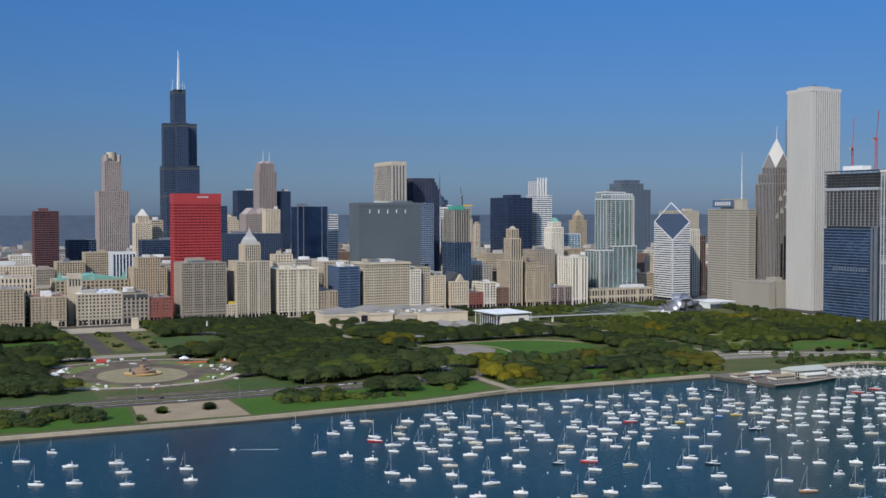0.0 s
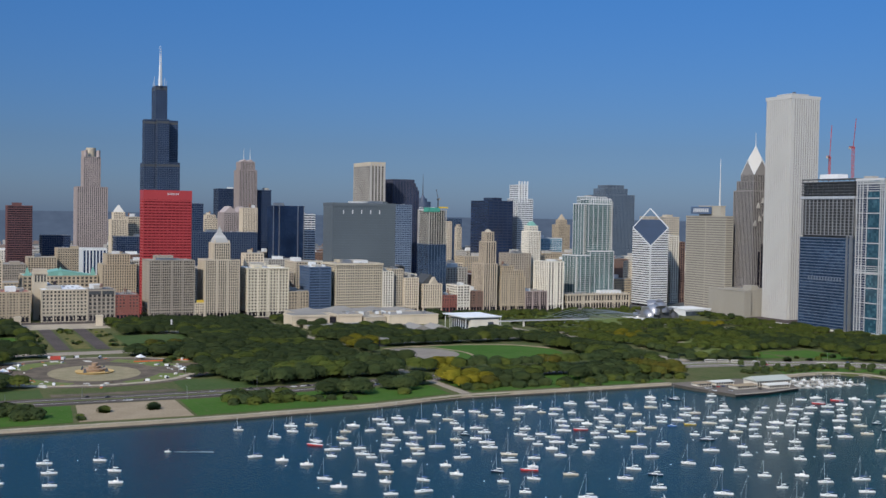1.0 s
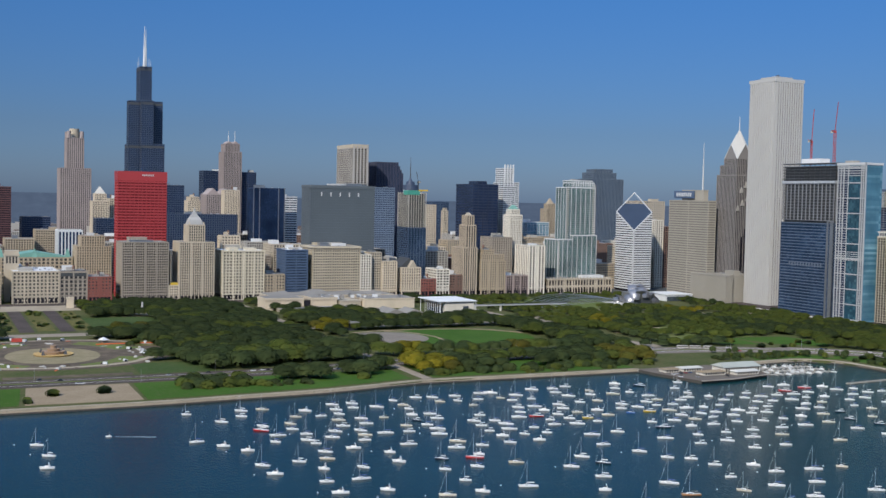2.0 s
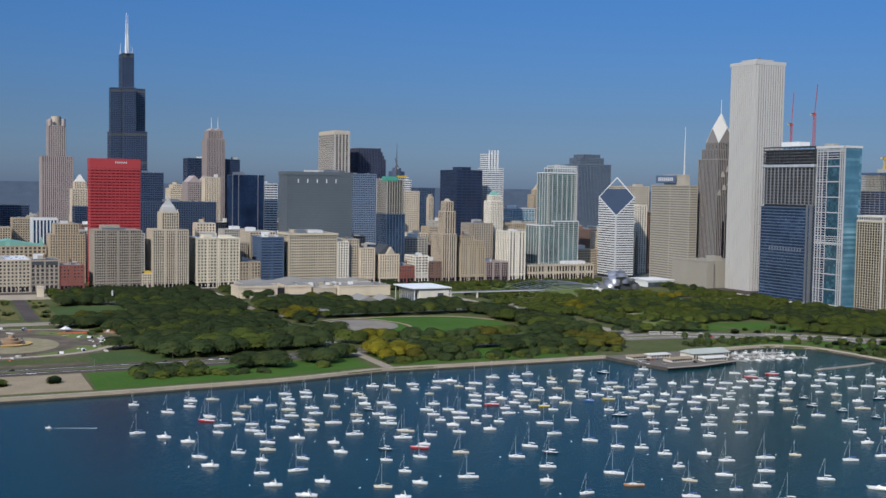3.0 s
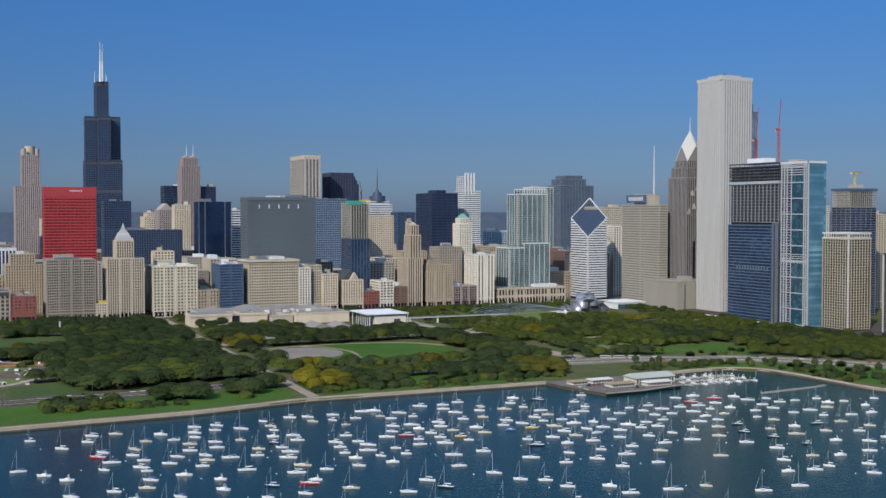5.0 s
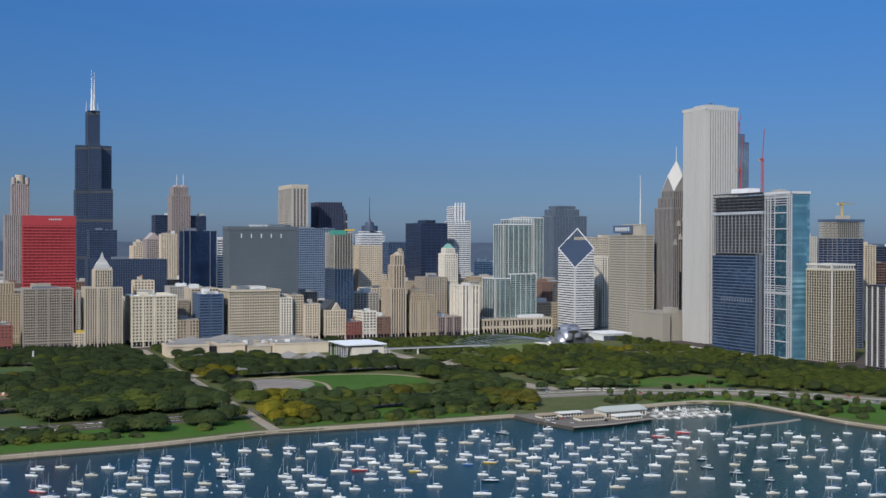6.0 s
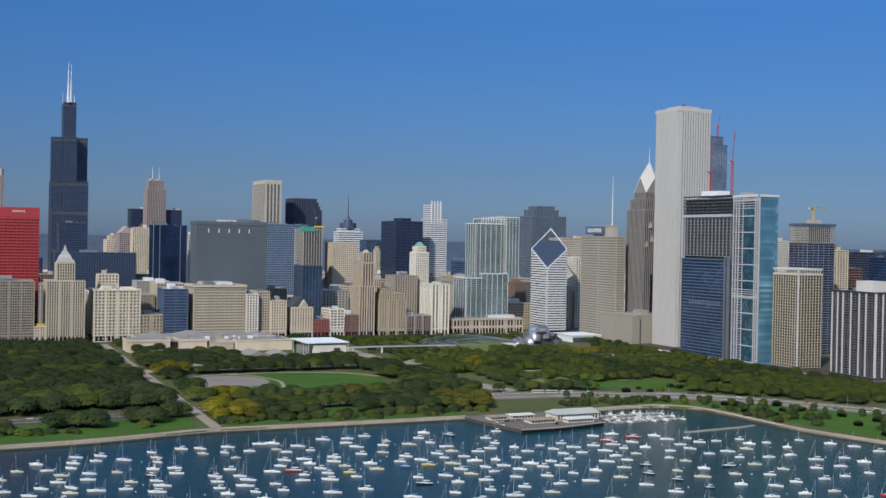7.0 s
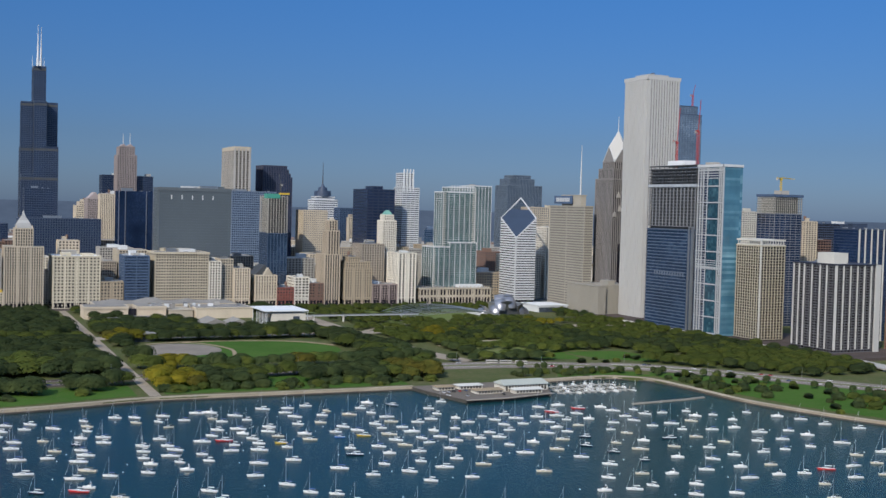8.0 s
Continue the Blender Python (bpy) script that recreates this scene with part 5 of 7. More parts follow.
# ---- trees ----
def leaf_material(name, a, c):
    m, n, l, b = nodes_of(name)
    geo = n.new("ShaderNodeNewGeometry")
    info = n.new("ShaderNodeObjectInfo")
    col = mixer(n, l, geo.outputs["Random Per Island"], a, c)
    pos = geo.outputs["Position"]
    col = mixer(n, l, ramp(n, l, noise_at(n, l, pos, 0.035, 2.0), 0.35, 0.7), col, tuple(0.75 * v for v in c))
    col = mixer(n, l, ramp(n, l, noise_at(n, l, pos, 0.085, 1.0, (1, 1, 0.15)), 0.42, 0.72), col, (c[0] * 1.25, c[1] * 1.12, c[2]))
    hs = n.new("ShaderNodeHueSaturation")
    val = n.new("ShaderNodeMath")
    val.operation = "MULTIPLY_ADD"
    val.inputs[1].default_value, val.inputs[2].default_value = 0.4, 0.8
    l.new(info.outputs["Random"], val.inputs[0])
    l.new(val.outputs[0], hs.inputs["Value"])
    l.new(col, hs.inputs["Color"])
    l.new(hs.outputs[0], b.inputs["Base Color"])
    b.inputs["Roughness"].default_value = 0.8
    b.inputs["Specular IOR Level"].default_value = 0.1
    thin = n.new("ShaderNodeBsdfTranslucent")
    l.new(hs.outputs[0], thin.inputs["Color"])
    both = n.new("ShaderNodeMixShader")
    both.inputs[0].default_value = 0.48
    l.new(b.outputs[0], both.inputs[1])
    l.new(thin.outputs[0], both.inputs[2])
    l.new(both.outputs[0], n["Material Output"].inputs["Surface"])
    return m


LEAF = {"green": leaf_material("dark_green_leaves", (0.047, 0.071, 0.026), (0.063, 0.090, 0.034)),
        "olive": leaf_material("olive_leaves", (0.080, 0.112, 0.024), (0.106, 0.136, 0.031)),
        "yellow": leaf_material("yellowing_leaves", (0.155, 0.155, 0.017), (0.225, 0.205, 0.022)),
        "rust": leaf_material("browning_leaves", (0.095, 0.105, 0.022), (0.135, 0.130, 0.026))}
BARK = surface("bark", (0.09, 0.07, 0.05))


def crown_arrays(seed, radius, height, base, leaves, size):
    """Leaf blades in clumps over an uneven crown; returns corner points, four a blade."""
    r = np.random.default_rng(seed)
    d = r.normal(size=(leaves, 3))
    d /= np.linalg.norm(d, axis=1)[:, None]
    d[:, 2] = np.where(d[:, 2] < -0.35, -d[:, 2], d[:, 2])
    lobes = r.normal(size=(16, 3))
    lobes[:, 2] = np.abs(lobes[:, 2])
    lobes /= np.linalg.norm(lobes, axis=1)[:, None]
    near = (d @ lobes.T).max(1)
    reach = 0.89 + 0.11 * np.clip((near - 0.62) / 0.38, 0, 1) ** 0.6 + r.normal(size=leaves) * 0.028
    dome = d.copy()                                  # a broad, flattened dome
    dome[:, 2] = np.sign(d[:, 2]) * np.abs(d[:, 2]) ** 0.8
    dome[:, :2] *= (1.0 + 0.10 * (1 - np.abs(d[:, 2:3])))
    p = dome * reach[:, None] * (radius, radius, height * 0.62) + (0, 0, base + height * 0.38)
    face = d / (radius, radius, height * 0.62)
    face = face / np.linalg.norm(face, axis=1)[:, None] + r.normal(size=(leaves, 3)) * 0.20
    a = np.cross(face, r.normal(size=(leaves, 3)))
    a /= np.linalg.norm(a, axis=1)[:, None]
    b = np.cross(face, a)
    b /= np.linalg.norm(b, axis=1)[:, None]
    s = size * r.uniform(0.6, 1.3, (leaves, 1))
    out = (p - (0, 0, base + height * 0.3)) / (radius, radius, height * 0.6)
    out = out / np.maximum(np.linalg.norm(out, axis=1), 1e-6)[:, None] + r.normal(size=(leaves, 3)) * 0.10 + (0, 0, 0.5)
    out /= np.linalg.norm(out, axis=1)[:, None]
    b *= np.where((np.cross(a, b) * out).sum(1) < 0, -1.0, 1.0)[:, None]
    a, b = a * s, b * s * 0.75
    corners = np.stack([p - a - b, p + a - b, p + a + b, p - a + b], 1).reshape(-1, 3)
    normals = np.repeat(out, 4, 0)
    # the dense inside of the crown: overlapping dark tufts a little below the outer leaves
    nu, nv = 12, 4
    wob = r.uniform(0.87, 0.93, (nv + 1, nu))
    lat = np.linspace(-0.25, 1.45, nv + 1)
    dirs = np.array([[(math.cos(e) * math.cos(math.tau * j / nu), math.cos(e) * math.sin(math.tau * j / nu), math.sin(e)) for j in range(nu)] for e in lat])
    pts = dirs * wob[:, :, None] * (radius, radius, height * 0.62) + (0, 0, base + height * 0.38)
    nrm = dirs + (0, 0, 0.5)
    nrm /= np.linalg.norm(nrm, axis=2)[:, :, None]
    quads = [(i, j) for i in range(nv) for j in range(nu)]
    ring4 = lambda arr: np.array([(arr[i, j], arr[i, (j + 1) % nu], arr[i + 1, (j + 1) % nu], arr[i + 1, j]) for i, j in quads]).reshape(-1, 3)
    return np.concatenate([corners, ring4(pts)]), np.concatenate([normals, ring4(nrm)])


def blades(name, corners, normals, mat):
    """Leaf blades as one mesh, shaded by the crown's own roundness."""
    n = len(corners)
    me = bpy.data.meshes.new(name)
    me.vertices.add(n)
    me.vertices.foreach_set("co", np.ascontiguousarray(corners, dtype=np.float32).ravel())
    me.loops.add(n)
    me.loops.foreach_set("vertex_index", np.arange(n, dtype=np.int32))
    me.polygons.add(n // 4)
    me.polygons.foreach_set("loop_start", np.arange(0, n, 4, dtype=np.int32))
    me.materials.append(mat)
    me.update(calc_edges=True)
    me.polygons.foreach_set("use_smooth", np.ones(n // 4, dtype=bool))
    me.normals_split_custom_set_from_vertices(normals.tolist())
    return me


def trunk_geo(height, r):
    g = Geo().cone(0, 0, -0.5, height * 0.45, r, r * 0.65, 7)
    rr = random.Random(int(height * 10))
    for i in range(5):
        a = math.tau * i / 5 + rr.uniform(-0.4, 0.4)
        g.bar((0, 0, height * rr.uniform(0.25, 0.42)), (math.cos(a) * height * 0.3, math.sin(a) * height * 0.3, height * rr.uniform(0.55, 0.8)), r * 0.55)
    return g


SHAPES = [(8.8, 8.6, 2.6), (10.2, 9.6, 2.8), (7.6, 7.8, 2.4), (9.2, 10.4, 3.0), (4.4, 8.0, 2.2)]      # crown radius, crown height, its foot
CROWNS = [crown_arrays(i + 1, *s, 370, 0.64) for i, s in enumerate(SHAPES)]
WORDS = {"green": "broad park tree with dense dark green leaves", "olive": "broad park tree with olive green leaves", "yellow": "park tree turning bright yellow", "rust": "park tree with browning leaves"}
TREES = {}


def tree(kind, shape, x, y, turn, s=1.0):
    m = pose(x, y, gz(x, y), 0, 0, turn)
    if (kind, shape) in TREES:
        ob = copy_thing(TREES[kind, shape], m)
    else:
        ob = TREES[kind, shape] = thing("tree", WORDS[kind], "tree", "park trees")
        R, H, base = SHAPES[shape]
        part("trunk", trunk_geo(H + base, 0.35), BARK, ob)
        part("crown", blades("crown", *CROWNS[shape], LEAF[kind]), None, ob)
        ob.matrix_basis = m
    ob.scale = (s, s, s)
    return ob


LSD_LINE = soft_curve(LSD, 15)
LSD_X, LSD_Y = np.array([p.x for p in LSD_LINE]), np.array([p.y for p in LSD_LINE])


def off_drive(x, y):
    return float(np.min(np.hypot(LSD_X - x, LSD_Y - y)))


OPEN = [(150, 262, 1190, 1540), (482, 762, 1356, 1470), (596, 762, 1275, 1400), (884, 1005, 1362, 1418), (985, 1140, 1330, 1470), (100, 285, 998, 1032), (836, 905, 1005, 1060), (762, 815, 990, 1130),
        (236, 288, 1040, 1180), (500, 716, 1011, 1192), (890, 1002, 930, 1016), (395, 440, 1330, 1350), (318, 345, 1400, 1440), (1010, 1060, 1180, 1235), (120, 260, 1150, 1200), (70, 146, 1285, 1392), (262, 332, 1258, 1385)]


def free(x, y):
    if 484 < x < 738 and 902 < y < 946:
        return True
    if x > 780 and y < float(np.interp(x, LSD_X, LSD_Y)) + 26:
        return False
    if y < shore(x) + 108 or y > 1524 or x > 1165 or off_drive(x, y) < 27 or (x < 300 and y < 1012):
        return False
    if -18 < x - 475 < 12 or abs(y - 1232) < 15 or (abs(x - 770) < 17 and y > 1100):
        return False
    if ((x - 605) / 100) ** 2 + ((y - 1124) / 64) ** 2 < 1 or math.hypot(x - 190, y - 1098) < 96:
        return False
    return not any(a < x < b and c < y < d for a, b, c, d in OPEN)


rt = random.Random(11)
spots = []
for ix in range(0, 95):
    for iy in range(0, 60):
        x, y = -40 + ix * 13.5 + rt.uniform(-4.5, 4.5), 800 + iy * 12.5 + rt.uniform(-4.5, 4.5)
        if free(x, y) and noise.noise((x * 0.021, y * 0.021, 3.0)) > (-0.05 if x > 790 and y > 1240 else -0.42):
            spots.append((x, y))
spots += [(486 + i * 8.3 + rt.uniform(-2, 2), 946 + rt.uniform(-5, 4)) for i in range(31)]
spots += [(500 + i * 9.0 + rt.uniform(-2, 2), 1410 + rt.uniform(-4, 4)) for i in range(4)]
spots += [(764 + i * 9.5 + rt.uniform(-3, 3), 1508 + rt.uniform(-9, 12)) for i in range(40)]
spots += [(1146 + rt.uniform(-9, 12), 1085 + i * 11.5 + rt.uniform(-4, 4)) for i in range(36)]
# a few clumps east of the drive
for cx, cy, n, sx, sy in ((372, 906, 11, 19, 9), (432, 915, 8, 15, 7), (455, 930, 3, 6, 4), (262, 1199, 7, 20, 7), (286, 1462, 9, 20, 32)):
    spots += [(cx + rt.uniform(-sx, sx), cy + rt.uniform(-sy, sy)) for _ in range(n)]


def kind_at(x, y):
    v = noise.noise((x * 0.012, y * 0.012, 7.7)) + rt.uniform(-0.35, 0.35)
    if 836 < x < 884 and 1165 < y < 1205 or 1030 < x < 1075 and 1240 < y < 1300:
        return "yellow" if rt.random() < 0.8 else "olive"
    if x > 780:
        return "olive" if v > -0.25 else "green"
    if 485 < x < 540 and 985 < y < 1050:
        return "yellow" if v > -0.12 else "olive"
    if 478 < x < 522 and y < 960 or 488 < x < 520 and 1185 < y < 1222:
        return "yellow" if v > 0.12 else "rust" if v > -0.2 else "olive"
    if 690 < x < 740 and y < 960:
        return "rust" if v > 0.15 else "olive" if v > -0.3 else "green"
    return "rust" if v > 0.85 else "olive" if v > 0.34 else "green"


spots.sort(key=lambda p: p[1] - shore(p[0]))
rest = {k: [] for k in LEAF}
trunks = Geo()
for i, (x, y) in enumerate(spots):
    k, sh, turn, s = kind_at(x, y), rt.choice((0, 0, 1, 1, 2, 3)), rt.uniform(0, 360), rt.uniform(0.8, 1.12)
    if x > 780:
        s *= 0.62 if y > 1240 or (x > 1040 and y > 1000) else 0.78
    elif y > 1440:
        s *= 0.85
    elif 290 < x < 470 and 960 < y < 1060:
        s *= 1.14
    if i < 300:
        tree(k, sh, x, y, turn, s)
    else:
        a = radians(turn)
        ca, sa, z = math.cos(a) * s, math.sin(a) * s, gz(x, y)
        m3 = np.array([[ca, sa, 0], [-sa, ca, 0], [0, 0, s]])
        rest[k].append((CROWNS[sh][0] @ m3 + (x, y, z), CROWNS[sh][1] @ m3 / s))
        trunks.cone(x, y, z - 0.4, z + 5.5, 0.35, 0.22, 5)
for k, arrays in rest.items():
    if arrays:
        tagged(new("park_woods", blades("park_woods", np.concatenate([a for a, _ in arrays]), np.concatenate([q for _, q in arrays]), LEAF[k])), label={"green": "dense dark green park canopy", "olive": "olive green park canopy turning with autumn", "yellow": "bright yellow autumn canopy", "rust": "browning park canopy"}[k], category="trees", kind="stuff")
tagged(part("woods_trunk", trunks, BARK), label="tree trunks under the park canopy", category="trees", kind="stuff")

# ---- the moored boats ----
HULLW = surface("white_gelcoat", (0.78, 0.78, 0.76), dark=0.92, rough=0.3, rnd=0.06)
HULLC = surface("cream_gelcoat", (0.68, 0.62, 0.50), dark=0.9, rough=0.35)
HULLN = surface("navy_gelcoat", (0.015, 0.02, 0.04), dark=0.9, rough=0.25)
HULLR = surface("red_gelcoat", (0.55, 0.03, 0.03), dark=0.9, rough=0.3)
HULLY = surface("yellow_gelcoat", (0.62, 0.42, 0.04), dark=0.9, rough=0.3)
HULLB = surface("blue_gelcoat", (0.04, 0.12, 0.36), dark=0.9, rough=0.3)
HULLO = surface("varnished_hull", (0.42, 0.20, 0.08), dark=0.8, rough=0.3)
TEAK = surface("pale_deck", (0.52, 0.46, 0.37), dark=0.85)
SPAR = surface("anodised_spar", (0.46, 0.47, 0.48), dark=0.9, rough=0.4, metal=0.3)
CLOTHB = surface("blue_sail_cover", (0.03, 0.07, 0.22))
CLOTHW = surface("white_sail_cloth", (0.75, 0.75, 0.72))
CLOTHG = surface("dark_sail_cover", (0.05, 0.07, 0.06))
CABGLASS = surface("smoked_cabin_glass", (0.02, 0.025, 0.03), rough=0.1, rnd=0)


def hull_geo(L, beam, free, fine=0.5):
    """A hull along x, bow towards +x: lofted stations from a raked stem to a flat stern."""
    g = Geo()
    n = 9
    for i in range(n):
        u = i / (n - 1)
        x = -L / 2 + L * u
        w = beam / 2 * (0.72 + 0.28 * math.sin(math.pi * min(1, u * 1.25))) * (1 if u < 0.55 else max(0.03, math.cos((u - 0.55) / 0.45 * math.pi / 2)) ** fine)
        h = free * (0.92 + 0.35 * u * u)
        for k, (a, z) in enumerate(((1.0, h), (0.94, h * 0.45), (0.70, -0.1), (0.0, -0.45), (-0.70, -0.1), (-0.94, h * 0.45), (-1.0, h))):
            g.v.append((x - (0.06 * L * (1 - max(z, 0) / free) if i == n - 1 else 0), a * w, z))
    for i in range(n - 1):
        for k in range(6):
            a = i * 7 + k
            g.f.append((a, a + 7, a + 8, a + 1))
    g.f.append(tuple(range(0, 7)))
    g.f.append(tuple(range((n - 1) * 7 + 6, (n - 1) * 7 - 1, -1)))
    return g


def deck_geo(L, beam, free, fine=0.5):
    g, n = Geo(), 9
    for i in range(n):
        u = i / (n - 1)
        w = beam / 2 * (0.72 + 0.28 * math.sin(math.pi * min(1, u * 1.25))) * (1 if u < 0.55 else max(0.03, math.cos((u - 0.55) / 0.45 * math.pi / 2)) ** fine) * 0.97
        h = free * (0.92 + 0.35 * u * u) - 0.05
        g.v += [(-L / 2 + L * u, -w, h), (-L / 2 + L * u, w, h)]
    g.f = [(2 * i, 2 * i + 2, 2 * i + 3, 2 * i + 1) for i in range(n - 1)]
    return g


def wedge(g, x0, x1, w0, w1, z0, z1, slope=0.4):
    """A cabin: a block with a raked front and drawn-in sides."""
    return g.prism([(x0, -w0), (x1, -w1), (x1, w1), (x0, w0)], z0, z1, [(x0 + 0.1, -w0 * 0.85), (x1 - slope, -w1 * 0.75), (x1 - slope, w1 * 0.75), (x0 + 0.1, w0 * 0.85)])


def sailboat(L, hull, cover, label, sail_up=False):
    b = thing("sailboat", label, "sailboat", "boats moored in the harbour")
    beam, free, mast = L * 0.30, 0.72 + L * 0.022, L * 1.36
    part("hull", hull_geo(L, beam, free), hull, b)
    part("deck", deck_geo(L, beam, free), TEAK if hull in (HULLO, HULLC) else HULLW, b)
    cabin = part("cabin", wedge(Geo(), -L * 0.12, L * 0.24, beam * 0.30, beam * 0.22, free * 0.9, free + 0.5, 0.6), HULLW, b)
    part("cabin_window", Geo().box(-L * 0.08, L * 0.15, -beam * 0.283, beam * 0.283, free + 0.12, free + 0.33), CABGLASS, cabin)
    part("mast", Geo().cone(L * 0.08, 0, free, mast, 0.085, 0.055, 6), SPAR, b)
    boom = part("boom", Geo().bar((L * 0.06, 0, free + 1.35), (-L * 0.33, 0, free + 1.2), 0.14), SPAR, b)
    part("sail_cover", Geo().prism([(-L * 0.31, -0.16), (L * 0.06, -0.2), (L * 0.06, 0.2), (-L * 0.31, 0.16)], free + 1.36, free + 1.75, [(-L * 0.3, -0.05), (L * 0.07, -0.08), (L * 0.07, 0.08), (-L * 0.3, 0.05)]), cover, boom)
    part("furled_jib", Geo().bar((L * 0.47, 0, free * 1.3), (L * 0.1, 0, mast * 0.93), 0.05), CLOTHW, b)
    return b


def motorboat(L, hull, label):
    b = thing("motorboat", label, "motorboat", "boats moored in the harbour")
    beam, free = L * 0.33, 1.15
    part("hull", hull_geo(L, beam, free, 0.8), hull, b)
    part("deck", deck_geo(L, beam, free, 0.8), HULLW, b)
    cabin = part("cabin", wedge(Geo(), -L * 0.18, L * 0.22, beam * 0.36, beam * 0.26, free * 0.9, free + 1.0, 1.1), HULLW, b)
    part("windscreen", wedge(Geo(), -L * 0.10, L * 0.10, beam * 0.34, beam * 0.28, free + 1.0, free + 1.75, 0.8), CABGLASS, cabin)
    part("radar_arch", Geo().bar((-L * 0.2, -beam * 0.4, free), (-L * 0.1, -beam * 0.4, free + 2.3), 0.25).bar((-L * 0.2, beam * 0.4, free), (-L * 0.1, beam * 0.4, free + 2.3), 0.25).bar((-L * 0.1, -beam * 0.45, free + 2.3), (-L * 0.1, beam * 0.45, free + 2.3), 0.25), HULLW, b)
    return b


FIELD_0 = [(515, 432), (578, 430), (473, 457), (503, 458), (521, 459), (564, 457), (767, 459), (335, 510), (419, 511), (426, 482), (458, 486), (462, 511), (492, 483), (505, 510), (517, 485), (540, 511), (545, 483), (566, 508), (588, 507), (610, 485), (636, 485), (654, 515), (672, 512), (687, 516), (698, 491), (713, 510), (722, 486), (753, 512), (776, 513), (786, 486), (794, 511), (815, 515), (816, 492), (838, 516), (839, 492), (859, 517), (281, 556), (291, 531), (307, 553), (333, 532), (354, 532), (356, 557), (383, 533), (435, 537), (512, 556), (516, 538), (538, 529), (673, 540)]
FIELD_1 = [(698, 542), (715, 536), (742, 538), (767, 537), (790, 536), (865, 540), (890, 541), (282, 581), (302, 580), (356, 584), (377, 584), (404, 585), (430, 564), (450, 584), (453, 565), (493, 584), (500, 564), (546, 590), (569, 591), (572, 567), (593, 594), (598, 567), (619, 594), (645, 566), (687, 592), (693, 569), (715, 598), (720, 571), (746, 572), (765, 561), (785, 590), (786, 566), (811, 567), (831, 569), (832, 597), (853, 596), (855, 571), (885, 573), (259, 629), (260, 607), (282, 631), (290, 609), (300, 632), (313, 605), (338, 611), (342, 635), (365, 608), (386, 605)]
FIELD_2 = [(387, 633), (392, 611), (406, 634), (427, 635), (449, 635), (482, 609), (492, 638), (533, 611), (562, 613), (576, 639), (586, 613), (596, 639), (610, 613), (636, 613), (640, 637), (659, 614), (661, 639), (684, 617), (708, 620), (733, 622), (737, 600), (755, 622), (764, 600), (777, 623), (799, 622), (807, 602), (854, 621), (879, 619), (881, 602), (924, 630), (938, 610), (107, 670), (143, 664), (261, 669), (305, 650), (307, 674), (325, 654), (340, 673), (362, 652), (394, 674), (396, 650), (431, 672), (432, 655), (447, 673), (449, 655), (466, 672), (466, 654), (485, 676)]
FIELD_3 = [(502, 673), (514, 640), (521, 676), (554, 642), (558, 661), (577, 660), (595, 675), (595, 659), (613, 661), (614, 676), (619, 641), (628, 676), (633, 662), (649, 676), (652, 664), (666, 663), (667, 679), (680, 641), (704, 665), (704, 643), (721, 665), (723, 645), (755, 662), (759, 648), (793, 665), (806, 647), (812, 668), (827, 640), (833, 672), (847, 640), (867, 666), (911, 667), (921, 652), (58, 692), (79, 686), (110, 702), (147, 695), (237, 703), (250, 686), (284, 687), (291, 705), (305, 685), (310, 703), (323, 688), (331, 705), (346, 688), (348, 702), (361, 689)]
FIELD_4 = [(378, 688), (384, 707), (399, 705), (400, 690), (434, 690), (436, 706), (451, 702), (453, 689), (474, 708), (488, 707), (491, 692), (507, 708), (507, 692), (521, 689), (525, 710), (542, 694), (544, 712), (563, 695), (566, 712), (580, 695), (582, 713), (598, 694), (601, 715), (616, 714), (616, 697), (632, 696), (650, 699), (669, 717), (684, 682), (690, 701), (692, 719), (705, 700), (721, 680), (725, 700), (741, 683), (744, 704), (762, 702), (772, 684), (792, 687), (795, 703), (816, 707), (832, 707), (849, 688), (855, 707), (866, 688), (899, 688), (82, 733), (110, 730)]
FIELD_5 = [(143, 727), (285, 724), (290, 737), (306, 721), (310, 739), (339, 758), (342, 720), (346, 740), (360, 722), (363, 740), (380, 739), (398, 721), (403, 741), (415, 723), (417, 740), (450, 724), (484, 724), (492, 742), (505, 725), (506, 741), (523, 727), (528, 742), (550, 746), (567, 747), (577, 728), (602, 730), (616, 735), (620, 753), (634, 728), (648, 736), (661, 754), (667, 734), (689, 734), (709, 737), (710, 720), (728, 721), (745, 720), (750, 757), (750, 736), (765, 724), (769, 759), (778, 743), (798, 742), (799, 726), (818, 725), (55, 760), (76, 781), (250, 794)]
FIELD_6 = [(267, 760), (285, 775), (290, 795), (306, 795), (321, 761), (334, 780), (354, 761), (357, 777), (361, 797), (372, 780), (377, 797), (390, 778), (410, 763), (412, 799), (412, 779), (445, 783), (460, 782), (463, 761), (478, 782), (498, 782), (502, 770), (516, 789), (520, 771), (554, 790), (556, 773), (577, 773), (586, 789), (597, 770), (614, 792), (615, 772), (642, 797), (664, 776), (434, 805), (447, 802), (467, 802), (492, 806), (501, 805), (542, 809), (561, 807), (577, 813), (627, 812), (686, 801)]
MOORINGS = [p for f in (FIELD_0, FIELD_1, FIELD_2, FIELD_3, FIELD_4, FIELD_5, FIELD_6) for p in f]
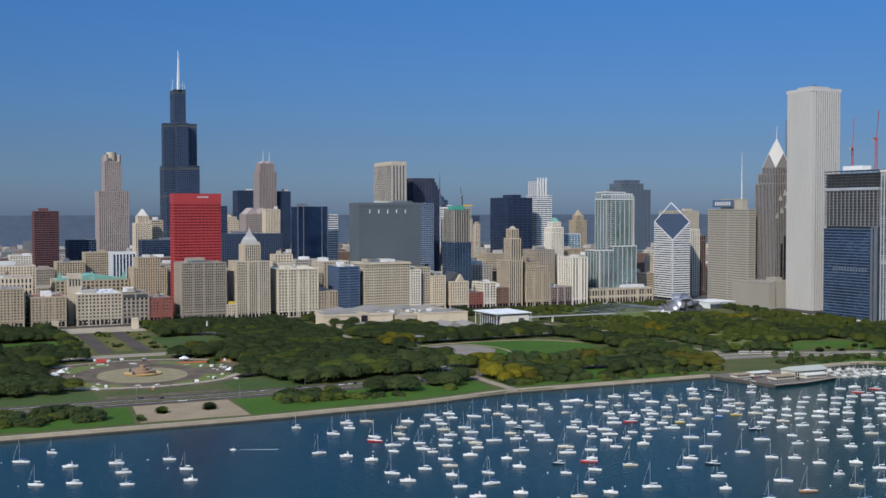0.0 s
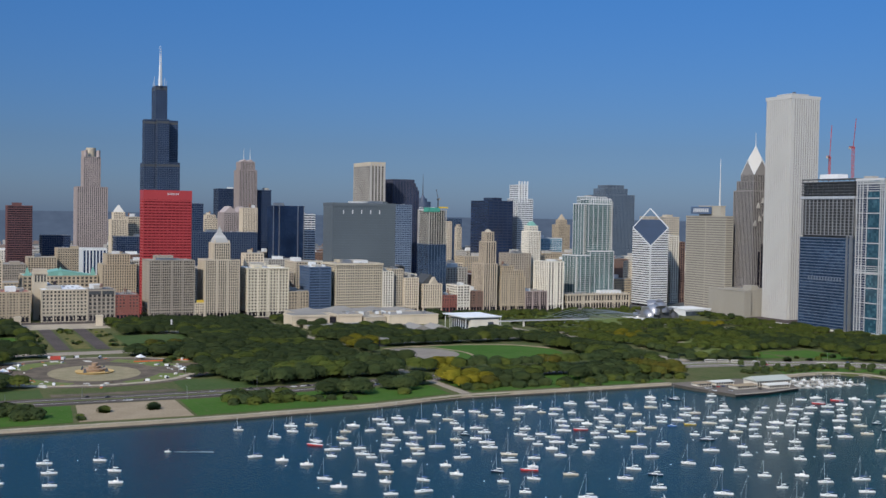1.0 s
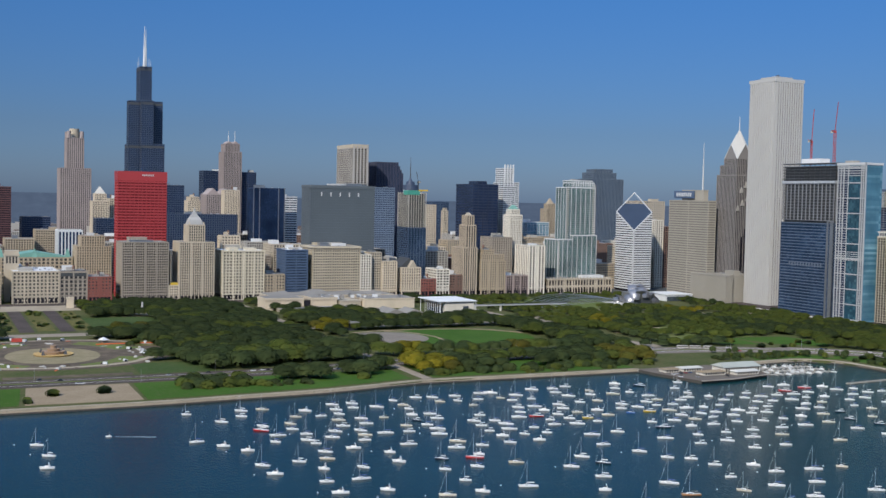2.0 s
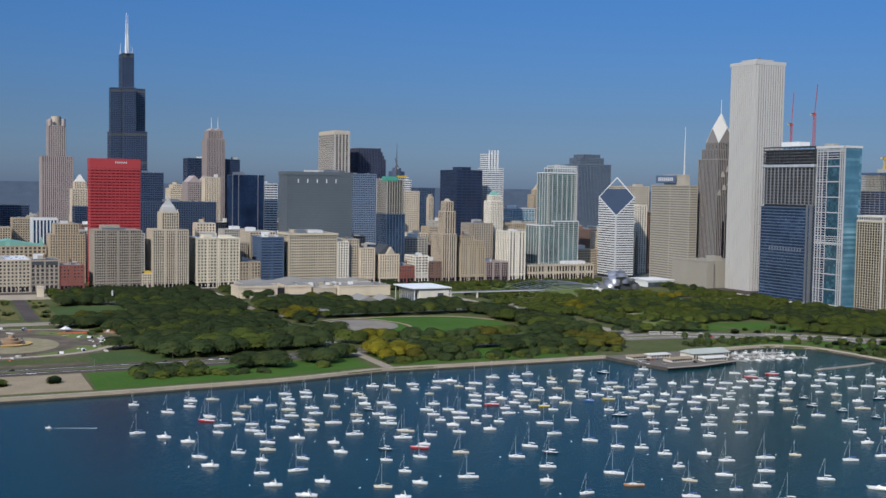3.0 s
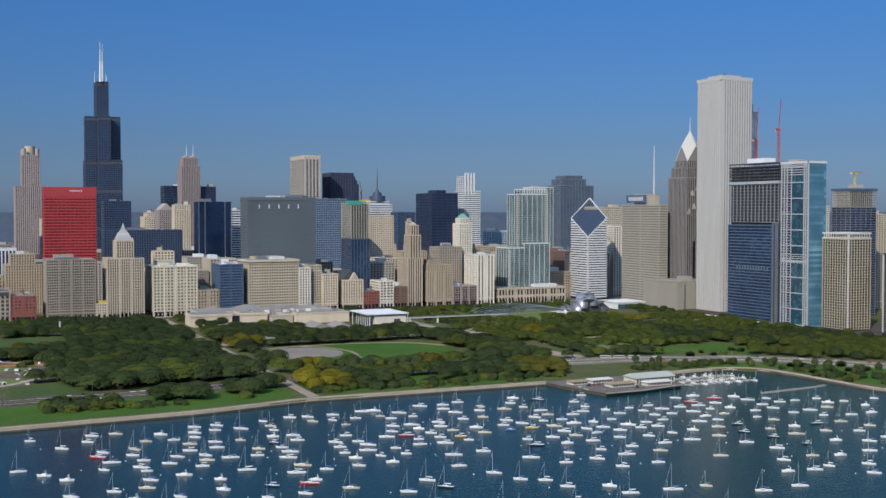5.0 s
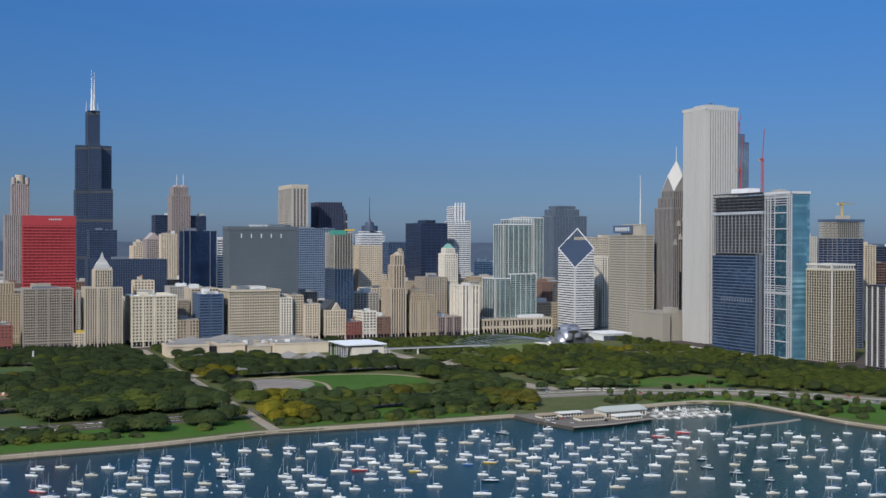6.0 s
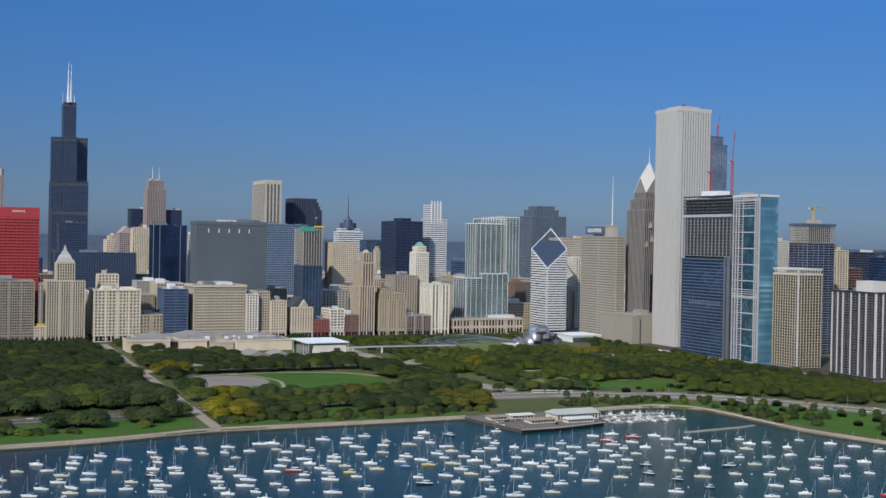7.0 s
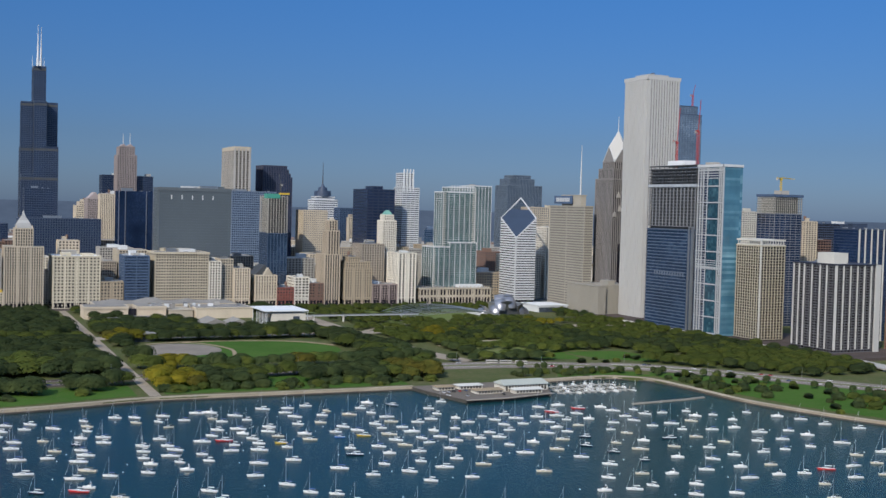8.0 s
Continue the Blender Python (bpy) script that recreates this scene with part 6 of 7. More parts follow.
NAMED = {(386, 605): "red", (488, 707): "red", (750, 736): "red", (778, 743): "red", (285, 724): "red", (521, 689): "yellow", (580, 695): "yellow", (598, 694): "cream",
         (563, 695): "blue", (458, 486): "wood", (365, 608): "navy", (642, 797): "navy", (554, 642): "navy", (453, 565): "navy", (723, 645): "navy", (708, 620): "navy",
         (715, 598): "navy", (777, 623): "navy", (720, 571): "navy", (398, 721): "navy", (815, 515): "red", (419, 511): "motor", (578, 430): "yacht", (281, 556): "motor", (250, 686): "motor",
         (261, 669): "motor", (342, 635): "motor", (290, 609): "motor"}
PROTO = {}


def boat_of(kind, size):
    key = (kind, size)
    if key not in PROTO:
        L = (7.0, 8.3, 9.6, 11.2)[size]
        long = ("small", "mid-sized", "long", "large")[size]
        if kind == "motor" or kind == "yacht":
            PROTO[key] = motorboat(L + (5 if kind == "yacht" else 0), HULLW, f"{long} white motorboat with dark windscreen, moored")
        else:
            mat, cover, word = {"white": (HULLW, CLOTHB, "white sailboat with blue sail cover"), "plain": (HULLW, CLOTHW, "white sailboat with white sail cover"), "cream": (HULLC, CLOTHG, "cream sailboat with dark sail cover"),
                                "navy": (HULLN, CLOTHW, "dark navy sailboat with white deck"), "red": (HULLR, CLOTHW, "red-hulled sailboat with white deck"), "yellow": (HULLY, CLOTHW, "yellow-hulled sailboat with white deck"),
                                "blue": (HULLB, CLOTHB, "blue-hulled sailboat with white deck"), "wood": (HULLO, CLOTHG, "varnished wooden sailboat with dark cover")}[kind]
            PROTO[key] = sailboat(L, mat, cover, f"{long} {word}, mast bare, moored")
        return PROTO[key], True
    return PROTO[key], False


rb = random.Random(5)
for x, y in MOORINGS:
    kind = NAMED.get((x, y)) or rb.choice(("white", "white", "white", "plain", "plain", "plain", "cream", "motor"))
    size = 3 if kind in ("yacht", "red", "wood") else rb.choice((0, 1, 1, 2, 2, 3))
    m = pose(x, y, 0.0, rb.uniform(-1.5, 1.5), 0, 152 + rb.gauss(0, 9))
    proto, fresh = boat_of(kind, size)
    if fresh:
        proto.matrix_basis = m
    else:
        copy_thing(proto, m)

# a small motorboat crossing the open water, foam behind it
FOAM = surface("white_foam", (0.42, 0.47, 0.48), rough=0.9, fine=2.5, rnd=0)
runner, _ = boat_of("motor", 0)
copy_thing(runner, pose(188, 738.5, -0.2, 0, -2, 163)).scale = (0.6, 0.6, 0.6)
g = Geo()
for i in range(14):
    u, w = i * 1.9, 0.35 + 0.06 * i
    cx, cy = 191.5 + u * 0.93, 737.4 - u * 0.36
    g.face((cx - 0.3 * w, cy - w, 0.05), (cx + 1.5, cy - w - 0.5, 0.05), (cx + 1.7, cy + w * 0.4, 0.05), (cx, cy + w * 0.6, 0.05))
tagged(part("boat_wake", g, FOAM), label="thin white foam trail behind a motorboat", category="wake", kind="structure")

# small white mooring buoys
buoy = tagged(part("mooring_buoy", Geo().cone(0, 0, -0.3, 0.15, 0.3, 0.38, 8).cone(0, 0, 0.15, 0.5, 0.38, 0.1, 8), HULLW), label="white floating mooring buoy", category="buoy", group="mooring buoys")
for i, (x, y) in enumerate(MOORINGS[::3]):
    m = pose(x - 11 + rb.uniform(-2, 2), y + 5 + rb.uniform(-3, 3), 0)
    if i == 0:
        buoy.matrix_basis = m
    else:
        copy_thing(buoy, m)

# ---- the museum across the avenue ----
LEAD = surface("weathered_lead_roof", (0.25, 0.235, 0.21), dark=0.7)
b = thing("museum", "long low limestone museum with blank walls and grey roofs", "museum", at=(590, 1440, 7))
put("gallery_block", Geo().box(489, 542, 1425, 1462, 3, 20.8).box(488.4, 542.6, 1424.2, 1462.7, 19.4, 22.4), CREAM, b, "blank cream limestone gallery wall")
put("gallery_block", Geo().box(553, 589, 1425, 1462, 3, 20.6).box(552.4, 589.6, 1424.2, 1462.7, 19.2, 22.2), CREAM, b, "blank cream limestone gallery wall")
for x0, x1, y0, y1, z in ((490, 541, 1426, 1461, 22.42), (554, 588, 1426, 1461, 22.22), (625, 697, 1413, 1459, 20.82), (508.5, 689.5, 1468.5, 1521.5, 21.52), (501, 599, 1345, 1415, 11.32)):
    put("flat_roof", Geo().box(x0, x1, y0, y1, z, z + 0.2), LEAD, b, "grey flat roof")
put("glass_link", Geo().box(542.8, 552.2, 1428, 1460, 3, 19), WINBRONZE, b, "dark glass link")
put("plinth", Geo().box(491, 588, 1417.5, 1424, 3, 10).box(490.4, 588.6, 1417, 1424, 10, 10.8), CREAM, b)
put("low_wing", Geo().box(500, 600, 1344, 1416, 3, 10.5).box(499.4, 600.6, 1343.4, 1416.6, 10.5, 11.3), LIME, b)
put("low_roof", Geo().prism(rect(520, 560, 1356, 1400), 11.5, 14, rect(530, 550, 1370, 1386)), LEAD, b, "grey hipped roof")
g = Geo()
windows_row(g, "y", 1343.2, 503, 598, 5.8, 8.6, 16, 0.5)
put("window", g, WIN, b, kind="stuff")
put("main_hall", Geo().box(508, 690, 1468, 1522, 3, 20.5).box(507.3, 690.7, 1467.3, 1522.7, 19.5, 21.5), LIME, b)
for x0, x1, h in ((515, 552, 24.5), (560, 604, 26), (612, 648, 24.5), (655, 684, 24)):
    roof_part = put("hipped_roof", Geo().prism(rect(x0, x1, 1472, 1518), 21.5, h, rect(x0 + 12, x1 - 12, 1488, 1502)), LEAD, b, "grey hipped roof with skylights")
    sky_light = put("skylight", Geo().prism(rect(x0 + 11, x1 - 11, 1487, 1503), h - 0.5, h + 1.6, rect(x0 + 15, x1 - 15, 1494, 1496)), LEAD, b)
    under(sky_light, roof_part)
rm = random.Random(8)
for i in range(18):
    x, y, s = rm.uniform(560, 684), rm.uniform(1428, 1456), rm.uniform(1.2, 3.4)
    put("roof_plant", Geo().box(x - s, x + s, y - s * 0.7, y + s * 0.7, 20, 22.4 + s * rm.uniform(0.5, 1.0)), rm.choice((STEEL, ROOF, CONC, ROOFW)), b)
put("middle_hall", Geo().box(592, 622, 1420, 1462, 3, 17).box(591.4, 622.6, 1419.4, 1462.6, 17, 18), LIME, b)
put("north_gallery", Geo().box(624, 698, 1412, 1460, 3, 19.6).box(623.4, 698.6, 1411.4, 1460.6, 19.6, 20.8), CREAM, b, "pale flat-roofed gallery")
put("pitched_hall", gable(604, 640, 1296, 1340, 11, 18), LEAD, b, "grey pitched roof")
put("hall_wall", Geo().box(606, 638, 1298, 1338, 3, 11), LIME, b)
put("pitched_hall", gable(642, 668, 1310, 1345, 11, 16), LEAD, b, "grey pitched roof")
put("hall_wall", Geo().box(644, 666, 1312, 1343, 3, 11), LIME, b)
b = thing("modern_wing", "white museum wing with a floating flat roof", "museum", at=(706, 1326, 6))
put("wall", Geo().box(690, 732, 1295.6, 1350, 3, 24.6), WHITE, b, "white limestone wall")
put("south_glass", Geo().box(688.8, 690.2, 1302, 1348, 8, 22), WINBLUE, b, "tall glass front")
put("window", Geo().box(716, 724, 1294.9, 1296, 9, 20), WINGREY, b)
for x in range(8):
    put("fin", Geo().box(684.6, 685.1, 1300 + x * 6.6, 1300.6 + x * 6.6, 4, 25.3), WHITEMET, b)
put("floating_roof", Geo().box(680, 735, 1293, 1359, 26, 27.2).box(682, 733, 1295, 1357, 25.4, 26), ROOFW, b, "thin white floating roof")
for x in (683, 734):
    for y in (1294.2, 1357):
        put("column", Geo().cone(x, y, 4, 25.6, 0.45, 0.4, 8), WHITEMET, b)
b = thing("footbridge", "slim white footbridge rising to the museum", "bridge", at=(800, 1350, 6))
put("deck", Geo().prism([(735, 1347), (905, 1347), (905, 1352), (735, 1352)], 14, 15.4), WHITEMET, b)
for x in (760, 800, 840, 880):
    put("bridge_pier", Geo().box(x - 0.8, x + 0.8, 1348, 1351, 4, 14), CONCW, b)
put("railing", Geo().box(735, 905, 1346.8, 1347.1, 15.4, 16.5), STEEL, b)
b = thing("bandshell", "low dark bandshell with a slanted white side", "bandshell", at=(515, 1205, 5))
put("stage_house", Geo().box(506, 532, 1196, 1216, 3, 14), DARKMET, b)
put("slanted_wing", Geo().prism([(496, 1194), (507, 1194), (507, 1200), (496, 1200)], 4, 13, [(505, 1194), (507, 1194), (507, 1200), (505, 1200)]), ROOFW, b, "slanted white wing wall")
put("roof", Geo().box(504, 534, 1194, 1218, 14, 15), ROOF, b)

# ---- the pavilion of curled steel ----
PAVSTEEL = surface("brushed_steel_sheet", (0.36, 0.355, 0.37), dark=0.5, rough=0.38, metal=0.7, big=0.2, rnd=0.25)


def ribbon(x, y, z, r, width, sweep, heading, bow, lean):
    """A steel sheet that rises from (x, y, z) facing heading, bowed along its width; it curls over outwards (lean 1) or back (lean -1)."""
    n, k = 9, 7
    h = radians(heading)
    out, side = Vector((math.cos(h), math.sin(h), 0)), Vector((-math.sin(h), math.cos(h), 0))
    g = Geo()
    for s in (0.0, 0.5):
        for i in range(n + 1):
            a = radians(sweep) * i / n
            for j in range(k + 1):
                u = 2 * j / k - 1
                rr = (r - s) * (1 - 0.12 * u * u)
                p = Vector((x, y, z)) + out * (lean * rr * (1 - math.cos(a)) - bow * u * u) + side * (u * width / 2 * (1 + 0.35 * i / n))
                g.v.append((p.x, p.y, p.z + rr * 1.15 * math.sin(min(a, math.pi / 2)) + (rr * 0.5 * (math.sin(a) - 1) if a > math.pi / 2 else 0)))
    m = (n + 1) * (k + 1)
    for i in range(n):
        for j in range(k):
            q = i * (k + 1) + j
            g.f += [(q, q + 1, q + k + 2, q + k + 1), (q + m, q + m + k + 1, q + m + k + 2, q + m + 1)]
    return g


b = thing("music_pavilion", "pavilion crowned with curling brushed steel sheets", "pavilion", at=(1062, 1385, 7))
put("stage_house", Geo().box(1044, 1084, 1388, 1416, 3, 24), STEEL, b)
# solid panel on the front: the opening's shade put into a dark colour
put("stage_opening", Geo().box(1048, 1080, 1386.8, 1388.2, 7, 20), DARKMET, b, "dark panel for the shaded stage opening")
for px, py, z, r, w, sw, hd, bow, ln in ((1036, 1388, 7, 13, 15, 95, 215, 3, -1), (1030, 1396, 9, 11, 12, 80, 180, 2, 1), (1045, 1382, 14, 13, 14, 100, 240, 4, -1), (1056, 1386, 15, 12, 13, 70, 265, 2, 1), (1068, 1382, 17, 13, 15, 105, 285, 4, -1),
                                        (1080, 1388, 12, 12, 13, 80, 315, 2, 1), (1088, 1386, 7, 13, 16, 100, 300, 4, -1), (1098, 1392, 6, 10, 12, 95, 320, 3, -1), (1052, 1396, 20, 13, 16, 95, 235, 3, -1), (1076, 1396, 22, 12, 16, 90, 310, 3, -1), (1026, 1400, 6, 9, 12, 100, 230, 3, -1)):
    smooth(put("steel_sheet", ribbon(px, py, z, r, w, sw, hd, bow, ln), PAVSTEEL, b, "curling brushed steel sheet"))
put("front_terrace", Geo().box(1012, 1046, 1352, 1420, 3, 9), CONCW, b)
b = thing("trellis", "arched steel trellis over the great lawn", "trellis", at=(940, 1380, 7))
for i in range(6):
    for sgn in (-1, 1):
        g = Geo()
        pts = []
        for j in range(13):
            u = j / 12
            x = 868 + 165 * u
            y = 1345 + 13 * i + sgn * 30 * math.sin(u * math.pi)
            pts.append((x, y, gz(x, y) + 2 + 10 * math.sin(u * math.pi) ** 0.7))
        g.tube(pts, 0.5)
        put("steel_pipe", g, STEEL, b)
b = thing("theatre_hall", "low white theatre hall beside the pavilion", "theatre", at=(1150, 1430, 7))
put("hall", Geo().box(1122, 1172, 1410, 1460, 3, 17).box(1121, 1173, 1409, 1461, 17, 18.5), ROOFW, b)
put("glass_front", Geo().box(1124, 1170, 1409.2, 1410.4, 6, 15), WINGREY, b)
b = thing("peristyle", "small pale park pavilion among trees", "pavilion", at=(1030, 1205, 6))
put("house", Geo().box(1020, 1048, 1196, 1214, 3, 9.5), CONCW, b)
put("roof", Geo().box(1016, 1052, 1193, 1217, 9.5, 10.6), TAN, b)

# ---- the fountain place ----
b = thing("fountain", "tiered pink stone fountain on a round plaza", "fountain", at=(190, 1098, 5))
for nm, r, z0, z1 in (("lower_basin", 18, 4.5, 6.4), ("middle_basin", 10.5, 6.0, 8.8), ("upper_basin", 6, 8.5, 11.3), ("top_bowl", 2.8, 11, 14)):
    put(nm, Geo().cone(190, 1092, z0, z1, r * 0.92, r, 28), surface("yellow_stone", (0.50, 0.33, 0.12)) if nm == "lower_basin" else surface("pink_fountain_stone", (0.36, 0.24, 0.15)), b)
for i in range(4):
    a = math.tau * i / 4 + 0.78
    put("bronze_group", pyramid(190 + 14 * math.cos(a) - 1.6, 190 + 14 * math.cos(a) + 1.6, 1092 + 14 * math.sin(a) - 1.6, 1092 + 14 * math.sin(a) + 1.6, 6.5, 10, 0.3), DARKMET, b)
tent = thing("event_tent", "white peaked event tent", "tent", "tents round the plaza", at=(0, 0, 0))
part("canopy", Geo().prism(rect(-4, 4, -4, 4), 2.6, 5.2, rect(-0.3, 0.3, -0.3, 0.3)), ROOFW, tent)
for x in (-3.8, 3.8):
    for y in (-3.8, 3.8):
        part("pole", Geo().box(x - 0.1, x + 0.1, y - 0.1, y + 0.1, 0, 2.6), STEEL, tent)
spots_t = [(118, 1120), (110, 1104), (246, 1168), (270, 1070), (282, 1080)]
for i, (x, y) in enumerate(spots_t):
    m = pose(x, y, gz(x, y), 0, 0, 15 * i)
    if i == 0:
        tent.matrix_basis = m
    else:
        copy_thing(tent, m)
truck_r = surface("red_lorry_paint", (0.50, 0.07, 0.05), rnd=0)
b = thing("red_lorry", "red and white service lorry parked by the plaza", "lorry", at=(166, 1188, 5))
put("box", Geo().box(160, 170, 1187, 1190, 6, 9.4), truck_r, b)
put("cab", Geo().box(170.3, 173, 1187.1, 1189.9, 5.8, 8.4), ROOFW, b)
put("chassis", Geo().box(160, 173, 1187.4, 1189.6, 5.2, 6), DARKMET, b)
b = thing("orange_fence", "orange construction fence along the garden", "fence", at=(262, 1150, 5))
ORANGE = surface("orange_mesh", (0.60, 0.13, 0.04), rnd=0)
for i in range(9):
    x = 236 + i * 7.5
    put("fence_panel", Geo().box(x, x + 7.2, 1148, 1148.3, 4.3, 6.8), ORANGE, b)
b = thing("monument_column", "slim white monument column among the trees", "monument", at=(330, 1425, 7))
put("shaft", Geo().cone(330, 1425, 7, 21, 1.3, 1.1, 10), WHITEST, b)
put("base", Geo().box(327, 333, 1422, 1428, 5.5, 8.5), WHITEST, b)
for x in (152, 252):
    b = thing("stone_pylon", "square cream stone pylon at the plaza", "monument", "plaza pylons", at=(x, 1500, 7))
    put("shaft", Geo().box(x - 4, x + 4, 1496, 1504, 5, 22), CREAM, b)
    put("cap", Geo().box(x - 4.6, x + 4.6, 1495.4, 1504.6, 20, 21.5), LIME, b)

# ---- the harbour mole and its clubhouses ----
MOLE = [(686, 866), (690, 838), (703, 789), (740, 790), (788, 801), (800, 826), (770, 868)]
tagged(part("mole_wall", Geo().prism(MOLE, -3, 2.55), WETSTONE), label="dark wet stone wall of the mole", category="pier", kind="structure")
tagged(part("harbour_mole", Geo().prism([(745 + (x - 745) * 0.985, 828 + (y - 828) * 0.985) for x, y in MOLE], 2.0, 2.7), land_material("mole_paving", (0.125, 0.108, 0.09), (0.16, 0.138, 0.115), (0.09, 0.08, 0.07), 0.05)), label="paved harbour mole with a stone edge", category="pier", kind="structure")
tagged(part("mole_edge", Geo().prism([(702, 787), (741, 788), (790, 799.4), (788.5, 801.2), (740, 790.2), (703, 789.2)], 2.3, 3.0), GREYST), label="grey stone edge of the mole", category="pier", kind="structure")
def clubhouse(name, label, x0, x1, y0, y1, z1, pitch, roofmat):
    b = thing(name, label, "clubhouse", at=((x0 + x1) / 2, (y0 + y1) / 2, 2.7))
    wall_part = put("wall", Geo().box(x0, x1, y0, y1, 2.4, z1), WHITE, b)
    cy = (y0 + y1) / 2
    put("roof", Geo().prism(rect(x0 - 1.2, x1 + 1.2, y0 - 1.2, y1 + 1.2), z1, z1 + pitch, rect(x0 + 1, x1 - 1, cy - 0.3, cy + 0.3)), roofmat, b, "pale pitched metal roof")
    g = Geo()
    windows_row(g, "y", y0, x0 + 1, x1 - 1, 3.4, z1 - 0.6, max(3, int((x1 - x0) / 3)), 0.6)
    under(put("window", g, WIN, b, kind="stuff"), wall_part)
    return b


clubhouse("yacht_club", "white yacht clubhouse with a pale metal roof", 752, 794, 818, 836, 8.0, 3.4, surface("grey_green_metal_roof", (0.40, 0.42, 0.37), rnd=0))
clubhouse("yacht_club_wing", "low white club wing with flat pitched roof", 756, 782, 806, 815, 5.6, 1.6, CONCW)
clubhouse("harbour_office", "low harbour office with pale roof", 724, 748, 812, 824, 5.4, 1.4, SANDY)
clubhouse("boat_shed", "long low boat shed with a pale roof", 700, 716, 838, 848, 5.2, 1.2, SANDY)
clubhouse("boat_shed", "white boat shed with a low roof", 720, 742, 838, 848, 5.6, 1.3, CONCW)
for y in (810, 826, 842):
    b = thing("floating_dock", "narrow grey floating dock", "dock", "harbour docks", at=(840, y, 0))
    put("walkway", Geo().box(800, 874, y - 1.1, y + 1.1, 0.1, 0.7), CONC, b)
    g = Geo()
    for i in range(12):
        x = 803 + i * 6.2
        g.box(x - 0.4, x + 0.4, y - 7, y + 7, 0.15, 0.6)
    put("finger_pier", g, CONC, b, kind="stuff")
    g = Geo()
    for i in range(13):
        g.cone(800 + i * 6.1, y + 1.4, -1, 3.6, 0.2, 0.2, 6)
    put("mooring_pile", g, TAN, b, kind="stuff")
tagged(part("jetty", Geo().prism([(832, 745), (893, 751), (912, 756), (912, 759), (892, 754.5), (832, 748.5)], -3, 0.9), GREYST), label="low concrete jetty across the basin", category="jetty", kind="structure")
small = motorboat(7.0, HULLW, "small white motorboat lying at a dock")
ro = random.Random(9)
first = True
for y in (810, 826, 842):
    for i in range(12):
        for sgn in (-1, 1):
            if ro.random() < 0.72:
                continue
            m = pose(806 + i * 6.2 + ro.uniform(-0.4, 0.4), y + sgn * 4.6, 0, 0, 0, 90 * sgn + ro.uniform(-4, 4))
            if first:
                small.matrix_basis, first = m, False
            elif ro.random() < 0.6:
                proto, _ = boat_of("plain", 0)
                copy_thing(proto, m)
            else:
                copy_thing(small, m)

# ---- hedges and shrubs on the shore ----
SHRUB_ARRAYS = [crown_arrays(40 + i, 2.6 + 0.5 * i, 4.8 + 0.75 * i, -0.48 - 0.07 * i, 130, 0.55) for i in range(3)]
SHRUBS = [blades("shrub", c, nrm, LEAF[k]) for (c, nrm), k in zip(SHRUB_ARRAYS, ("green", "olive", "green"))]
SHRUB_REST = [[], [], []]
def shrub(x, y, i, s=1.0):
    if i >= 290:
        a = radians((i * 77) % 360)
        m3 = np.array([[math.cos(a), math.sin(a), 0], [-math.sin(a), math.cos(a), 0], [0, 0, 1]]) * (1.3 * s, 1.3 * s, 0.85 * s)
        SHRUB_REST[i % 3].append((SHRUB_ARRAYS[i % 3][0] @ m3 + (x, y, gz(x, y)), SHRUB_ARRAYS[i % 3][1]))
        return
    ob = tagged(new("shrub", SHRUBS[i % 3]), label="rounded green shrub on the lakefront lawn" if i % 3 != 1 else "rounded olive shrub on the lakefront lawn", category="shrub", group="lakefront shrubs")
    ob.matrix_basis = pose(x, y, gz(x, y), 0, 0, (i * 77) % 360)
    ob.scale = (1.3 * s, 1.3 * s, 0.85 * s)


rs = random.Random(17)
k = 0
for x0, x1, y0, y1, n, s in ((-30, 118, 868, 915, 90, 1.5), (268, 326, 880, 916, 30, 1.5), (330, 372, 876, 892, 9, 1.0), (408, 430, 888, 894, 3, 1.1), (484, 735, 886, 902, 54, 1.2), (520, 700, 876, 884, 12, 0.7),
                             (800, 905, 884, 905, 26, 1.0), (915, 990, 740, 830, 22, 1.1), (985, 1080, 600, 700, 24, 1.2), (1010, 1130, 500, 640, 24, 1.3), (168, 172, 880, 886, 1, 1.0), (205, 209, 882, 888, 1, 1.0), (142, 150, 855, 868, 4, 0.8), (848, 884, 862, 880, 14, 0.8), (925, 1000, 770, 850, 26, 0.9), (950, 1080, 640, 760, 30, 1.0), (890, 985, 890, 960, 16, 0.9), (1020, 1150, 480, 700, 18, 1.1)):
    for _ in range(n):
        x, y = rs.uniform(x0, x1), rs.uniform(y0, y1)
        if off_drive(x, y) > 20 and y > shore(x) + 12:
            shrub(x, y, k, s * rs.uniform(0.7, 1.25))
            k += 1
def verge(u):
    """A place on the lakeward verge of the drive's curve, u from 0 to 1."""
    x = 850 + 280 * u
    y = float(np.interp(x, LSD_X, LSD_Y))
    return x - 24 - 10 * u, y - 20 - 8 * math.sin(9 * u)


# young trees between the basin and the drive
for x, y in ((812, 885), (826, 884), (850, 880), (868, 872), (905, 850), (918, 838), (935, 818), (944, 790), (968, 770), (990, 738), (1002, 700), (1030, 690), (1046, 640), (1080, 590), (1090, 560), (1062, 655), (925, 845), (955, 800), (882, 882), (896, 866)):
    x, y = (x + 14, y + 14) if x > 890 else (x, y + 4)
    tree(rs.choice(("green", "green", "olive")), 4, x, y, rs.uniform(0, 360), rs.uniform(0.55, 0.8))

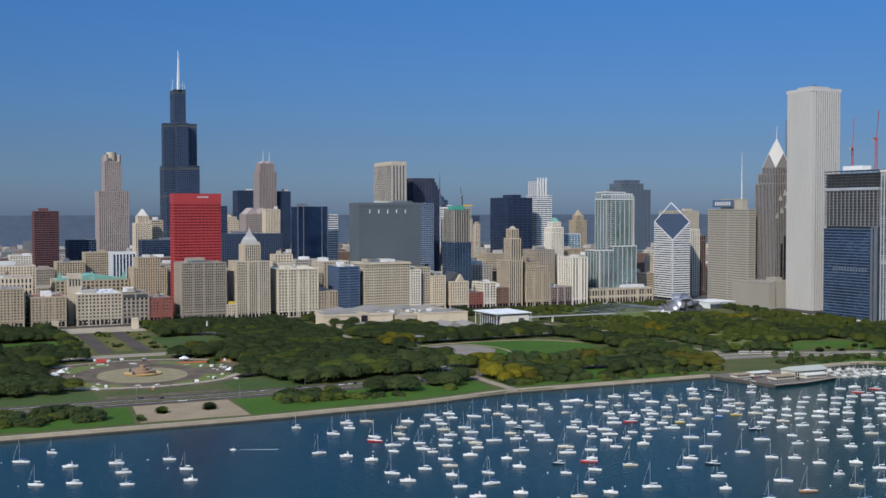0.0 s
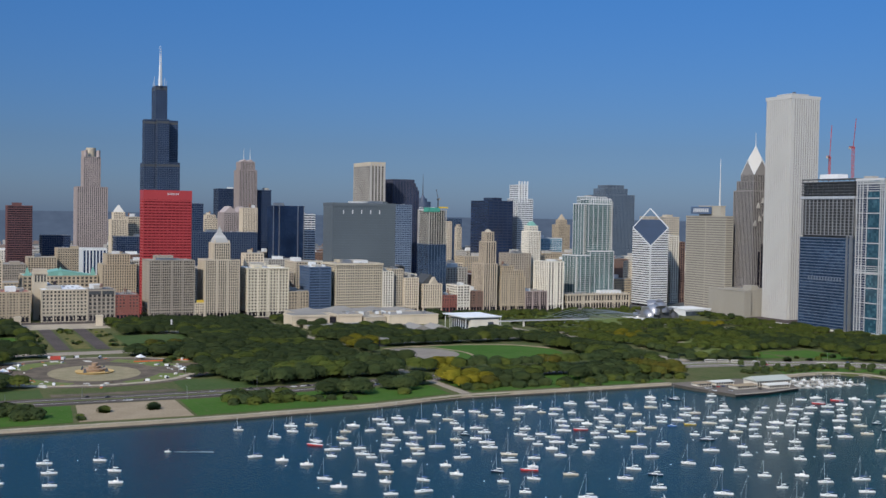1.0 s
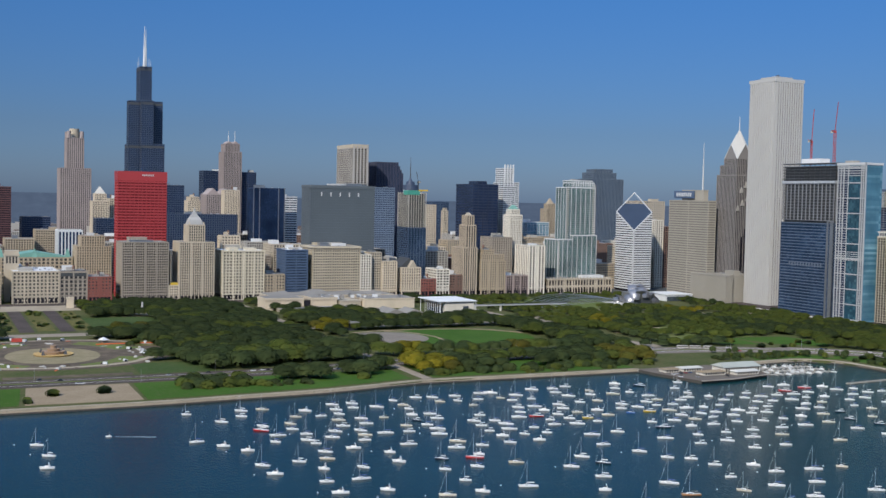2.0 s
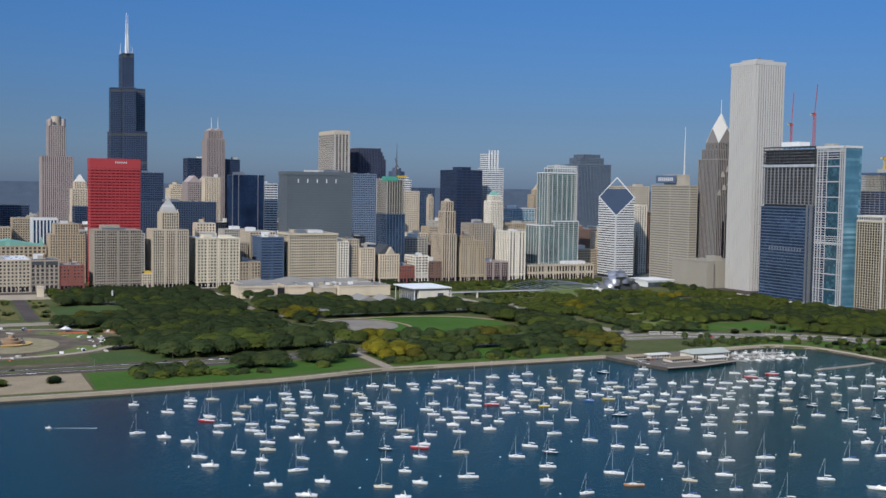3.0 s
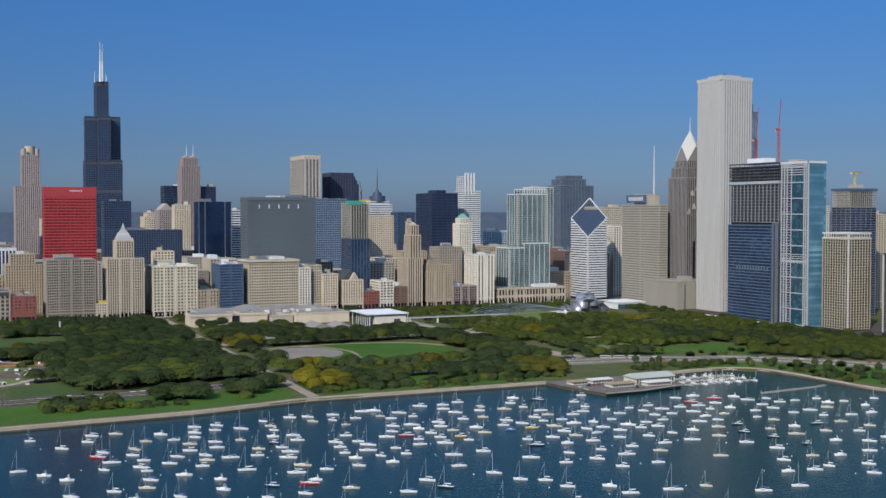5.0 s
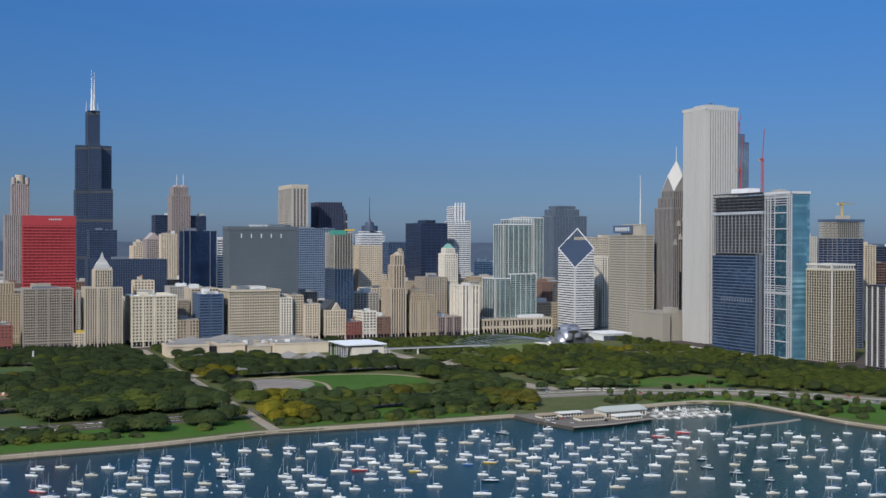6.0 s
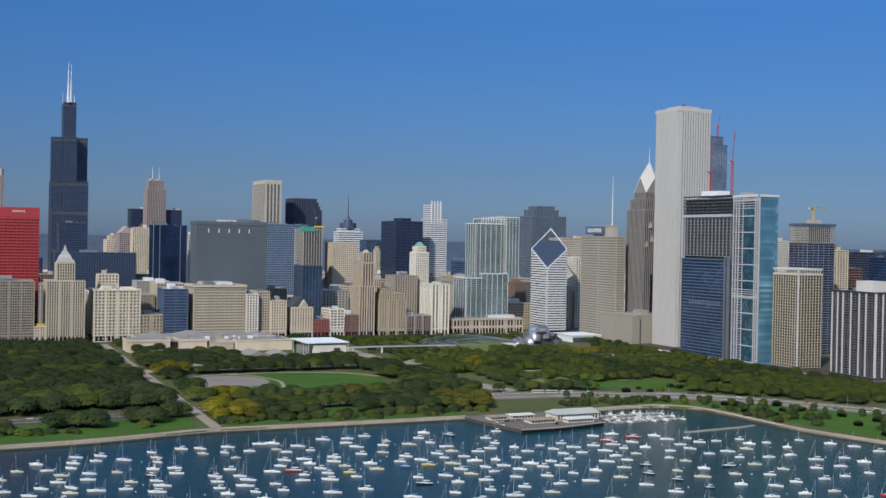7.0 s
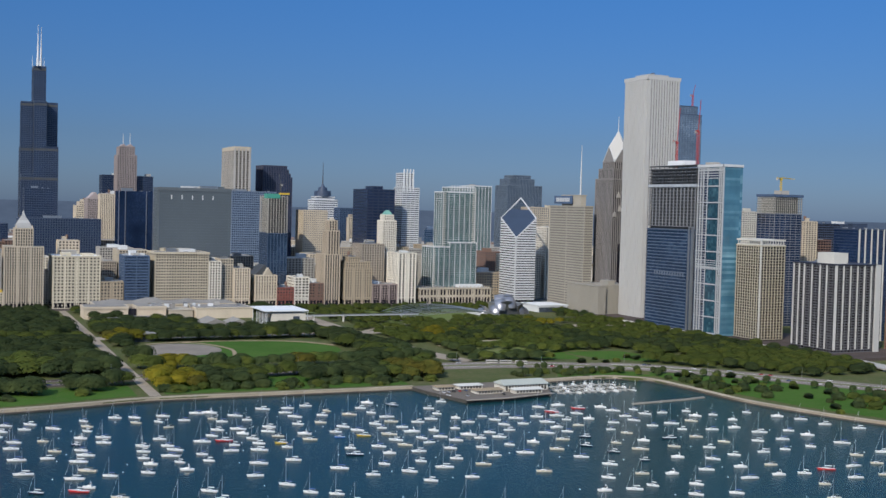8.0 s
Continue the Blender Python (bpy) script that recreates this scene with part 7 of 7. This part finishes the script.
# a loose row of small trees on the lawn between the drive and the basin
for i in range(26):
    u = (i + rs.uniform(0.1, 0.9)) / 26
    x, y = verge(u)
    tree(rs.choice(("green", "green", "green", "olive")), 4, x, y, rs.uniform(0, 360), rs.uniform(0.45, 0.75))

# old trees south of the fountain place
for x, y, kd in ((117, 1017, "olive"), (98, 1006, "green"), (84, 1016, "green"), (70, 1002, "green"), (58, 1014, "green"), (104, 1026, "green"), (44, 1004, "green")):
    tree(kd, 1, x, y, rs.uniform(0, 360), rs.uniform(0.85, 1.05))

# ---- cars, lorries and lamps along the drive ----
CARS = [surface(f"car_paint_{w}", c, rough=0.3, rnd=0) for w, c in (("white", (0.7, 0.7, 0.7)), ("silver", (0.4, 0.41, 0.43)), ("black", (0.03, 0.03, 0.035)), ("red", (0.4, 0.04, 0.04)), ("blue", (0.05, 0.09, 0.2)))]
def car_proto(mat, word):
    c = thing("car", f"{word} car on the lakefront drive", "car", "cars on the drive")
    part("body", Geo().prism([(-2.2, -0.9), (2.2, -0.85), (2.2, 0.85), (-2.2, 0.9)], 0.3, 0.9).prism([(-1.9, -0.85), (1.1, -0.8), (1.1, 0.8), (-1.9, 0.85)], 0.9, 1.05), mat, c)
    part("cabin", Geo().prism(rect(-1.6, 0.9, -0.78, 0.78), 1.05, 1.5, rect(-1.2, 0.3, -0.65, 0.65)), CABGLASS, c)
    for x in (-1.4, 1.4):
        for y in (-0.85, 0.85):
            w = Geo()
            n = 10
            ring = [(x + 0.34 * math.cos(math.tau * i / n), 0.34 + 0.34 * math.sin(math.tau * i / n)) for i in range(n)]
            w.v = [(a, y - 0.1, z) for a, z in ring] + [(a, y + 0.1, z) for a, z in ring]
            w.f = [tuple(range(n)), tuple(range(2 * n - 1, n - 1, -1))] + [(i, i + n, (i + 1) % n + n, (i + 1) % n) for i in range(n)]
            part("wheel", w, DARKMET, c)
    return c


CARP = [car_proto(m, w) for m, w in zip(CARS, ("white", "silver", "black", "red", "dark blue"))]
def on_drive(u, side):
    i = min(int(u * (len(LSD_LINE) - 1)), len(LSD_LINE) - 2)
    p, q = LSD_LINE[i], LSD_LINE[i + 1]
    d = (q - p).normalized()
    c = p.lerp(q, u * (len(LSD_LINE) - 1) - i) + Vector((-d.y, d.x)) * side
    return c.x, c.y, math.degrees(math.atan2(d.y, d.x))


us = [i / 999 for i in range(1000)]
us = [u for u in us if -60 < on_drive(u, 0)[0] < 1250]
used = set()
for i in range(52):
    side = rs.choice((-13, -10, -6.5, 6.5, 10, 13))
    x, y, a = on_drive(rs.choice(us), side)
    j = rs.choice((0, 0, 1, 1, 2, 2, 3, 4))
    m = pose(x, y, gz(x, y) + 0.24, 0, 0, a + (180 if side > 0 else 0))
    if j not in used:
        used.add(j)
        CARP[j].matrix_basis = m
    else:
        copy_thing(CARP[j], m)
for j in range(5):
    if j not in used:
        x, y, a = on_drive(us[len(us) // 2 + j * 9], 10)
        CARP[j].matrix_basis = pose(x, y, gz(x, y) + 0.24, 0, 0, a)
for i, (x, y) in enumerate(((700, 826), (705, 827), (710, 828), (716, 829), (722, 830), (698, 812), (712, 806), (744, 804))):
    copy_thing(CARP[i % 5], pose(x, y, 2.72, 0, 0, 80 + 7 * (i % 3)))
bus = thing("bus", "white city bus parked beside the drive", "bus", "buses by the drive")
part("body", Geo().box(-6, 6, -1.25, 1.25, 0.5, 3.2).box(-5.8, 5.8, -1.15, 1.15, 3.2, 3.4), CONC, bus)
part("window_band", Geo().box(-5.7, 5.9, -1.29, 1.29, 1.7, 2.6), CABGLASS, bus)
part("skirt", Geo().box(-5.9, 5.9, -1.2, 1.2, 0.2, 0.5), DARKMET, bus)
for i, (x, y) in enumerate(((818, 968), (831, 963), (845, 957))):
    m = pose(x, y, gz(x, y) + 0.25, 0, 0, -24)
    if i == 0:
        bus.matrix_basis = m
    else:
        copy_thing(bus, m)
lamp = thing("street_lamp", "slim grey street lamp beside the drive", "street lamp", "street lamps")
part("pole", Geo().cone(0, 0, -0.3, 10, 0.16, 0.09, 6), STEEL, lamp)
part("arm", Geo().bar((0, 0, 9.8), (0, 2.2, 10.4), 0.12), STEEL, lamp)
part("lamp_head", Geo().box(-0.25, 0.25, 1.9, 2.9, 10.3, 10.55), DARKMET, lamp)
for i, u in enumerate(us[::18]):
    x, y, a = on_drive(u, 18.5 if i % 2 else -18.5)
    m = pose(x, y, gz(x, y), 0, 0, a + (180 if i % 2 else 0))
    if i == 0:
        lamp.matrix_basis = m
    else:
        copy_thing(lamp, m)

# heaps, boards, fences and sheets left by the works round the fountain
rc = random.Random(31)
clutter = {"pale": Geo(), "brown": Geo(), "orange": Geo()}
for i in range(90):
    a, q = rc.uniform(0, math.tau), rc.uniform(0.55, 1.0) ** 0.7
    x, y = 192 + 98 * q * math.cos(a), 1092 + 96 * q * math.sin(a)
    if y > 1186 or math.hypot((x - 189) / 44, (y - 1086) / 52) < 1 and rc.random() < 0.6 or y < 985:
        continue
    w, d, h = rc.uniform(0.8, 4.5), rc.uniform(0.6, 2.2), rc.uniform(0.2, 1.5)
    z = gz(x, y) + 0.2
    kind = rc.choice(("pale", "pale", "pale", "brown", "brown", "orange"))
    t = rc.uniform(0, math.pi)
    c, n = math.cos(t), math.sin(t)
    ring = [(x + u * c - v * n, y + u * n + v * c) for u, v in ((-w, -d), (w, -d), (w, d), (-w, d))]
    top = [(x + 0.7 * (u * c - v * n), y + 0.7 * (u * n + v * c)) for u, v in ((-w, -d), (w, -d), (w, d), (-w, d))]
    clutter[kind].prism(ring, z - 0.3, z + h * (0.3 if kind == "orange" else 1.0), top)
for kind, mat, words in (("pale", CONC, "pale boards and sheets lying round the works"), ("brown", DIRT, "small heaps of brown earth"), ("orange", ORANGE, "orange mesh and barriers on the ground")):
    tagged(part("site_clutter", clutter[kind], mat), label=words, category="site clutter", kind="stuff")

# vans and plant round the fountain place
van = thing("service_van", "white service van parked on the plaza ground", "van", "service vans")
part("body", Geo().prism(rect(-2.6, 1.3, -1, 1), 0.4, 2.4, rect(-2.5, 1.2, -0.95, 0.95)), ROOFW, van)
part("cab", Geo().prism(rect(1.35, 2.8, -0.98, 0.98), 0.4, 2.0, rect(1.35, 2.0, -0.9, 0.9)), CABGLASS, van)
part("underbody", Geo().box(-2.3, 2.4, -0.85, 0.85, 0.1, 0.4), DARKMET, van)
for i, (x, y) in enumerate(((120, 1060), (128, 1150), (146, 1024), (172, 1190), (186, 1196), (208, 1186), (246, 1034), (262, 1110), (272, 1096), (285, 1150), (160, 1200), (226, 1022))):
    m = pose(x, y, gz(x, y) + 0.2, 0, 0, 47 * i)
    if i == 0:
        van.matrix_basis = m
    else:
        copy_thing(van, m)
for x0, x1, y0, y1, n in ((156, 170, 1272, 1454, 12), (194, 210, 1274, 1456, 14), (234, 249, 1272, 1454, 12)):
    for i in range(n):
        x, y = rs.uniform(x0, x1), rs.uniform(y0, y1)
        shrub(x, y, k, rs.uniform(0.5, 0.9))
        k += 1
# low garden trees round the flower beds
for i in range(20):
    x, y = rs.uniform(262, 330), rs.uniform(1130, 1212)
    if math.hypot(x - 190, y - 1098) > 80:
        shrub(x, y, k, rs.uniform(0.8, 1.5))
        k += 1
for arrays, kd in zip(SHRUB_REST, ("green", "olive", "green")):
    if arrays:
        tagged(new("shrubbery", blades("shrubbery", np.concatenate([a for a, _ in arrays]), np.concatenate([q for _, q in arrays]), LEAF[kd])), label=f"low {'olive' if kd == 'olive' else 'dark green'} shrubs of the gardens", category="shrubs", kind="stuff")
